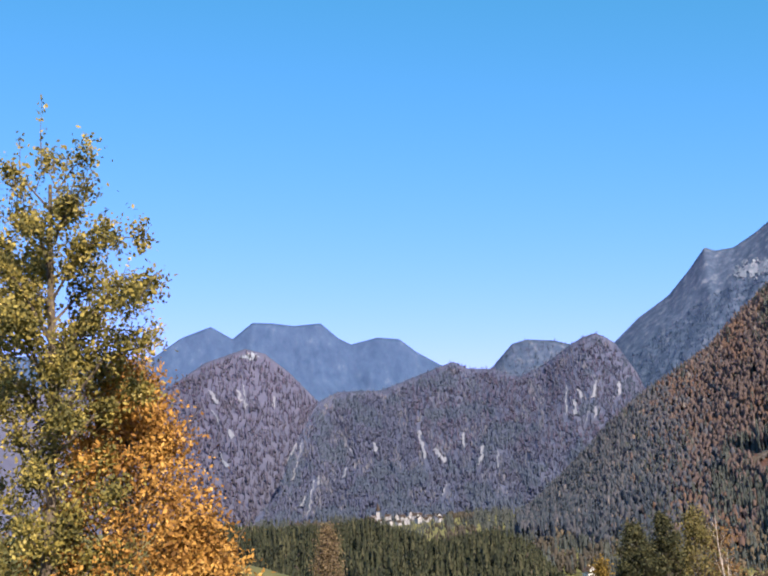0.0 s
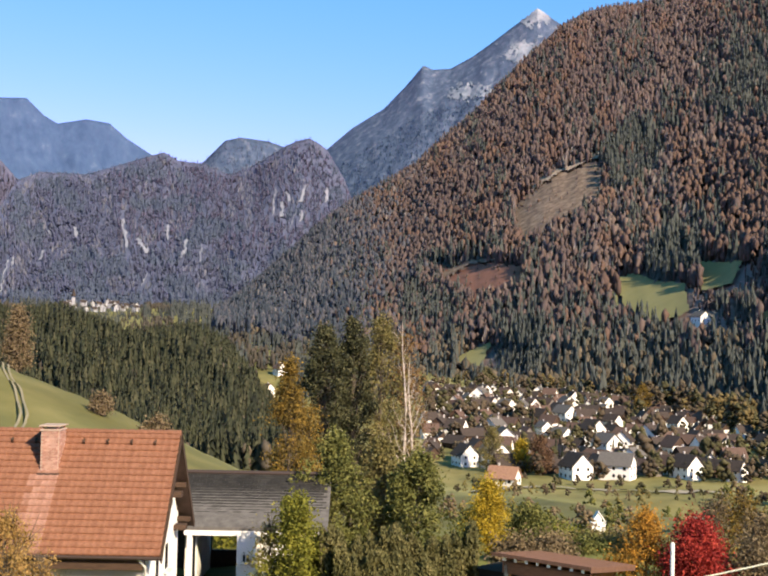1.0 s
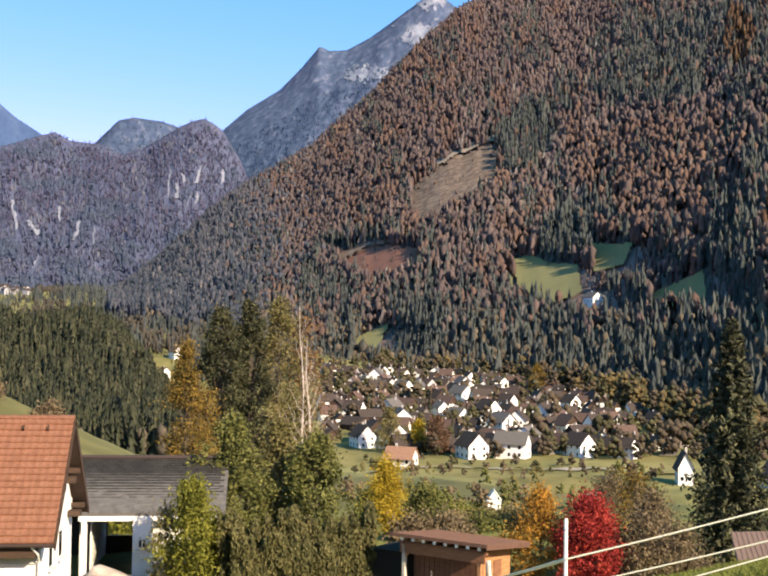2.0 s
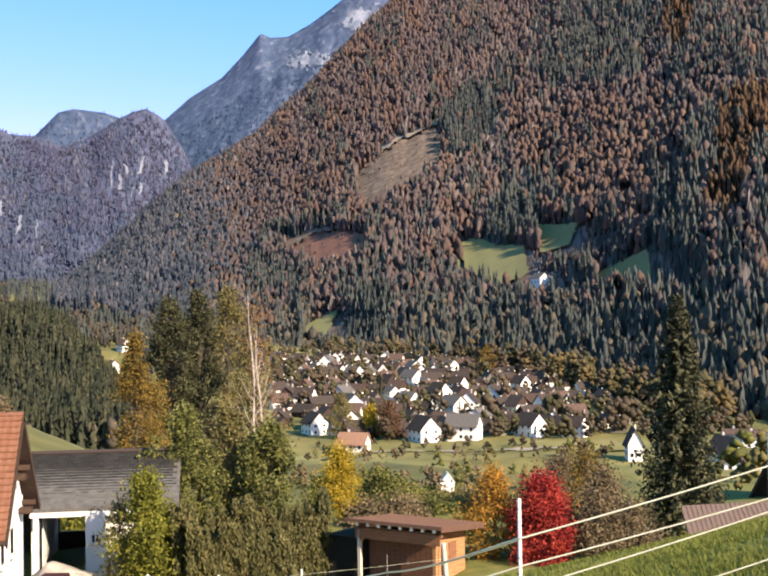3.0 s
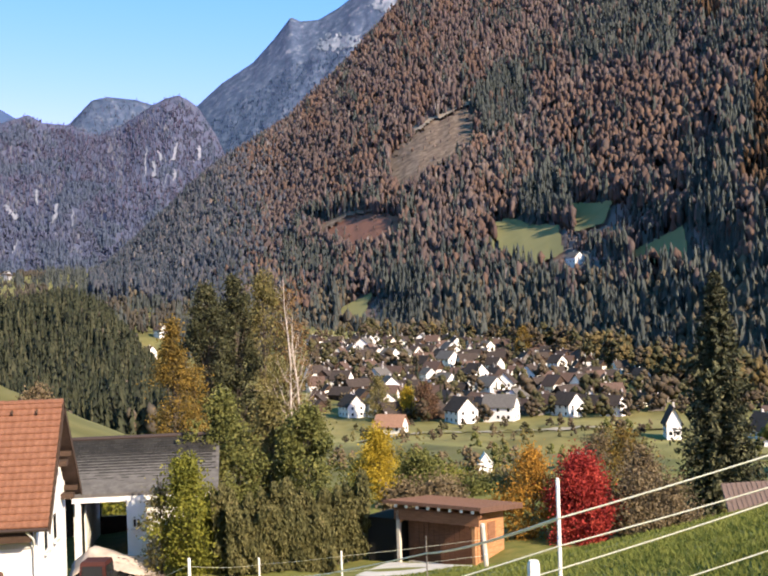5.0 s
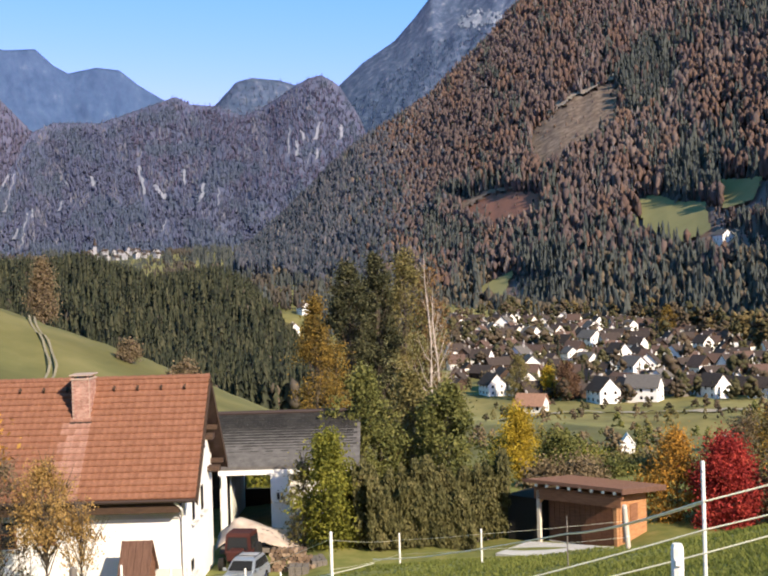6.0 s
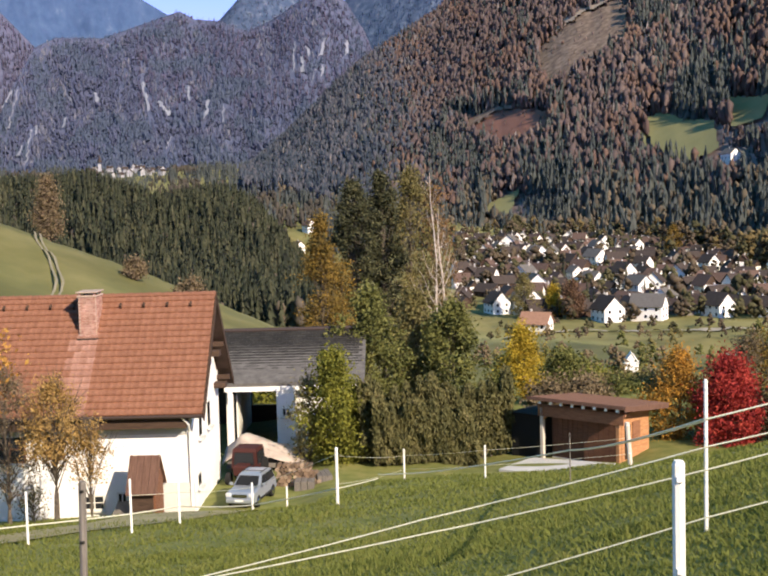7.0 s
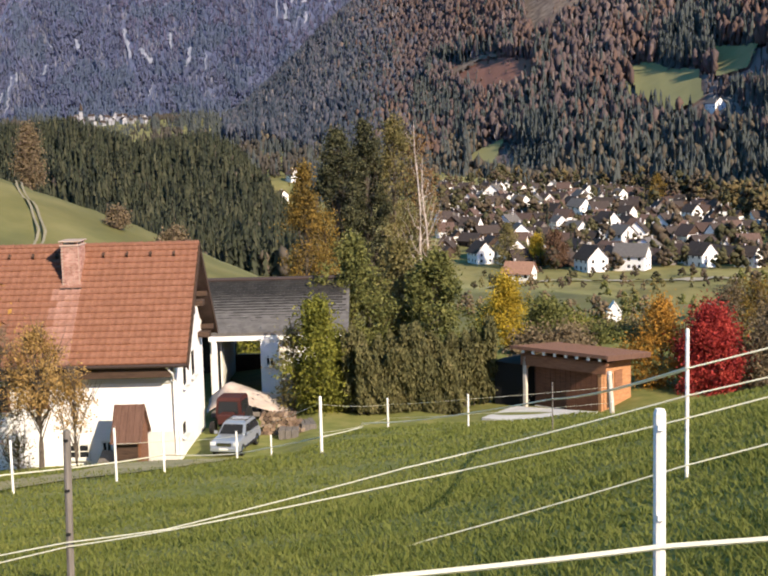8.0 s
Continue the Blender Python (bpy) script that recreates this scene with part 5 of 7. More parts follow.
part("rear_wall", boxes((0.75, -FD + 0.3, 0.0, FW - 0.55, -FD + 0.37, 2.4)), SHED_WOOD, shed)
part("far_wall", boxes((FW - 0.55, -FD + 0.3, 0.0, FW - 0.48, -0.95, 2.4)), DARK_WOOD, shed)
for x, y in ((FW - 0.35, -0.35), (0.5, -0.4)):
    part("corner_post", boxes((x - 0.09, y - 0.09, -0.2, x + 0.09, y + 0.09, 2.55), bevel=0.01), PALE_POST if x > 2 else LIGHT_WOOD, shed, "pale squared post")
    bm = bmesh.new()
    tube(bm, [(x, y, 1.9), (x + (0.6 if x < 1 else -0.6), y - 0.02, 2.5)], [0.06, 0.06], 4)
    part("brace", bm, LIGHT_WOOD, shed)
part("front_beam", boxes((0.1, -0.48, 2.5, FW - 0.1, -0.32, 2.7), bevel=0.01), SHED_WOOD, shed)
part("header_board", boxes((0.15, -0.3, 2.12, FW - 0.15, -0.26, 2.62)), SHED_WOOD, shed, "brown boarding under the rafters")
part("hatch", boxes((0.62, -2.6, 1.2, 0.655, -1.9, 2.0)), SHED_WOOD, shed, "small brown hatch")
part("hatch", boxes((0.62, -1.7, 0.3, 0.655, -1.2, 1.9)), DARK_WOOD, shed, "narrow dark door")
shed_roof = part("roof", boxes((-0.12, -FD - 0.2, 2.82, FW + 0.25, 0.12, 2.92)), SHED_WOOD, shed, "red-brown corrugated sheet")
bm = bmesh.new()
for k in range(36):
    x = -0.12 + k * 0.152
    tube(bm, [(x, -FD - 0.22, 2.92), (x, 0.07, 2.92)], [0.05, 0.05], 6)
sp = part("corrugation", bm, RED_SHEET, shed_roof)
for k in range(8):
    x = 0.3 + k * 0.62
    r = part("rafter", boxes((x - 0.06, -FD, 2.7, x + 0.06, 0.0, 2.818), bevel=0.008), SHED_WOOD, shed_roof)
    # white colour on the rafter ends stands for sun catching them
    part("rafter_end", boxes((x - 0.08, 0.001, 2.64, x + 0.08, 0.03, 2.8)), PLASTIC, r, "rafter end coloured white for the sun on it")
part("fascia", boxes((-0.17, -FD - 0.2, 2.7, -0.125, 0.12, 2.93)), RED_SHEET, shed_roof)
part("eave_board", boxes((-0.12, 0.121, 2.8, FW + 0.25, 0.15, 2.96)), RED_SHEET, shed_roof)
shed_roof.matrix_basis = Matrix.Translation((0, 0, 2.85)) @ pose(0, 0, 0, 5.5) @ Matrix.Translation((0, 0, -2.72))
lean = thing("lean_to", pose(6.55, 58.2, -11.5, 0, 0, 180 - 41.3), "black lean-to shelter beside the shed", "shelter")
part("side", boxes((0.0, -2.6, -0.2, 1.9, -0.55, 2.15)), BLACK, lean)
part("cover", boxes((-0.05, -2.7, 2.151, 2.0, -0.4, 2.2), bevel=0.01), BLACK, lean)
slabm = bmesh.new()
slab(slabm, [(4.3, 53.7, -10.8), (7.6, 51.0, -10.68), (9.7, 54.0, -10.74), (6.2, 57.4, -11.12)], (0, 0, -0.25))
tagged(part("concrete_pad", slabm, CONCRETE), "pale concrete pad before the shed", "pad", kind="structure")

# ---- neighbour's roofs beyond the bank ----
nb = thing("neighbour_barn", pose(16.85, 41.4, 0, 0, 0, 0), "low barn with a ribbed pinkish brown sheet roof", "barn")
bm = bmesh.new()
slab(bm, [(0, 0, -6.85), (11, 0, -6.7), (11.6, 3.6, -5.9), (1.1, 3.6, -6.05)], (0, 0, -0.1))
r = part("roof", bm, PINK_SHEET, nb)
for k in range(54):
    bm = bmesh.new()
    x0 = 0.05 + k * 0.2
    tube(bm, [(x0, 0, -6.83 + 0.0136 * x0), (x0 + 1.05, 3.6, -6.03 + 0.0136 * x0)], [0.009, 0.009], 4)
    part("rib", bm, PINK_SHEET, r)
part("wall", boxes((1.2, 0.5, -12, 10.7, 3.2, -6.95)), BROWN_WOOD, nb)
nb = thing("neighbour_house", pose(40.5, 80, -19.07, 0, 0, -60) @ Matrix.Scale(1.6, 4), "dark timber house with a steep gable roof", "house")
bm = bmesh.new()
gable_wall(bm, 0, -2.6, 2.6, -2, 3.4, 8.0, 7)
part("wall", bm, DARK_WOOD, nb).matrix_basis = pose(0, 0, 0, 0, 0, -90)
for s in (-1, 1):
    bm = bmesh.new()
    c = [(s * 3.3, -0.5, 2.4), (s * 3.3, 7.5, 2.4), (0, 7.5, 8.2), (0, -0.5, 8.2)]
    slab(bm, c if s > 0 else c[::-1], (0, 0, -0.2))
    part("roof_slope", bm, ROOF_DARK, nb)

# ---- vehicles and clutter by the house ----
def profile_body(bm, outline, half, inset):
    """A body from a side outline (x, z), with its sides drawn in towards the top."""
    zs = [p[1] for p in outline]
    lo, hi = min(zs), max(zs)
    rows = []
    for s in (-1, 1):
        rows.append([bm.verts.new((x, s * (half - inset * max(0, (z - lo) / (hi - lo)) ** 2), z)) for x, z in outline])
    n = len(outline)
    for i in range(n):
        bm.faces.new((rows[0][i], rows[0][(i + 1) % n], rows[1][(i + 1) % n], rows[1][i]))
    bm.faces.new(rows[0][::-1]), bm.faces.new(rows[1])
    bmesh.ops.recalc_face_normals(bm, faces=bm.faces)
    return bm


def suv(name, m, paint, label):
    car = thing(name, m, label, "car")
    body = profile_body(bmesh.new(), [(-2.05, 0.42), (-2.1, 0.75), (-1.95, 0.98), (-0.85, 1.08), (1.85, 1.1), (2.05, 0.95), (2.08, 0.45), (1.6, 0.32), (-1.6, 0.32)], 0.87, 0.06)
    bmesh.ops.bevel(body, geom=[e for e in body.edges], offset=0.05, segments=2, affect="EDGES")
    b = part("body", body, paint, car, smooth=False)
    cab = profile_body(bmesh.new(), [(-0.92, 1.06), (-0.2, 1.62), (0.2, 1.68), (1.55, 1.66), (1.95, 1.08)], 0.82, 0.16)
    bmesh.ops.bevel(cab, geom=[e for e in cab.edges], offset=0.05, segments=2, affect="EDGES")
    part("cabin", cab, paint, car)
    ws = bmesh.new()
    slab(ws, [(-0.86, -0.68, 1.14), (-0.86, 0.68, 1.14), (-0.3, 0.58, 1.56), (-0.3, -0.58, 1.56)], (-0.025, 0, 0.02))
    part("windscreen", ws, GLASS, car, "dark windscreen")
    for s in (-1, 1):
        for x0, x1, t0, t1 in ((-0.62, 0.22, -0.12, 0.22), (0.3, 1.0, 0.3, 1.0), (1.08, 1.72, 1.08, 1.5)):
            sw = bmesh.new()
            slab(sw, [(x0, s * 0.815, 1.12), (x1, s * 0.815, 1.12), (t1, s * 0.7, 1.55), (t0, s * 0.7, 1.55)], (0, s * 0.03, 0))
            part("side_window", sw, GLASS, car)
        part("mirror", boxes((-0.75, s * 0.88 - 0.0, 1.08, -0.6, s * 0.88 + s * 0.2, 1.26) if s > 0 else (-0.75, -1.08, 1.08, -0.6, -0.88, 1.26), bevel=0.03), paint, car)
        part("headlight", boxes((-2.1, s * 0.68 - 0.16, 0.74, -1.9, s * 0.68 + 0.16, 0.95), bevel=0.03), LAMP, car, "clear headlight")
        part("fog_light", boxes((-2.12, s * 0.6 - 0.08, 0.48, -2.04, s * 0.6 + 0.08, 0.6), bevel=0.02), LAMP, car)
        part("roof_rail", boxes((-0.1, s * 0.6 - 0.02, 1.7, 1.5, s * 0.6 + 0.02, 1.74), bevel=0.008), BLACK, car)
        part("sill_trim", boxes((-1.2, s * 0.86 - 0.02, 0.36, 1.2, s * 0.86 + 0.02, 0.5)), BLACK, car)
        part("door_handle", boxes((0.05, s * 0.87 - 0.02, 0.98, 0.2, s * 0.87 + 0.02, 1.02)), CHROME, car)
        for x in (-1.3, 1.3):
            w = bmesh.new()
            tube(w, [(x, s * 0.66, 0.35), (x, s * 0.7, 0.35), (x, s * 0.86, 0.35), (x, s * 0.89, 0.35)], [0.29, 0.35, 0.35, 0.3], 20)
            tyre = part("wheel", w, BLACK, car)
            rim = bmesh.new()
            tube(rim, [(x, s * 0.885, 0.35), (x, s * 0.9, 0.35)], [0.21, 0.19], 14)
            part("rim", rim, CHROME, tyre)
    part("grille", boxes((-2.13, -0.42, 0.72, -2.06, 0.42, 0.9), bevel=0.015), BLACK, car)
    for k in range(3):
        part("grille_bar", boxes((-2.145, -0.41, 0.745 + k * 0.055, -2.131, 0.41, 0.765 + k * 0.055)), CHROME, car)
    part("bumper", boxes((-2.2, -0.8, 0.4, -2.0, 0.8, 0.66), bevel=0.05), paint, car)
    part("number_plate", boxes((-2.215, -0.26, 0.52, -2.201, 0.26, 0.63)), PLASTIC, car, "plain white number plate")
    part("roof_box_rail", boxes((0.3, -0.6, 1.72, 0.36, 0.6, 1.75)), BLACK, car)
    return car


gzf = lambda x, y: float(ground_height(x, y))
CAR_X, CAR_Y = -6.55, 50.6
suv("suv_car", pose(CAR_X, CAR_Y, gzf(CAR_X, CAR_Y) - 0.02, 0, 0, 78) @ Matrix.Scale(0.74, 4), CAR_PAINT, "silver-blue off-road car parked beside the house")
van = thing("red_tractor", pose(-7.3, 55.2, gzf(-7.3, 55.2), 0, 0, 80) @ Matrix.Scale(0.84, 4), "old red farm tractor with a closed cab", "tractor")
cabm = profile_body(bmesh.new(), [(-0.6, 0.7), (-0.55, 1.75), (-0.4, 1.9), (0.8, 1.92), (0.95, 1.75), (1.0, 0.7)], 0.75, 0.1)
part("cab", cabm, RED_PAINT, van, "faded red cab frame")
wm = bmesh.new()
slab(wm, [(-0.63, -0.58, 1.05), (-0.63, 0.58, 1.05), (-0.57, 0.52, 1.7), (-0.57, -0.52, 1.7)], (-0.02, 0, 0))
part("windscreen", wm, GLASS, van)
for s in (-1, 1):
    sm = bmesh.new()
    slab(sm, [(-0.45, s * 0.74, 1.05), (0.8, s * 0.74, 1.05), (0.75, s * 0.69, 1.7), (-0.4, s * 0.69, 1.7)], (0, s * 0.03, 0))
    part("side_window", sm, GLASS, van)
    for x, r in ((0.6, 0.62), (-1.1, 0.36)):
        w = bmesh.new()
        tube(w, [(x, s * 0.6, r), (x, s * 0.64, r), (x, s * 0.86, r), (x, s * 0.9, r)], [r * 0.8, r, r, r * 0.8], 18)
        part("wheel", w, BLACK, van)
part("bonnet", boxes((-1.5, -0.38, 0.6, -0.6, 0.38, 1.15), bevel=0.06), RED_PAINT, van)
# tarpaulin over a trailer load
trailer = thing("covered_trailer", pose(-6.75, 58.4, gzf(-6.75, 58.4)), "farm trailer under a crumpled pale tarpaulin", "trailer")
tn = 22
us, vs = np.meshgrid(np.linspace(-2.1, 2.1, tn), np.linspace(-0.95, 0.95, tn))
hz = np.interp(us, (-2.1, -1.2, -0.2, 2.1), (0.8, 1.6, 1.35, 0.6)) + (fbm(us * 1.5 + 9, vs * 1.5, 3) - 0.5) * 0.4 - 0.7 * np.clip(0.2 - vs, 0, 2) * 0.6
part("tarpaulin", raw_mesh("tarpaulin", np.stack([us, vs, hz], -1).reshape(-1, 3), grid_faces(tn, tn), True), TARP, trailer).modifiers.new("thick", "SOLIDIFY").thickness = 0.02
part("load_bed", boxes((-1.9, -0.8, 0.2, 1.9, 0.8, 0.42), bevel=0.02), GREY_WOOD, trailer)
for x in (-0.8, 0.8):
    w = bmesh.new()
    tube(w, [(x, -0.8, 0.3), (x, -0.62, 0.3)], [0.3, 0.3], 14)
    part("wheel", w, BLACK, trailer)
# stacked firewood and timber beside the car
lg = random.Random(3)
logm = bmesh.new()
tube(logm, [(0, 0, 0), (0, 0.5, 0)], [0.1, 0.1], 7)
log_me = bpy.data.meshes.new("log")
logm.to_mesh(log_me), logm.free()
log_me.materials.append(pieces("cut_wood", three((0.1, 0.07, 0.05), (0.22, 0.15, 0.1), (0.34, 0.26, 0.19))))
pile = thing("firewood_stack", pose(-5.75, 53.6, gzf(-5.75, 53.6), 0, 0, -6), "untidy stack of split firewood", "firewood")
for r in range(6):
    for k in range(10 - r // 2):
        o = new("log", log_me)
        o.parent, o.matrix_basis = pile, pose(k * 0.2 + 0.1 * (r % 2) + lg.uniform(-0.03, 0.03), lg.uniform(-0.06, 0.06), 0.1 + r * 0.17, 0, lg.uniform(0, 360), lg.uniform(-6, 6))
for k, (x, y, w, h, mat, label) in enumerate(((-4.9, 52.6, 0.9, 0.5, GREY_WOOD, "pile of grey sawn timber"), (-3.9, 53.4, 0.7, 0.4, GREY_WOOD, "pile of weathered grey timber"))):
    tp = thing("timber_pile", pose(x, y, gzf(x, y), 0, 0, 12 * k), label, "timber")
    for r in range(5):
        for c in range(3):
            part("plank", boxes((c * w / 3, 0, r * h / 5, c * w / 3 + w / 3.3, 1.4 - 0.1 * ((r + c) % 3), r * h / 5 + h / 5.6)), mat, tp)

# ---- trees and shrubs near the house ----
def leafy_tree(name, x, y, height, wide, leaf, label, seed, low=0.15, clumps=120, leaves=60, size=0.11, spread=0.45, shape=0.55, lump=0.35,
               bark=None, trunk=None, category="tree", twigs=0, stretch=1.0, group="", profile=None, limbs=0, sprouts=0):
    """Trunk, limbs and a crown of separate leaves in clumps."""
    g = np.random.default_rng(seed)
    z = gzf(x, y)
    tree = thing(name, pose(x, y, z - 0.1, 0, 0, 37 * seed), label, category, group)
    arches = ()
    if limbs:
        pts, arches = limb_points(clumps, height, height * low, wide, seed, profile, limbs)
    else:
        pts = crown_points(clumps, height, height * low, wide, seed, shape, lump)
    tr = trunk or height * 0.016
    bm = bmesh.new()
    bend = [(0.15 * math.sin(k * 1.3 + seed) * k / 6 * wide * 0.3, 0.12 * math.cos(k * 1.7 + seed) * k / 6 * wide * 0.3, height * 0.93 * k / 6) for k in range(7)]
    tube(bm, bend, [tr * (1 - 0.88 * k / 6) + 0.008 for k in range(7)], 8)
    part("trunk", bm, bark or BARK, tree)
    bm = bmesh.new()
    for foot, knee, tip in arches:
        rr = 0.014 + 0.011 * float(np.linalg.norm(tip - foot))
        tube(bm, [Vector(foot), Vector(knee), Vector(tip)], [rr, rr * 0.7, 0.006], 5)
    for p in () if limbs else pts[:: max(1, clumps // 55)]:
        f = max(0.08, min(0.92, p[2] / height * g.uniform(0.55, 0.8)))
        k = f * 6 / 0.93
        i = min(5, int(k))
        s = Vector(bend[i]).lerp(Vector(bend[i + 1]), k - i)
        e = Vector(p)
        mid = s.lerp(e, 0.5) + Vector((0, 0, 0.1 * (e - s).length))
        rr = max(0.014, tr * 0.34 * (1 - f))
        tube(bm, [s, mid, e], [rr, rr * 0.6, 0.006], 5)
    for k in range(twigs):
        e = Vector(pts[g.integers(0, clumps)])
        way = Vector((e.x * 0.5, e.y * 0.5, 0)) * min(1.0, 1.2 / (0.01 + math.hypot(e.x, e.y))) + Vector((0, 0, g.uniform(0.4, 1.2))) + Vector(g.normal(0, 0.2, 3))
        tube(bm, [e, e + way * 0.4, e + way * 0.85], [0.016, 0.011, 0.004], 4)
    whips = []
    for k in range(sprouts):
        s = Vector((g.normal(0, 0.5), g.normal(0, 0.5), height * g.uniform(0.86, 0.95)))
        e = s + Vector((g.normal(0, 0.25), g.normal(0, 0.25), g.uniform(0.9, 2.0)))
        tube(bm, [s, s.lerp(e, 0.5) + Vector((0.06, 0.04, 0)), e], [0.016, 0.011, 0.005], 4)
        whips += [tuple(s.lerp(e, u)) for u in (0.25, 0.4, 0.55, 0.7, 0.82, 0.9, 1.0)]
    tagged(part("branchwork", bm, bark or BARK, tree), kind="stuff")
    if leaves:
        per = g.poisson(leaves, clumps)
        c = np.repeat(pts, per, 0) + g.normal(0, 1, (per.sum(), 3)) * spread * g.uniform(0.5, 1.2, (per.sum(), 1))
        c[:, 2] = np.maximum(c[:, 2], 0.15)
        if whips:
            c = np.concatenate([c, np.repeat(whips, 5, 0) + g.normal(0, 0.07, (5 * len(whips), 3))])
        v, f = blade_rows(c, size * g.uniform(0.6, 1.3, len(c)), stretch, seed=seed)
        part("crown", raw_mesh("crown", v, f), leaf, tree)
    return tree


def polar(bearing, d):
    return d * math.sin(radians(bearing)), d * math.cos(radians(bearing))


def reach(bearing, d, top):
    """Height of a tree at a bearing whose top stands at a height angle."""
    x, y = polar(bearing, d)
    return x, y, d * math.tan(radians(top)) + 1.65 - gzf(x, y)


def grown(name, bearing, d, top, wide, leaf, label, seed, **kw):
    x, y, h = reach(bearing, d, top)
    return leafy_tree(name, x, y, h, wide, leaf, label, seed, **kw)


# the tall tree and the beech beside the pasture
POPLAR = ((0, 0.62), (0.25, 0.75), (0.44, 0.5), (0.53, 0.55), (0.6, 0.78), (0.64, 0.97), (0.71, 1.0), (0.72, 0.92), (0.79, 0.8), (0.9, 0.56), (0.96, 0.38), (1, 0.15))
grown("poplar_tree", -28.9, 30, 19.7, 3.1, LEAF_MIXED, "tall tree thinning to yellow-green leaves", 3, low=0.12, clumps=680, leaves=80, size=0.062, spread=0.2, twigs=110, trunk=0.3, profile=POPLAR, limbs=64, sprouts=7)
grown("poplar_tree", -32.6, 34, 17.2, 2.6, LEAF_MIXED, "second tall tree thinning to yellow-green leaves", 4, low=0.3, clumps=180, leaves=80, size=0.07, spread=0.25, twigs=50, trunk=0.25, profile=POPLAR, limbs=40)
grown("beech_tree", -25.5, 32, 8.9, 3.2, LEAF_ORANGE, "broad beech in dense orange autumn leaves", 5, low=0.04, clumps=490, leaves=125, size=0.062, spread=0.36, shape=0.6, lump=0.25, twigs=60, trunk=0.28)
grown("beech_bush", -22.4, 30, 1.6, 1.9, LEAF_ORANGE, "low orange beech bush", 6, low=0.42, clumps=220, leaves=80, size=0.074, spread=0.35, shape=0.4, twigs=30)
# fruit trees before the house wall
leafy_tree("fruit_tree", -12.9, 43.6, 6.1, 1.3, LEAF_STRAW, "slim fruit tree with straw-yellow leaves", 11, low=0.55, clumps=125, leaves=60, size=0.05, spread=0.24, lump=0.55, twigs=70, trunk=0.12, group="fruit trees by the house")
leafy_tree("fruit_tree", -15.0, 44.6, 6.6, 1.7, LEAF_BROWN, "slim fruit tree with thin brown leaves", 12, low=0.3, clumps=110, leaves=50, size=0.045, spread=0.26, twigs=160, trunk=0.1, group="fruit trees by the house")
leafy_tree("fruit_tree", -11.5, 43.2, 4.2, 0.75, LEAF_STRAW, "small fruit tree with few pale leaves", 13, low=0.6, clumps=50, leaves=50, size=0.045, spread=0.2, lump=0.5, twigs=60, trunk=0.08, group="fruit trees by the house")
leafy_tree("shrub", -14.9, 47.2, 1.7, 0.7, LEAF_OLIVE, "small half-bare shrub against the wall", 14, low=0.05, clumps=40, leaves=16, size=0.05, spread=0.25, twigs=50, category="shrub")
# group between barn and shed
grown("lime_bush", -6.75, 79.5, -7.5, 1.9, LEAF_LIME, "yellow-green bush seen through the open barn", 20, low=0.03, clumps=90, leaves=60, size=0.11, spread=0.4)
grown("maple_tree", -3.72, 79, -0.85, 1.6, LEAF_AMBER, "amber and green maple behind the barn", 21, low=0.12, shape=0.6, lump=0.5, clumps=170, leaves=68, size=0.085, spread=0.28)
grown("maple_tree", -2.75, 81, -3.1, 1.2, LEAF_AMBER, "small amber maple behind the barn", 22, low=0.2, lump=0.6, clumps=70, leaves=70, size=0.085, spread=0.45)
grown("pine_tree", -2.05, 84, 0.7, 2.0, NEEDLE, "tall dark green pine with an uneven crown", 23, low=0.2, clumps=130, leaves=150, size=0.085, spread=0.27, shape=0.75, lump=0.8, stretch=1.3)
grown("pine_tree", -0.75, 85, 1.15, 1.9, NEEDLE, "dark green pine standing among broadleaf trees", 19, low=0.2, clumps=120, leaves=140, size=0.085, spread=0.27, shape=0.8, lump=0.8, stretch=1.3)
grown("oak_tree", 0.55, 87, 1.35, 2.2, LEAF_OLIVE, "olive-brown broadleaf tree beside the pine", 24, low=0.2, clumps=230, leaves=52, size=0.095, spread=0.3, shape=0.75, lump=0.6, twigs=80)
grown("birch_tree", 1.75, 88, 0.4, 1.5, LEAF_RUST, "thin brown-leaved birch behind the hedge", 18, low=0.25, clumps=110, leaves=40, size=0.095, spread=0.45, shape=0.7, twigs=120)
grown("hazel_bush", -1.5, 66, -4.3, 1.9, LEAF_GREEN, "tall green hazel bush", 25, low=0.06, clumps=230, leaves=58, size=0.1, spread=0.29, lump=0.75)
grown("hazel_bush", 0.7, 70, -4.6, 2.0, LEAF_OLIVE, "tall olive hazel bush", 26, low=0.06, clumps=200, leaves=52, size=0.1, spread=0.3, lump=0.75)
grown("apple_tree", 2.5, 67, -5.3, 2.4, LEAF_GREEN, "dark green apple tree above the hedge", 27, low=0.1, clumps=230, leaves=58, size=0.1, spread=0.29, lump=0.7)
grown("lime_bush", -3.3, 57.5, -7.45, 1.2, LEAF_LIME, "lime-green leafy bush beside the barn", 28, low=0.04, clumps=150, leaves=75, size=0.085, spread=0.32, lump=0.5)
grown("lime_bush", -4.5, 58.5, -8.6, 0.9, LEAF_OLIVE, "thin half-bare bush before the barn", 29, low=0.1, clumps=60, leaves=34, size=0.08, spread=0.3, twigs=60)
grown("hazel_bush", -2.2, 59, -9.2, 1.3, LEAF_GREEN, "dark green bush by the hedge", 30, low=0.03, clumps=110, leaves=70, size=0.085, spread=0.34, lump=0.45)
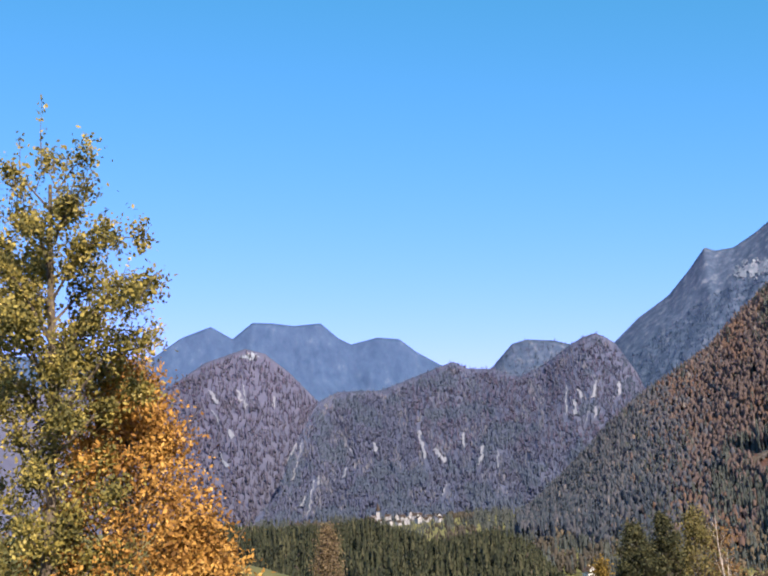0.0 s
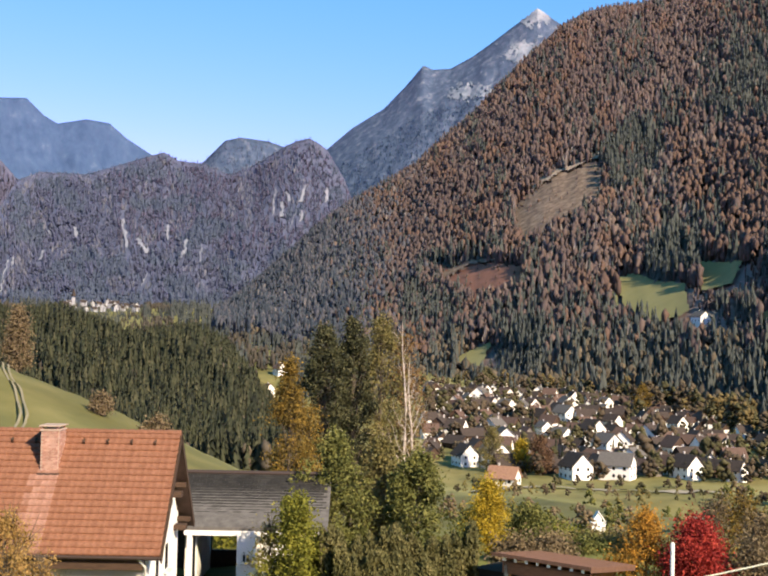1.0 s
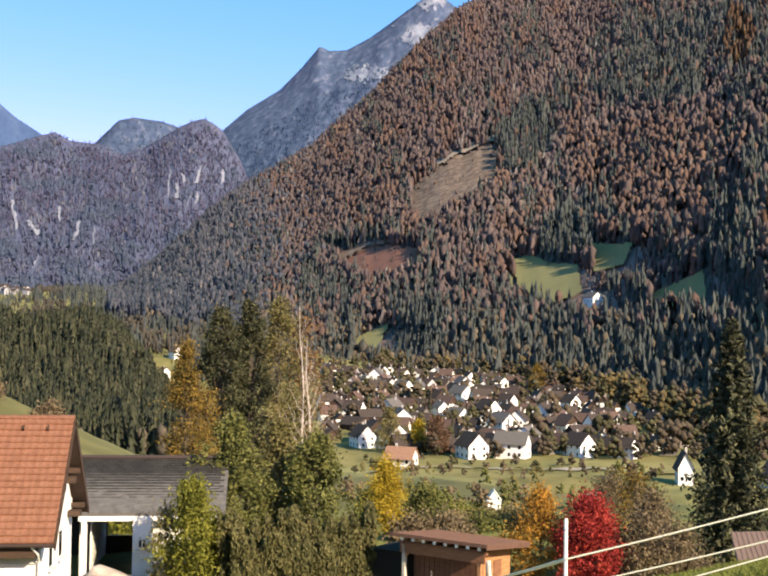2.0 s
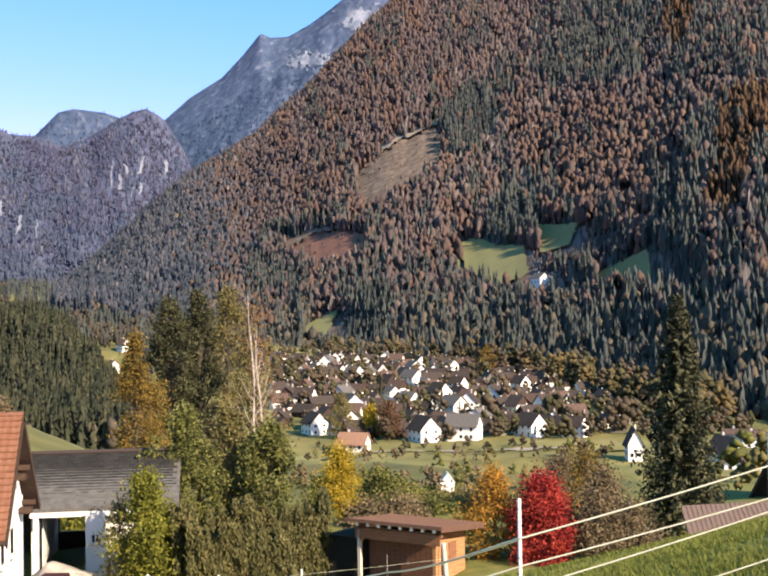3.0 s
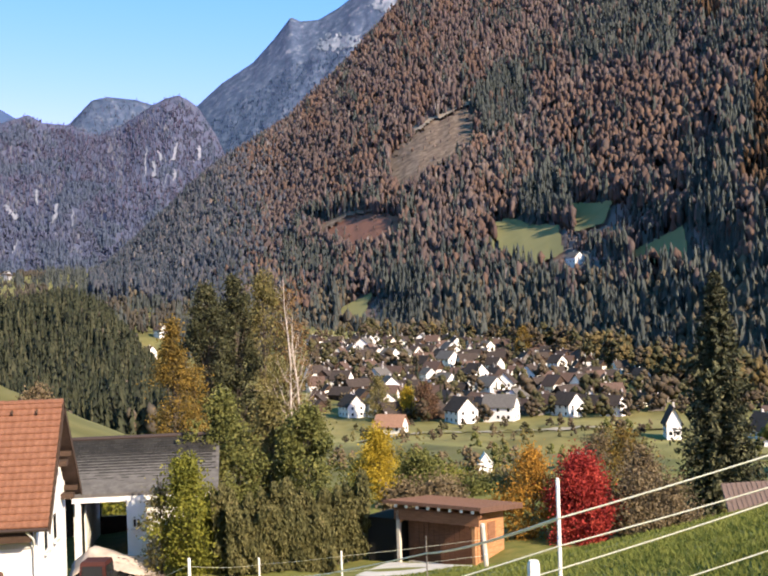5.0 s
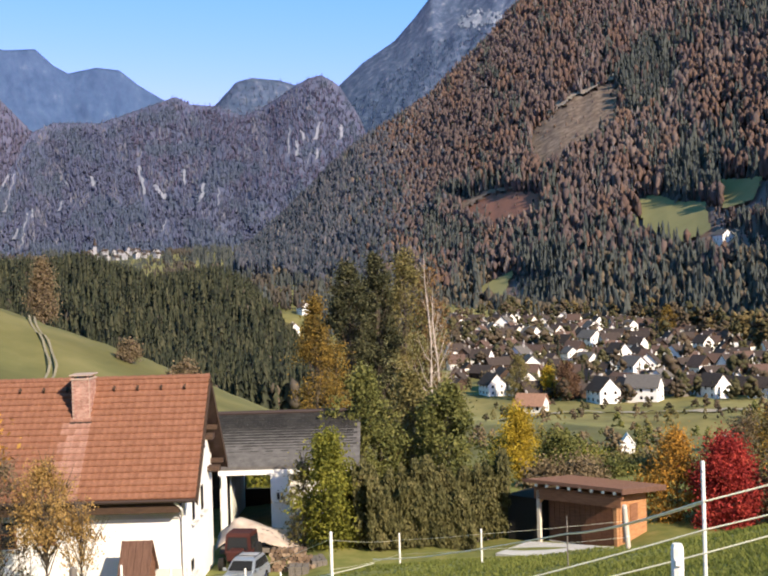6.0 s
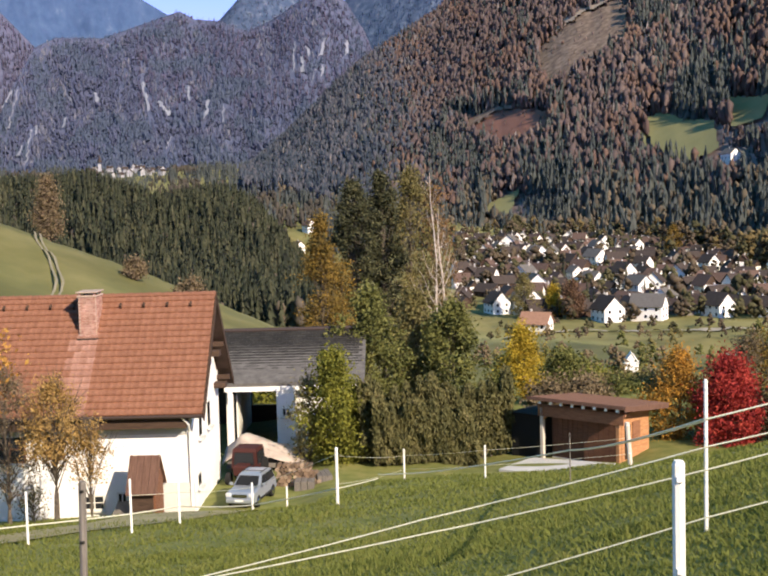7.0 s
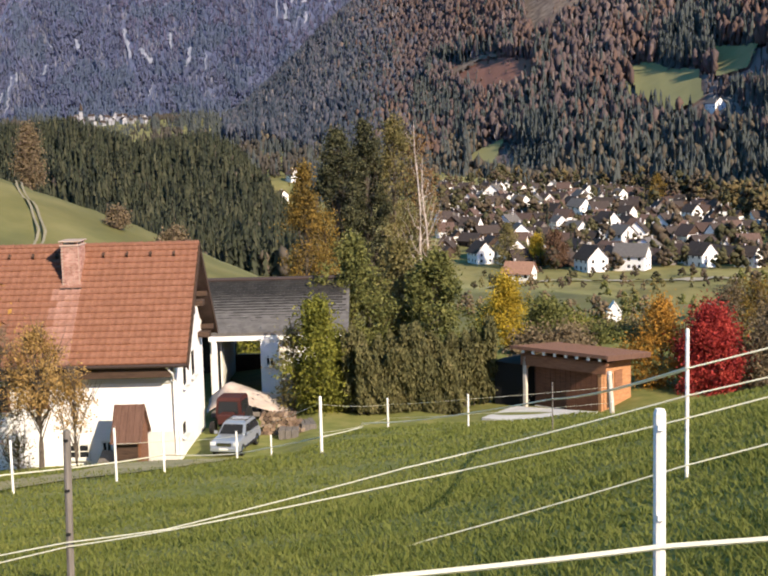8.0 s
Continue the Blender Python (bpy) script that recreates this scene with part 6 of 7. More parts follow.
grown("yellow_tree", 5.8, 78, -6.4, 1.4, LEAF_YELLOW, "small bright yellow autumn tree", 31, low=0.08, clumps=120, leaves=80, size=0.075, spread=0.36, shape=0.5)
for k, (b, d, t, w, mat, txt) in enumerate(((7.7, 92, -7.6, 2.0, LEAF_GREEN, "dark green"), (9.3, 98, -8.7, 2.2, LEAF_LIME, "light green"), (10.4, 90, -9.1, 1.9, LEAF_OLIVE, "olive"),
                                             (11.7, 96, -8.8, 2.0, LEAF_OLIVE, "olive"), (12.6, 84, -8.9, 1.6, LEAF_BROWN, "brown"), (7.1, 74, -9.3, 1.4, LEAF_BROWN, "brown"),
                                             (8.6, 75, -9.1, 1.5, LEAF_BROWN, "reddish brown"), (5.2, 90, -7.9, 1.8, LEAF_GREEN, "dark green"), (9.4, 80, -9.0, 1.7, LEAF_OLIVE, "olive"), (10.3, 78, -9.2, 1.6, LEAF_GREEN, "green"), (11.9, 80, -9.2, 1.7, LEAF_OLIVE, "olive"))):
    grown("shrub", b, d, t, w, mat, txt + " shrub behind the shed", 40 + k, low=0.04, clumps=110, leaves=60, size=0.11, spread=0.42, lump=0.4, category="shrub", group="shrubs behind the shed")
grown("maple_bush", 13.1, 62.5, -7.6, 1.7, LEAF_GOLD, "amber maple bush beside the shed", 51, low=0.05, clumps=120, leaves=90, size=0.065, spread=0.35)
grown("red_maple", 15.35, 61, -7.9, 2.0, LEAF_RED, "round maple in glowing red leaves", 52, low=0.05, clumps=150, leaves=150, size=0.07, spread=0.34, shape=0.5, lump=0.5)
grown("maple_bush", 16.6, 66, -9.5, 1.2, LEAF_OLIVE, "olive bush beside the red maple", 53, low=0.05, clumps=80, leaves=55, size=0.09, spread=0.35)
for k, (b, d, t, w, mat) in enumerate(((17.4, 68, -6.9, 1.7, LEAF_AMBER), (18.2, 64, -7.6, 1.3, LEAF_BROWN), (19.3, 62, -9.0, 1.3, LEAF_BROWN), (17.9, 61, -8.8, 1.4, LEAF_BROWN), (16.3, 92, -7.0, 2.0, LEAF_BROWN))):
    grown("alder_tree", b, d, t, w, mat, "half-bare alder with thin brown leaves", 60 + k, low=0.1, clumps=110, leaves=50, size=0.075, spread=0.45, twigs=80, lump=0.45, group="alders below the bank")
grown("shrub", 20.3, 62, -10.4, 1.2, LEAF_BROWN, "thin brown shrub below the spruce", 71, low=0.05, clumps=60, leaves=40, size=0.08, spread=0.35, category="shrub", twigs=40)


def hedge(x0, y0, x1, y1, height, deep, leaf, label, seed):
    """A long grown-out hedge: stems inside, leaves all over."""
    g = np.random.default_rng(seed)
    n = 42000
    s = g.uniform(0, 1, n)
    side = g.uniform(-1, 1, n)
    topz = height * (0.62 + 0.42 * vnoise(s * 9, s * 0 + 2, seed) + 0.34 * vnoise(s * 34, s * 0 + 5, seed))
    z = topz * g.uniform(0.02, 1, n) ** 0.75
    x = x0 + (x1 - x0) * s + g.normal(0, 0.05, n)
    y = y0 + (y1 - y0) * s + side * deep * (0.55 + 0.75 * vnoise(s * 16, z * 1.6, seed))
    base = ground_height(x0 + (x1 - x0) * s, y0 + (y1 - y0) * s)
    v, f = blade_rows(np.stack([x, y, z + base], -1), 0.075 * g.uniform(0.6, 1.3, n), 1.5, up=1.2, seed=seed)
    h = thing("hedge", pose(0, 0, 0), label, "hedge")
    part("foliage", raw_mesh("foliage", v, f), leaf, h)
    bm = bmesh.new()
    for k in range(30):
        t = (k + 0.5) / 30
        px, py = x0 + (x1 - x0) * t, y0 + (y1 - y0) * t
        pz = gzf(px, py)
        tube(bm, [(px, py, pz - 0.1), (px + 0.1, py, pz + height * 0.5), (px - 0.1, py + 0.1, pz + height * 0.85)], [0.05, 0.035, 0.01], 5)
    part("stemwork", bm, BARK, h)
    return h


hedge(-2.1, 57.6, 5.6, 60.6, 3.5, 0.9, LEAF_HEDGE, "dense dark green hedge beside the shed", 80)
hedge(-1.4, 56.8, 3.6, 57.9, 2.7, 0.7, LEAF_HEDGE, "lower green hedge row", 81)


def near_spruce(bearing, d, top, wide, label, seed):
    """A spruce with whorls of hanging boughs made of needle sprays."""
    x, y, h = reach(bearing, d, top)
    g = np.random.default_rng(seed)
    tree = thing("spruce_tree", pose(x, y, gzf(x, y) - 0.1), label, "tree")
    bm = bmesh.new()
    tube(bm, [(0, 0, 0), (0.05, 0, h * 0.5), (0, 0, h)], [0.22, 0.12, 0.01], 8)
    part("trunk", bm, BARK, tree)
    bm = bmesh.new()
    cs = []
    for k in range(44):
        f = k / 44
        r = wide * (1 - f) ** 0.8 * g.uniform(0.8, 1.1) + 0.1
        for j in range(9):
            a = 2 * math.pi * j / 9 + k * 0.7 + g.uniform(-0.2, 0.2)
            rr = r * g.uniform(0.65, 1.15)
            z0 = h * (0.05 + 0.94 * f)
            ts = np.linspace(0.1, 1, 12)
            px, py = rr * ts * math.cos(a), rr * ts * math.sin(a)
            pz = z0 - 0.3 * rr * ts + 0.22 * rr * ts**3
            for q in range(5):
                cs.append(np.stack([px, py, pz], -1) + g.normal(0, 0.055 + 0.08 * (1 - f), (12, 3)) - (0, 0, 0.05 * q * (1 - f)))
            if j % 3 == 0:
                tube(bm, [(0, 0, z0), (px[-1], py[-1], pz[-1])], [0.03 * (1 - f) + 0.008, 0.005], 4)
    tagged(part("boughwork", bm, BARK, tree), kind="stuff")
    c = np.concatenate(cs)
    v, f = blade_rows(c, 0.12 * g.uniform(0.6, 1.3, len(c)), 1.5, seed=seed)
    part("needles", raw_mesh("needles", v, f), SINGLE_TREE, tree)
    return tree


near_spruce(21.75, 70, 0.9, 2.75, "tall dark spruce standing alone below the bank", 90)


def bare_birch(bearing, d, top, label, seed):
    """A leafless birch with a pale trunk and rising branches."""
    x, y, h = reach(bearing, d, top)
    g = np.random.default_rng(seed)
    tree = thing("bare_birch", pose(x, y, gzf(x, y) - 0.1), label, "tree")
    bm = bmesh.new()
    spine = [Vector((-0.06 * k + 0.1 * math.sin(k * 1.4 + seed), 0.05 * math.cos(k * 2), h * k / 8)) for k in range(9)]
    tube(bm, spine, [0.13 * (1 - k / 8.4) + 0.01 for k in range(9)], 8)
    part("trunk", bm, BIRCH_BARK, tree, "pale white bark")
    bm = bmesh.new()
    for k in range(20):
        f = 0.25 + 0.72 * k / 20
        s = spine[int(f * 8)].lerp(spine[min(8, int(f * 8) + 1)], f * 8 % 1)
        a, ln = g.uniform(0, 6.28), h * g.uniform(0.1, 0.3) * (1.2 - f)
        out = Vector((math.cos(a), math.sin(a), 0))
        pts = [s]
        for q in range(1, 5):
            pts.append(s + out * ln * (0.62 * q / 4 - 0.16 * (q / 4) ** 2) + Vector((0, 0, ln * 0.95 * (q / 4) ** 1.3)) + Vector(g.normal(0, 0.05, 3)))
        thick = 0.04 * (1.15 - f)
        tube(bm, pts, [thick, thick * 0.8, thick * 0.6, thick * 0.4, 0.006], 5)
        for q in range(3):
            e = pts[1 + q % 4]
            way = out * ln * 0.2 + Vector(g.normal(0, 0.14, 3)) * ln + Vector((0, 0, 0.22 * ln))
            tube(bm, [e, e + way * 0.5 + Vector(g.normal(0, 0.03, 3)), e + way], [0.009, 0.007, 0.003], 4)
    tagged(part("branchwork", bm, BIRCH_BARK, tree), kind="stuff")
    return tree


bare_birch(1.95, 80, 1.15, "leafless birch with thin white bark", 95)
bare_birch(2.25, 84, -0.6, "slim leafless birch behind the hedge", 96)
# lone trees on the meadow hill
leafy_tree("hill_tree", -64.8, 222, 12.5, 2.3, LEAF_BROWN, "tall half-bare brown tree on the meadow edge", 97, low=0.12, clumps=150, leaves=45, size=0.22, spread=0.7, twigs=80, trunk=0.3)
leafy_tree("hill_tree", -41, 186, 3.2, 1.5, LEAF_BROWN, "low brown tree on the meadow hill", 99, low=0.1, clumps=60, leaves=45, size=0.2, spread=0.5)
leafy_tree("hill_tree", -32.5, 187, 4, 3.0, LEAF_BROWN, "low rust-brown bush on the meadow hill", 100, low=0.05, clumps=60, leaves=45, size=0.2, spread=0.5)

# ---- pasture fence ----
def fence_post(x, y, h, wide, label, mat, name="fence_post", lean=0.0):
    p = thing(name, pose(x, y, gzf(x, y), 0, lean), label, "fence post", "pasture fence posts")
    bm = bmesh.new()
    tube(bm, [(0, 0, -0.2), (0, 0, h * 0.985), (0, 0, h)], [wide / 2, wide / 2, wide * 0.38], 8)
    part("shaft", bm, mat, p)
    for z in (0.34, 0.62, 0.94):
        if z < h:
            part("clip", boxes((-wide * 0.3, -wide * 0.75, h * z - 0.01, wide * 0.3, -wide * 0.45, h * z + 0.01)), BLACK if mat is GREY_WOOD else PLASTIC, p)
    return p


def tape(points, wide, label):
    """A flat tape sagging a little from post to post."""
    bm = bmesh.new()
    pts = []
    for a, b in zip(points, points[1:]):
        a, b = Vector(a), Vector(b)
        for k in range(8):
            t = k / 8
            pts.append(a.lerp(b, t) - Vector((0, 0, 0.012 * (b - a).length * 4 * t * (1 - t) * 0.35)))
    pts.append(Vector(points[-1]))
    rows = []
    for i, p in enumerate(pts):
        way = pts[min(i + 1, len(pts) - 1)] - pts[max(i - 1, 0)]
        n = Vector((way.y, -way.x, 0)).normalized() * wide * 0.6
        up = Vector((0, 0, wide * 0.46))
        rows.append([bm.verts.new(p + v) for v in (up, n, -up, -n)])
    for a, b in zip(rows, rows[1:]):
        for i in range(4):
            bm.faces.new((a[i], b[i], b[(i + 1) % 4], a[(i + 1) % 4]))
    bmesh.ops.recalc_face_normals(bm, faces=bm.faces)
    return tagged(part("fence_tape", bm, TAPE), label, "fence tape", "pasture fence tapes")


def on(x, y, up):
    return (x, y, gzf(x, y) + up)


WP = "white plastic fence post in the grass"
POSTS = {"near": (1.06, 4.58, 1.13, 0.05), "r": (2.49, 9.78, 1.27, 0.034), "rr": (4.58, 9.52, 1.12, 0.034), "m": (-1.65, 29.0, 1.42, 0.075),
         "c": (0.01, 43.0, 1.2, 0.07), "d": (2.62, 38.19, 1.12, 0.06), "p5": (-4.23, 32.73, 1.04, 0.06), "p5b": (-3.54, 35.47, 1.02, 0.055), "p6": (-4.85, 25.3, 0.98, 0.05),
         "p7": (-5.55, 23.83, 1.12, 0.05), "p8": (-7.45, 23.15, 1.08, 0.05), "p9": (-11.5, 21.9, 1.08, 0.05), "far_r": (9.0, 8.6, 1.2, 0.034)}
for k, (x, y, h, w) in POSTS.items():
    fence_post(x, y, h, w, WP, PLASTIC)
fence_post(3.31, 23.6, 1.0, 0.025, "thin grey steel fence rod", GREY_WOOD, "fence_rod")
fence_post(7.0, 36.6, 1.45, 0.15, "pale squared wooden gate post", PALE_POST, "gate_post", -4)
fence_post(-2.91, 10.51, 1.44, 0.07, "weathered round wooden fence post", GREY_WOOD, "wooden_post", 1.5)
fence_post(-6.5, 3.53, 1.3, 0.05, WP, PLASTIC)
R, RR, FR, M = (2.49, 9.76), (4.58, 9.5), (9.0, 8.6), (-1.65, 28.97)
# far side of the paddock
tape([(-0.7, 32.0, -5.85), (0.6, 30.0, -5.35), (3.31, 23.57, -3.47), (*R, -0.24)], 0.036, "white electric fence tape")
tape([(*R, -0.24), (*RR, 0.33), (*FR, 1.1)], 0.018, "white electric fence tape")
tape([(-8.0, 11.0, -2.78), (-2.91, 10.46, -1.83), (-2.0, 10.4, -1.71), (0.15, 10.4, -1.2), (0.7, 10.4, -1.08), (*R, -0.47), (*RR, 0.06), (*FR, 0.78)], 0.016, "white electric fence tape")
tape([(-8.0, 11.0, -3.05), (-2.91, 10.46, -1.87), (-1.98, 10.3, -1.69), (0.21, 10.3, -1.29), (0.64, 10.3, -1.21), (*R, -0.66), (*RR, -0.05), (*FR, 0.6)], 0.016, "white electric fence tape")
tape([(-0.1, 10.3, -1.96), (0.31, 10.3, -1.84), (*R, -1.06), (*RR, -0.44), (*FR, 0.25)], 0.015, "white electric fence tape")
# along the drive
low_tape = [(-11.5, 21.87, -5.0), (-7.45, 23.12, -4.86), (-5.55, 23.8, -4.76), (-4.85, 25.27, -5.06), (-4.23, 32.7, -6.84), (*M, -5.58), (-0.7, 32.0, -5.95)]
tape([(x, y, max(z, gzf(x, y) + 0.4)) for x, y, z in low_tape], 0.034, "white electric fence tape")
tape([on(-5.55, 23.8, 0.78), on(-4.85, 25.27, 0.7), on(-4.23, 32.7, 0.9), on(*M, 1.25)], 0.012, "thin white fence wire")
for up, low in ((1.22, 0.95), (0.5, 0.45)):
    tape([on(*M, up), on(0.01, 42.97, low), on(2.62, 38.16, low), on(6.9, 36.6, low)], 0.012, "thin white fence wire")
# nearest line
tape([(-6.5, 3.5, -0.22), (-0.03, 4.4, 0.02), (1.06, 4.55, 0.06), (9.0, 4.6, 0.56)], 0.026, "white electric fence tape")

# ---- the village ----
def cottage(name, m, w, l, eave, rise, wall, roof, label, category="house", dark_gable=False, group="village houses", plain=False, over=0.7):
    """Walls with gables, overhanging roof slopes, windows, door and chimney; local x across the gable, y along the ridge."""
    h = thing(name, m, label, category, group)
    bm = bmesh.new()
    pts = [(-w / 2, -6), (w / 2, -6), (w / 2, eave), (0, eave + rise), (-w / 2, eave)]
    a = [bm.verts.new((x, -l / 2, z)) for x, z in pts]
    b = [bm.verts.new((x, l / 2, z)) for x, z in pts]
    bm.faces.new(a), bm.faces.new(b[::-1])
    for i in range(5):
        bm.faces.new((a[i], b[i], b[(i + 1) % 5], a[(i + 1) % 5]))
    part("wall", bm, wall, h)
    for s in (-1, 1):
        bm = bmesh.new()
        k = rise / (w / 2)
        o2, up = over * 0.86, over / 7
        c = [(s * (w / 2 + over), -l / 2 - o2, eave - over * k + up), (s * (w / 2 + over), l / 2 + o2, eave - over * k + up), (0, l / 2 + o2, eave + rise + up), (0, -l / 2 - o2, eave + rise + up)]
        slab(bm, c if s > 0 else c[::-1], (0, 0, -0.4 * over))
        part("roof_slope", bm, roof, h)
    if dark_gable:
        bm = bmesh.new()
        slab(bm, [(-w / 2 + 0.1, -l / 2 - 0.04, eave), (w / 2 - 0.1, -l / 2 - 0.04, eave), (0.05, -l / 2 - 0.04, eave + rise - 0.3), (-0.05, -l / 2 - 0.04, eave + rise - 0.3)], (0, 0.03, 0))
        part("gable_cladding", bm, DARK_WOOD, h)
    if plain:
        return h
    for fl in range(max(1, int(eave // 2.7))):
        z = 0.9 + fl * 2.7
        for x in (-w / 4, w / 4):
            part("window", boxes((x - 0.5, -l / 2 - 0.05, z, x + 0.5, -l / 2 - 0.01, z + 1.2)), GLASS, h)
        for y in (-l / 3, 0, l / 3):
            for s in (-1, 1):
                part("window", boxes((s * w / 2 - (0.05 if s < 0 else -0.01), y - 0.5, z, s * w / 2 + (0.05 if s > 0 else -0.01), y + 0.5, z + 1.2)), GLASS, h)
    part("chimney", boxes((0.6, l / 5, eave + rise - 1.0, 1.2, l / 5 + 0.6, eave + rise + 0.9)), CONCRETE, h)
    return h


vg = random.Random(21)
KINDS = []
for k, (w, l, e, r, wall, roof, txt, dg) in enumerate(((8.5, 11, 5.6, 4.4, WHITE, ROOF_DARK, "white house with a dark steep roof", False), (8, 10, 4.2, 4.4, WHITE, ROOF_BROWN, "white house with a brown roof", True),
                                                     (9, 12, 5.8, 4.0, WHITE, ROOF_GREY, "white house with a grey roof", False), (7.5, 9.5, 3.4, 4.2, PLASTER, ROOF_DARK, "cream cottage with a dark roof", True),
                                                     (8, 13, 3.8, 3.6, DARK_WOOD, ROOF_DARK, "dark timber barn with a dark roof", False), (8, 10, 4.6, 4.2, PLASTER, ROOF_BROWN, "cream house with a brown roof", False),
                                                     (8, 12, 3.0, 4.6, GREY_WOOD, ROOF_BROWN, "weathered timber house with a brown roof", False))):
    KINDS.append((w, l, e, r, wall, roof, txt, dg))
spots = []
first = {}
FIXED = ((9.85, 456, 0, 18), (11.75, 459, 2, 62), (8.6, 640, 1, 40), (9.3, 690, 2, 30), (10.6, 610, 0, 25), (6.3, 520, 5, 70), (12.0, 560, 0, -20), (14.3, 560, 1, 20), (13.2, 590, 0, -35))


def settle_house(b, d, k, turn, size=1.0):
    x, y = polar(b, d)
    m = pose(x, y, gzf(x, y), 0, 0, turn)
    if size != 1.0:
        m = m @ Matrix.Scale(size, 4)
    if k not in first:
        first[k] = cottage("village_house", m, *KINDS[k][:6], KINDS[k][6], "house", KINDS[k][7])
    else:
        copy_thing(first[k], m)
    spots.append((x, y))


for b, d, k, turn in FIXED:
    settle_house(b, d, k, turn)
tries = 0
while len(spots) < 235 and tries < 9000:
    tries += 1
    b, d = vg.uniform(2.9, 19.5), vg.uniform(470, 930)
    lo = 448 + max(0, (8 - b)) * 12 + max(0, b - 13) * 5
    hi = (900 if b < 11 else 860 - (b - 11) * 32)
    if not lo < d < hi:
        continue
    x, y = polar(b, d)
    if min(math.hypot(x - p, (y - q) * 0.8) for p, q in spots) < 11.5:
        continue
    settle_house(b, d, vg.choice((0, 0, 1, 2, 3, 4, 4, 4, 5, 6, 6, 6) if b < 12.5 else (0, 1, 3, 4, 4, 6, 6)), vg.choice((20, 35, -25, 55, 105, -10, 15)) + vg.uniform(-12, 12), vg.uniform(0.62, 0.95) if len(first) == len(KINDS) else 1.0)
# single houses
x, y = polar(6.5, 425)
cottage("village_house", pose(x, y, gzf(x, y), 0, 0, 62), 7, 10, 3.0, 3.4, PLASTER, ROOF_ORANGE, "cream house with a pale orange roof")
x, y = polar(10.9, 114)
cottage("garden_hut", pose(x, y, gzf(x, y) + 0.1, 0, 0, -8), 1.3, 1.8, 1.1, 0.9, WHITE, PLASTER, "small white gabled hut among shrubs", "hut", plain=True, over=0.08)
x, y = polar(19.65, 385)
cottage("white_house", pose(x, y, gzf(x, y) + 0.5, 0, 0, -12), 4.5, 9, 5.2, 4.4, WHITE, ROOF_DARK, "narrow white house with a steep gable")
for b, d, w, l, e, r, t in ((23.75, 385, 7.5, 9, 3.4, 4.4, 12), (24.5, 440, 9, 12, 5.2, 1.2, 62), (25.3, 430, 9, 12, 4.6, 1.2, 70), (24.6, 370, 10, 12, 3.2, 1.0, 65)):
    x, y = polar(b, d)
    cottage("white_house", pose(x, y, gzf(x, y) - 0.5, 0, 0, t), w, l, e, r, WHITE, ROOF_BROWN, "low white house on the valley floor")
for b, d, w, l, e, r in ((-4.2, 1030, 9, 11, 5.5, 4), (-4.76, 945, 7, 9, 4.5, 3.4)):
    x, y = polar(b, d)
    cottage("hill_house", pose(x, y, gzf(x, y), 0, 0, 30), w, l, e, r, WHITE, ROOF_BROWN, "white house standing above the trees")
# farm on the mountain meadow
v = np.linspace(0, 1, 400)
sx, sy, sz = RIGHT.surface(np.full(400, 15.45), v)
k = int(np.argmin(np.abs(height_angle(sx, sy, sz) - 1.15)))
for off, t in ((0, 20), (14, 70)):
    cottage("farm_house", pose(float(sx[k]) + off, float(sy[k]), float(sz[k]) + 1.5, 0, 0, t), 9, 13, 5, 4, WHITE, ROOF_GREY, "white farmhouse at the edge of the alpine meadow", "farmhouse")
# far village below the valley mountain, with its church
fg = random.Random(31)
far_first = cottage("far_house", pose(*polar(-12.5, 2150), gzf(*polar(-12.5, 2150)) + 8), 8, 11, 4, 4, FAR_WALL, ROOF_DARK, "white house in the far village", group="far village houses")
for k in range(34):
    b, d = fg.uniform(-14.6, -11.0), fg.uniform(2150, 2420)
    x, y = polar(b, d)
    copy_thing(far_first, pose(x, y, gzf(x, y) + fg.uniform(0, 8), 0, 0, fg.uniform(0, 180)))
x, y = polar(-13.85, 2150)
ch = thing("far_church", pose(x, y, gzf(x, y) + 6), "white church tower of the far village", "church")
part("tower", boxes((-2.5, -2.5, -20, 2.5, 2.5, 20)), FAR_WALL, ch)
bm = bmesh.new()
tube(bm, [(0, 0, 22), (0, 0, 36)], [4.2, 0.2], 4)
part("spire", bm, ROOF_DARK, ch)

# village trees
g = np.random.default_rng(33)
n = 1450
tb, td = g.uniform(2.6, 25, n), g.uniform(400, 960, n)
lo = 400 + np.clip(8 - tb, 0, 9) * 14
tx, ty = td * np.sin(np.radians(tb)), td * np.cos(np.radians(tb))
sp = np.array(spots)
free = np.array([np.min(np.hypot(sp[:, 0] - a, sp[:, 1] - b)) > 4.3 for a, b in zip(tx, ty)]) & (td > lo + 45) & (td < np.interp(tb, (2, 11, 20, 25), (960, 930, 700, 600))) & (td > np.interp(tb, (2, 8, 13, 20, 25), (520, 452, 452, 470, 470)))
pts = np.stack([tx, ty, ground_height(tx, ty) - 0.2], -1)
kind = g.integers(0, 10, n)
hts = g.uniform(3.0, 9.5, n) * np.where(g.uniform(0, 1, n) < 0.1, 1.5, 1.0)
for sel, mat, label in ((kind < 5, WOODY, "brown garden trees between the houses"), ((kind >= 5) & (kind < 8), WOODY_OLIVE, "olive garden trees between the houses"), (kind == 8, WOODY_OLIVE, "dark green garden trees between the houses")):
    wood("garden_trees", GARDEN, pts[free & sel], hts[free & sel], mat, label)
k = free & (kind == 9)
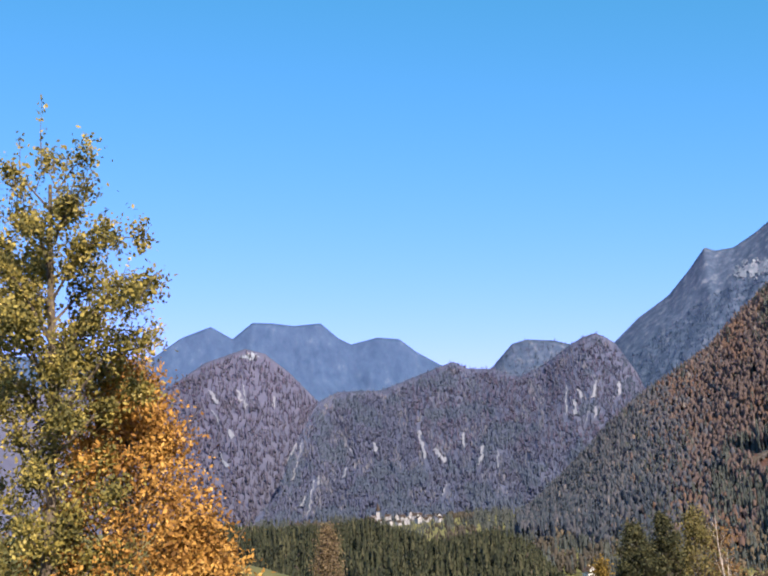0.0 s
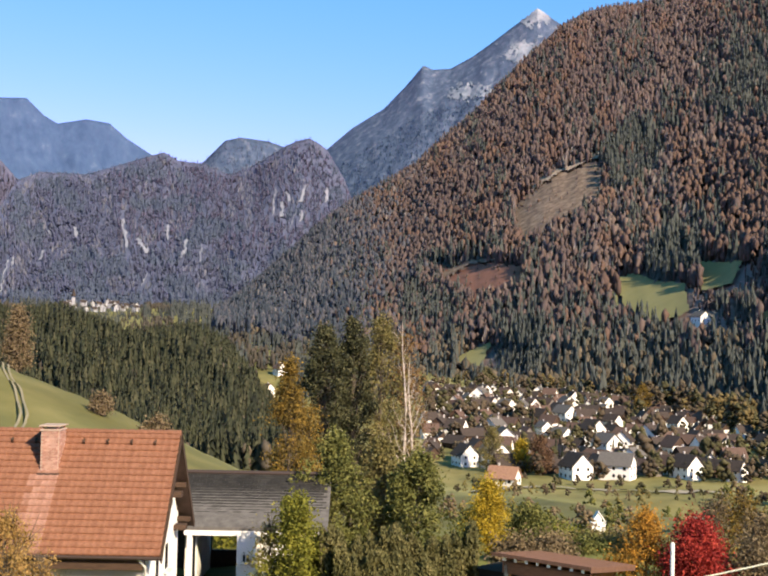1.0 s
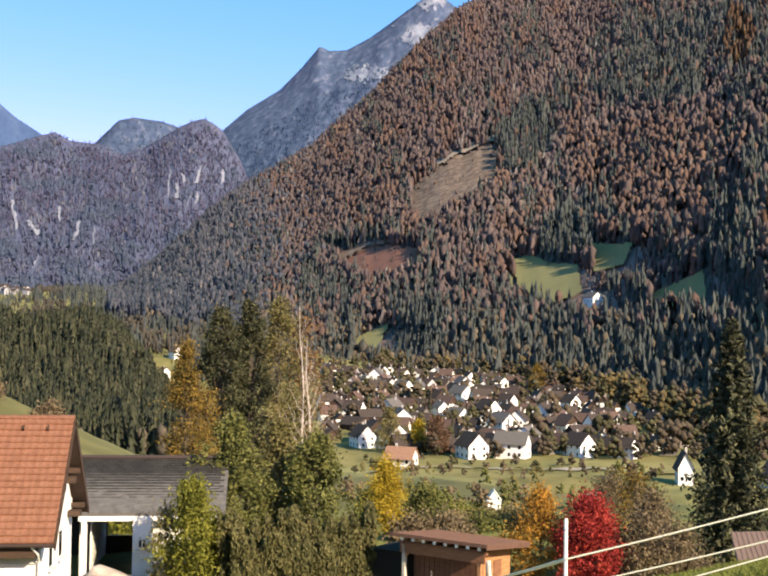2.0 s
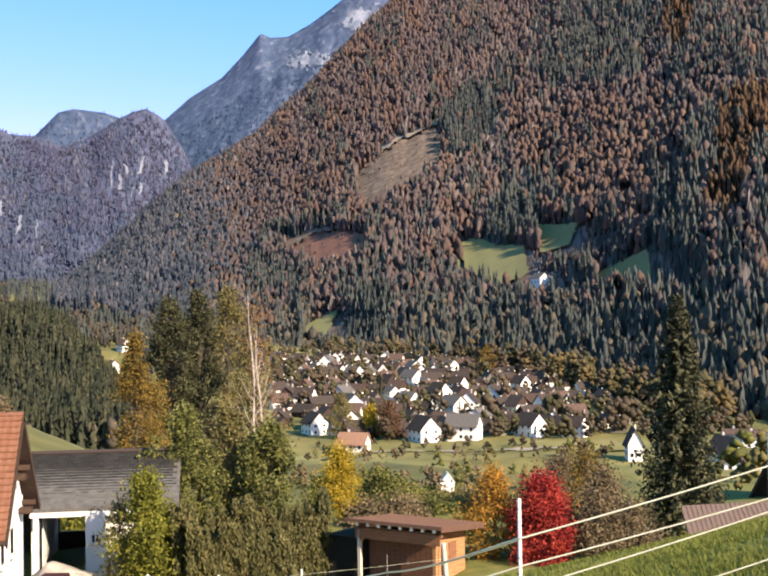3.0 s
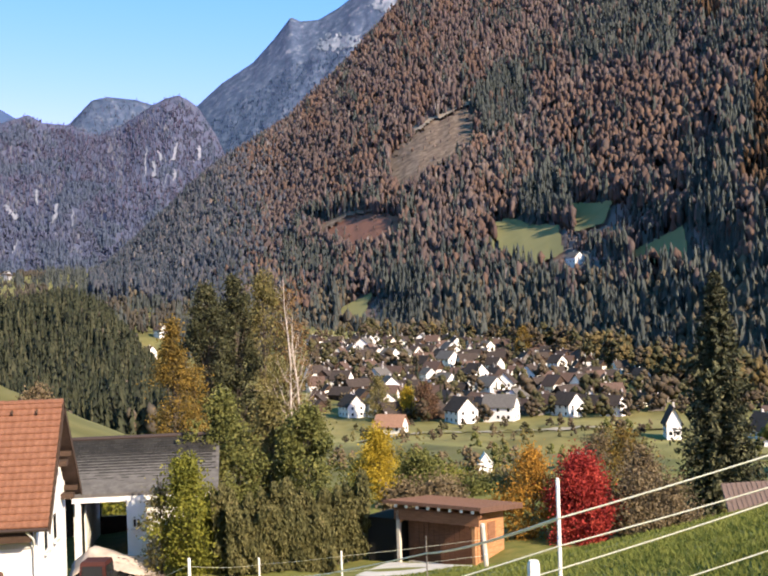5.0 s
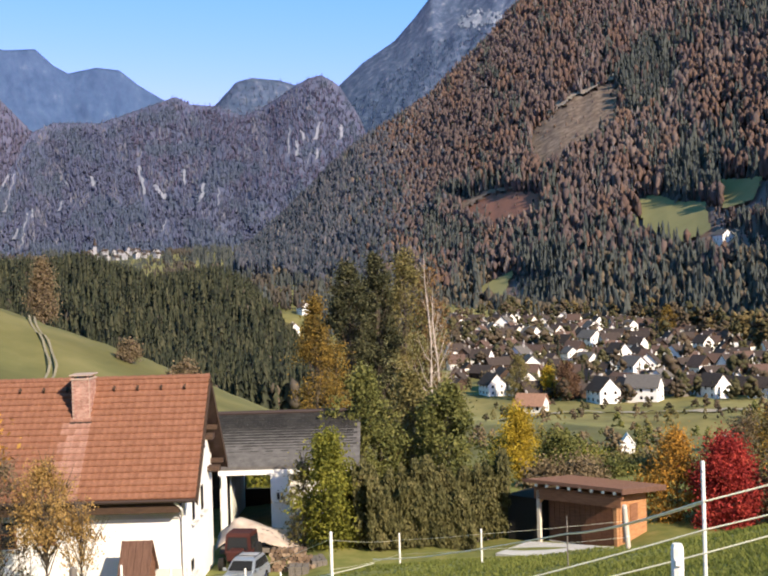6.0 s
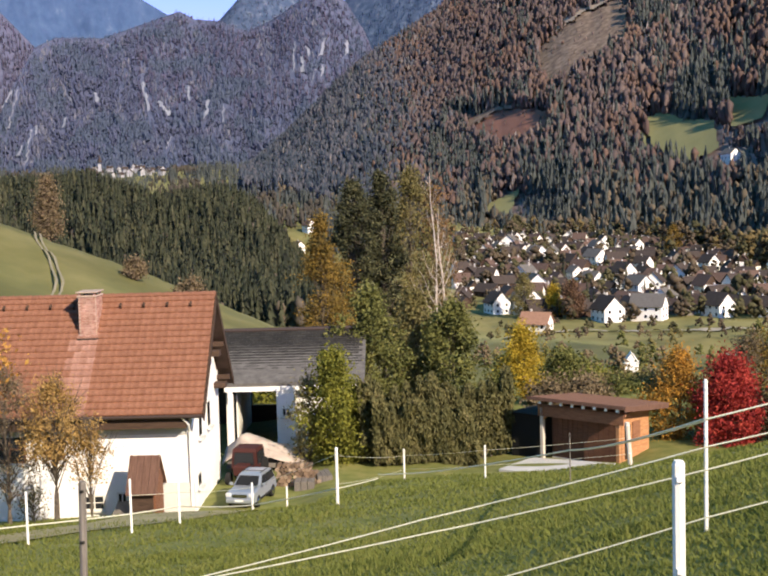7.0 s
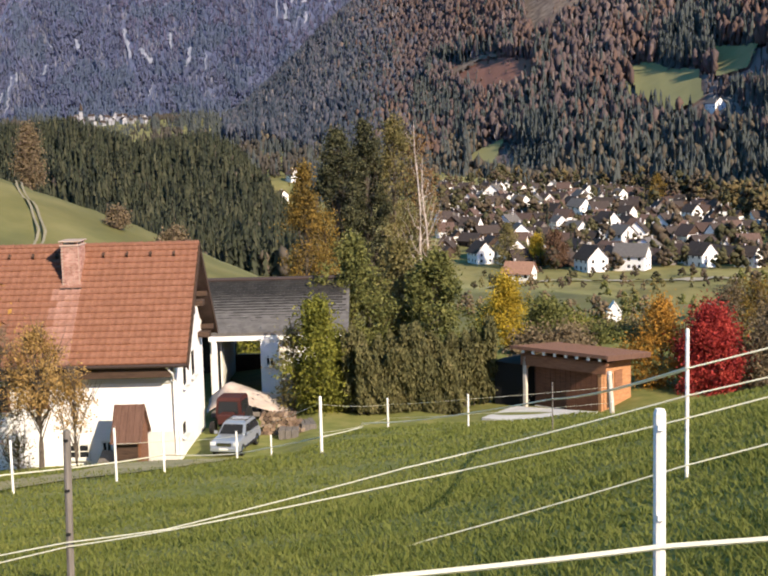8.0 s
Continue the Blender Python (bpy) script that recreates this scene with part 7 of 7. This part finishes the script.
wood("garden_spruces", FINE_SPRUCES, pts[k], hts[k] * 1.1, DARK_SPRUCE, "dark spruces between the houses")
for b, d, h, mat, label in ((7.3, 470, 12, LEAF_YELLOW, "bright yellow tree in the village"), (8.2, 462, 15, LEAF_COPPER, "large round copper-brown tree in the village"), (5.9, 470, 17, LEAF_OLIVE, "tall olive tree in the village"), (12.9, 760, 18, LEAF_AMBER, "pale amber tree above the village")):
    x, y = polar(b, d)
    leafy_tree("village_tree", x, y, h, h * 0.33, mat, label, int(b * 10), low=0.1, clumps=90, leaves=40, size=0.36, spread=0.9)
# broadleaf trees along the foot of the forest
m = 170
fb = g.uniform(4, 24, m)
fd = np.interp(fb, (4, 11, 20, 25), (935, 900, 600, 520)) + g.uniform(-40, 45, m)
ox, oy = fd * np.sin(np.radians(fb)), fd * np.cos(np.radians(fb))
pts = np.stack([ox, oy, ground_height(ox, oy) - 0.3], -1)
oh = g.uniform(9, 16, m) + 7 * step(10, 15, fb) * g.uniform(0, 1, m)
for q, (mat, label) in enumerate(((WOODY, "tall brown trees at the forest edge"), (WOODY_OLIVE, "tall olive trees at the forest edge"), (OCHRE, "tall ochre trees at the forest edge"))):
    sel = np.arange(m) % 3 == q
    wood("edge_trees", LEAFY, pts[sel], oh[sel], mat, label)
# fruit trees and hedges on the meadow before the village
m = 60
fb, fd = g.uniform(3.6, 19, m), g.uniform(372, 452, m)
ox, oy = fd * np.sin(np.radians(fb)), fd * np.cos(np.radians(fb))
clear = np.array([np.min(np.hypot(sp[:, 0] - a, sp[:, 1] - b)) > 9 for a, b in zip(ox, oy)]) & (fbm(ox * 0.03, oy * 0.03, 6) > 0.36)
pts = np.stack([ox, oy, ground_height(ox, oy) - 0.2], -1)
oh = g.uniform(1.5, 6, m)
for q, (mat, label) in enumerate(((WOODY, "brown fruit trees on the village meadow"), (WOODY_OLIVE, "olive bushes on the village meadow"))):
    sel = clear & (np.arange(m) % 2 == q)
    wood("meadow_trees", GARDEN, pts[sel], oh[sel], mat, label)
# shrubs and rough trees between terrace and village
n = 480
tb, td = g.uniform(3.5, 26, n), g.uniform(100, 420, n)
tx, ty = td * np.sin(np.radians(tb)), td * np.cos(np.radians(tb))
ok = (fbm(tx * 0.02, ty * 0.02, 8) > 0.5) | (td < 150)
ok &= ~((tb > 18.8) & (td > 120))
ok &= ~((tb > 3) & (tb < 16) & (td > 190) & (td < 425)) | ((g.uniform(0, 1, n) < 0.5) & (td > 365)) | ((g.uniform(0, 1, n) < 0.1) & (td > 240))
pts = np.stack([tx, ty, ground_height(tx, ty) - 0.2], -1)
kind = g.integers(0, 3, n)
hts = g.uniform(2.5, 6, n) * np.where((td < 200) & (tb < 21), 0.5, 1.0)
for q, (mat, label) in enumerate(((LEAF_BROWN, "brown thicket on the slope below the terrace"), (LEAF_OLIVE, "olive thicket on the slope below the terrace"), (LEAF_GREEN, "green thicket on the slope below the terrace"))):
    wood("thicket", LEAFY, pts[ok & (kind == q)], hts[ok & (kind == q)], mat, label)


# ---- roads and tracks ----
def ribbon(name, points, wide, mat, label, lift=0.25):
    """A road laid on the ground along points."""
    pts = []
    for (x0, y0), (x1, y1) in zip(points, points[1:]):
        for k in range(14):
            pts.append((x0 + (x1 - x0) * k / 14, y0 + (y1 - y0) * k / 14))
    p = np.array(pts + [points[-1]], float)
    d = np.gradient(p, axis=0)
    nrm = np.stack([-d[:, 1], d[:, 0]], -1) / np.linalg.norm(d, axis=1)[:, None]
    rows = []
    for s in (-0.5, -0.17, 0.17, 0.5):
        q = p + nrm * wide * s
        rows.append(np.stack([q[:, 0], q[:, 1], ground_height(q[:, 0], q[:, 1]) + lift], -1))
    v = np.stack(rows, 1).reshape(-1, 3)
    return tagged(part(name, raw_mesh(name, v, grid_faces(len(p), 4)[:, ::-1]), mat), label, "road", kind="structure")


ribbon("road", [polar(5, 400), polar(8, 420), polar(12, 418), polar(16, 425), polar(22, 400)], 4, ASPHALT, "pale village road along the meadows", 0.6)
ribbon("road", [polar(12.5, 330), polar(15.5, 345), polar(19, 335), polar(24, 300)], 3.5, ASPHALT, "pale lane across the meadow", 0.6)
ribbon("track", [(-60.2, 201), (-56.6, 190), (-51.1, 178), (-46.7, 166), (-44.2, 150)], 0.35, GRAVEL, "gravel wheel track over the meadow hill", 0.4)
ribbon("track", [(-61.1, 201), (-57.5, 190), (-52, 178), (-47.6, 166), (-45.1, 150)], 0.35, GRAVEL, "gravel wheel track over the meadow hill", 0.4)
ribbon("track", [(-14, 22.6), (-8.39, 25.0), (-6.6, 26.2), (-5.3, 28.5), (-4.6, 31.5), (-4.3, 36), (-4.4, 43), (-4.9, 48)], 2.4, DRY, "pale worn drive along the fence", 0.03)

# ---- grass ----
g = np.random.default_rng(44)
n = 420000
gb = g.uniform(-24, 29, n)
gd = 4 + 44 * g.uniform(0, 1, n) ** 1.25
bx, by = gd * np.sin(np.radians(gb)), gd * np.cos(np.radians(gb))
tuft = fbm(bx * 0.9, by * 0.9, 14)
keep = g.uniform(0, 1, n) < (0.35 + tuft) * np.interp(gd, (12, 22, 48), (1, 0.5, 0.2))
drive = np.interp(by, (22, 26, 28.5, 31.5, 36, 48), (-14, -6.9, -5.3, -4.6, -4.3, -4.9))
keep &= ~((np.abs(bx - drive) < 1.0) & (g.uniform(0, 1, n) < 0.75))
keep &= ~((bx < -8.5) & (by > 46.5)) & ~((bx > 3.5) & (bx < 11) & (by > 51))
bx, by, gd, tuft = bx[keep], by[keep], gd[keep], tuft[keep]
n = len(bx)
bz = ground_height(bx, by)
hh = g.uniform(0.02, 0.07, n) * (0.5 + tuft) * (1 + gd / 60)
a = g.uniform(0, 2 * math.pi, n)
w = 0.004 + gd * 0.0007
base = np.stack([bx, by, bz - 0.01], -1)
side = np.stack([np.cos(a) * w, np.sin(a) * w, 0 * a], -1)
tip = base + np.stack([g.normal(0, 0.04, n), g.normal(0, 0.04, n), hh], -1)
v = np.stack([base - side, base + side, tip], 1).reshape(-1, 3)
grass = part("grass", raw_mesh("grass", v, np.arange(3 * n).reshape(n, 3)), GRASS)
tagged(grass, "short green pasture grass with paler tufts", "grass", kind="stuff")
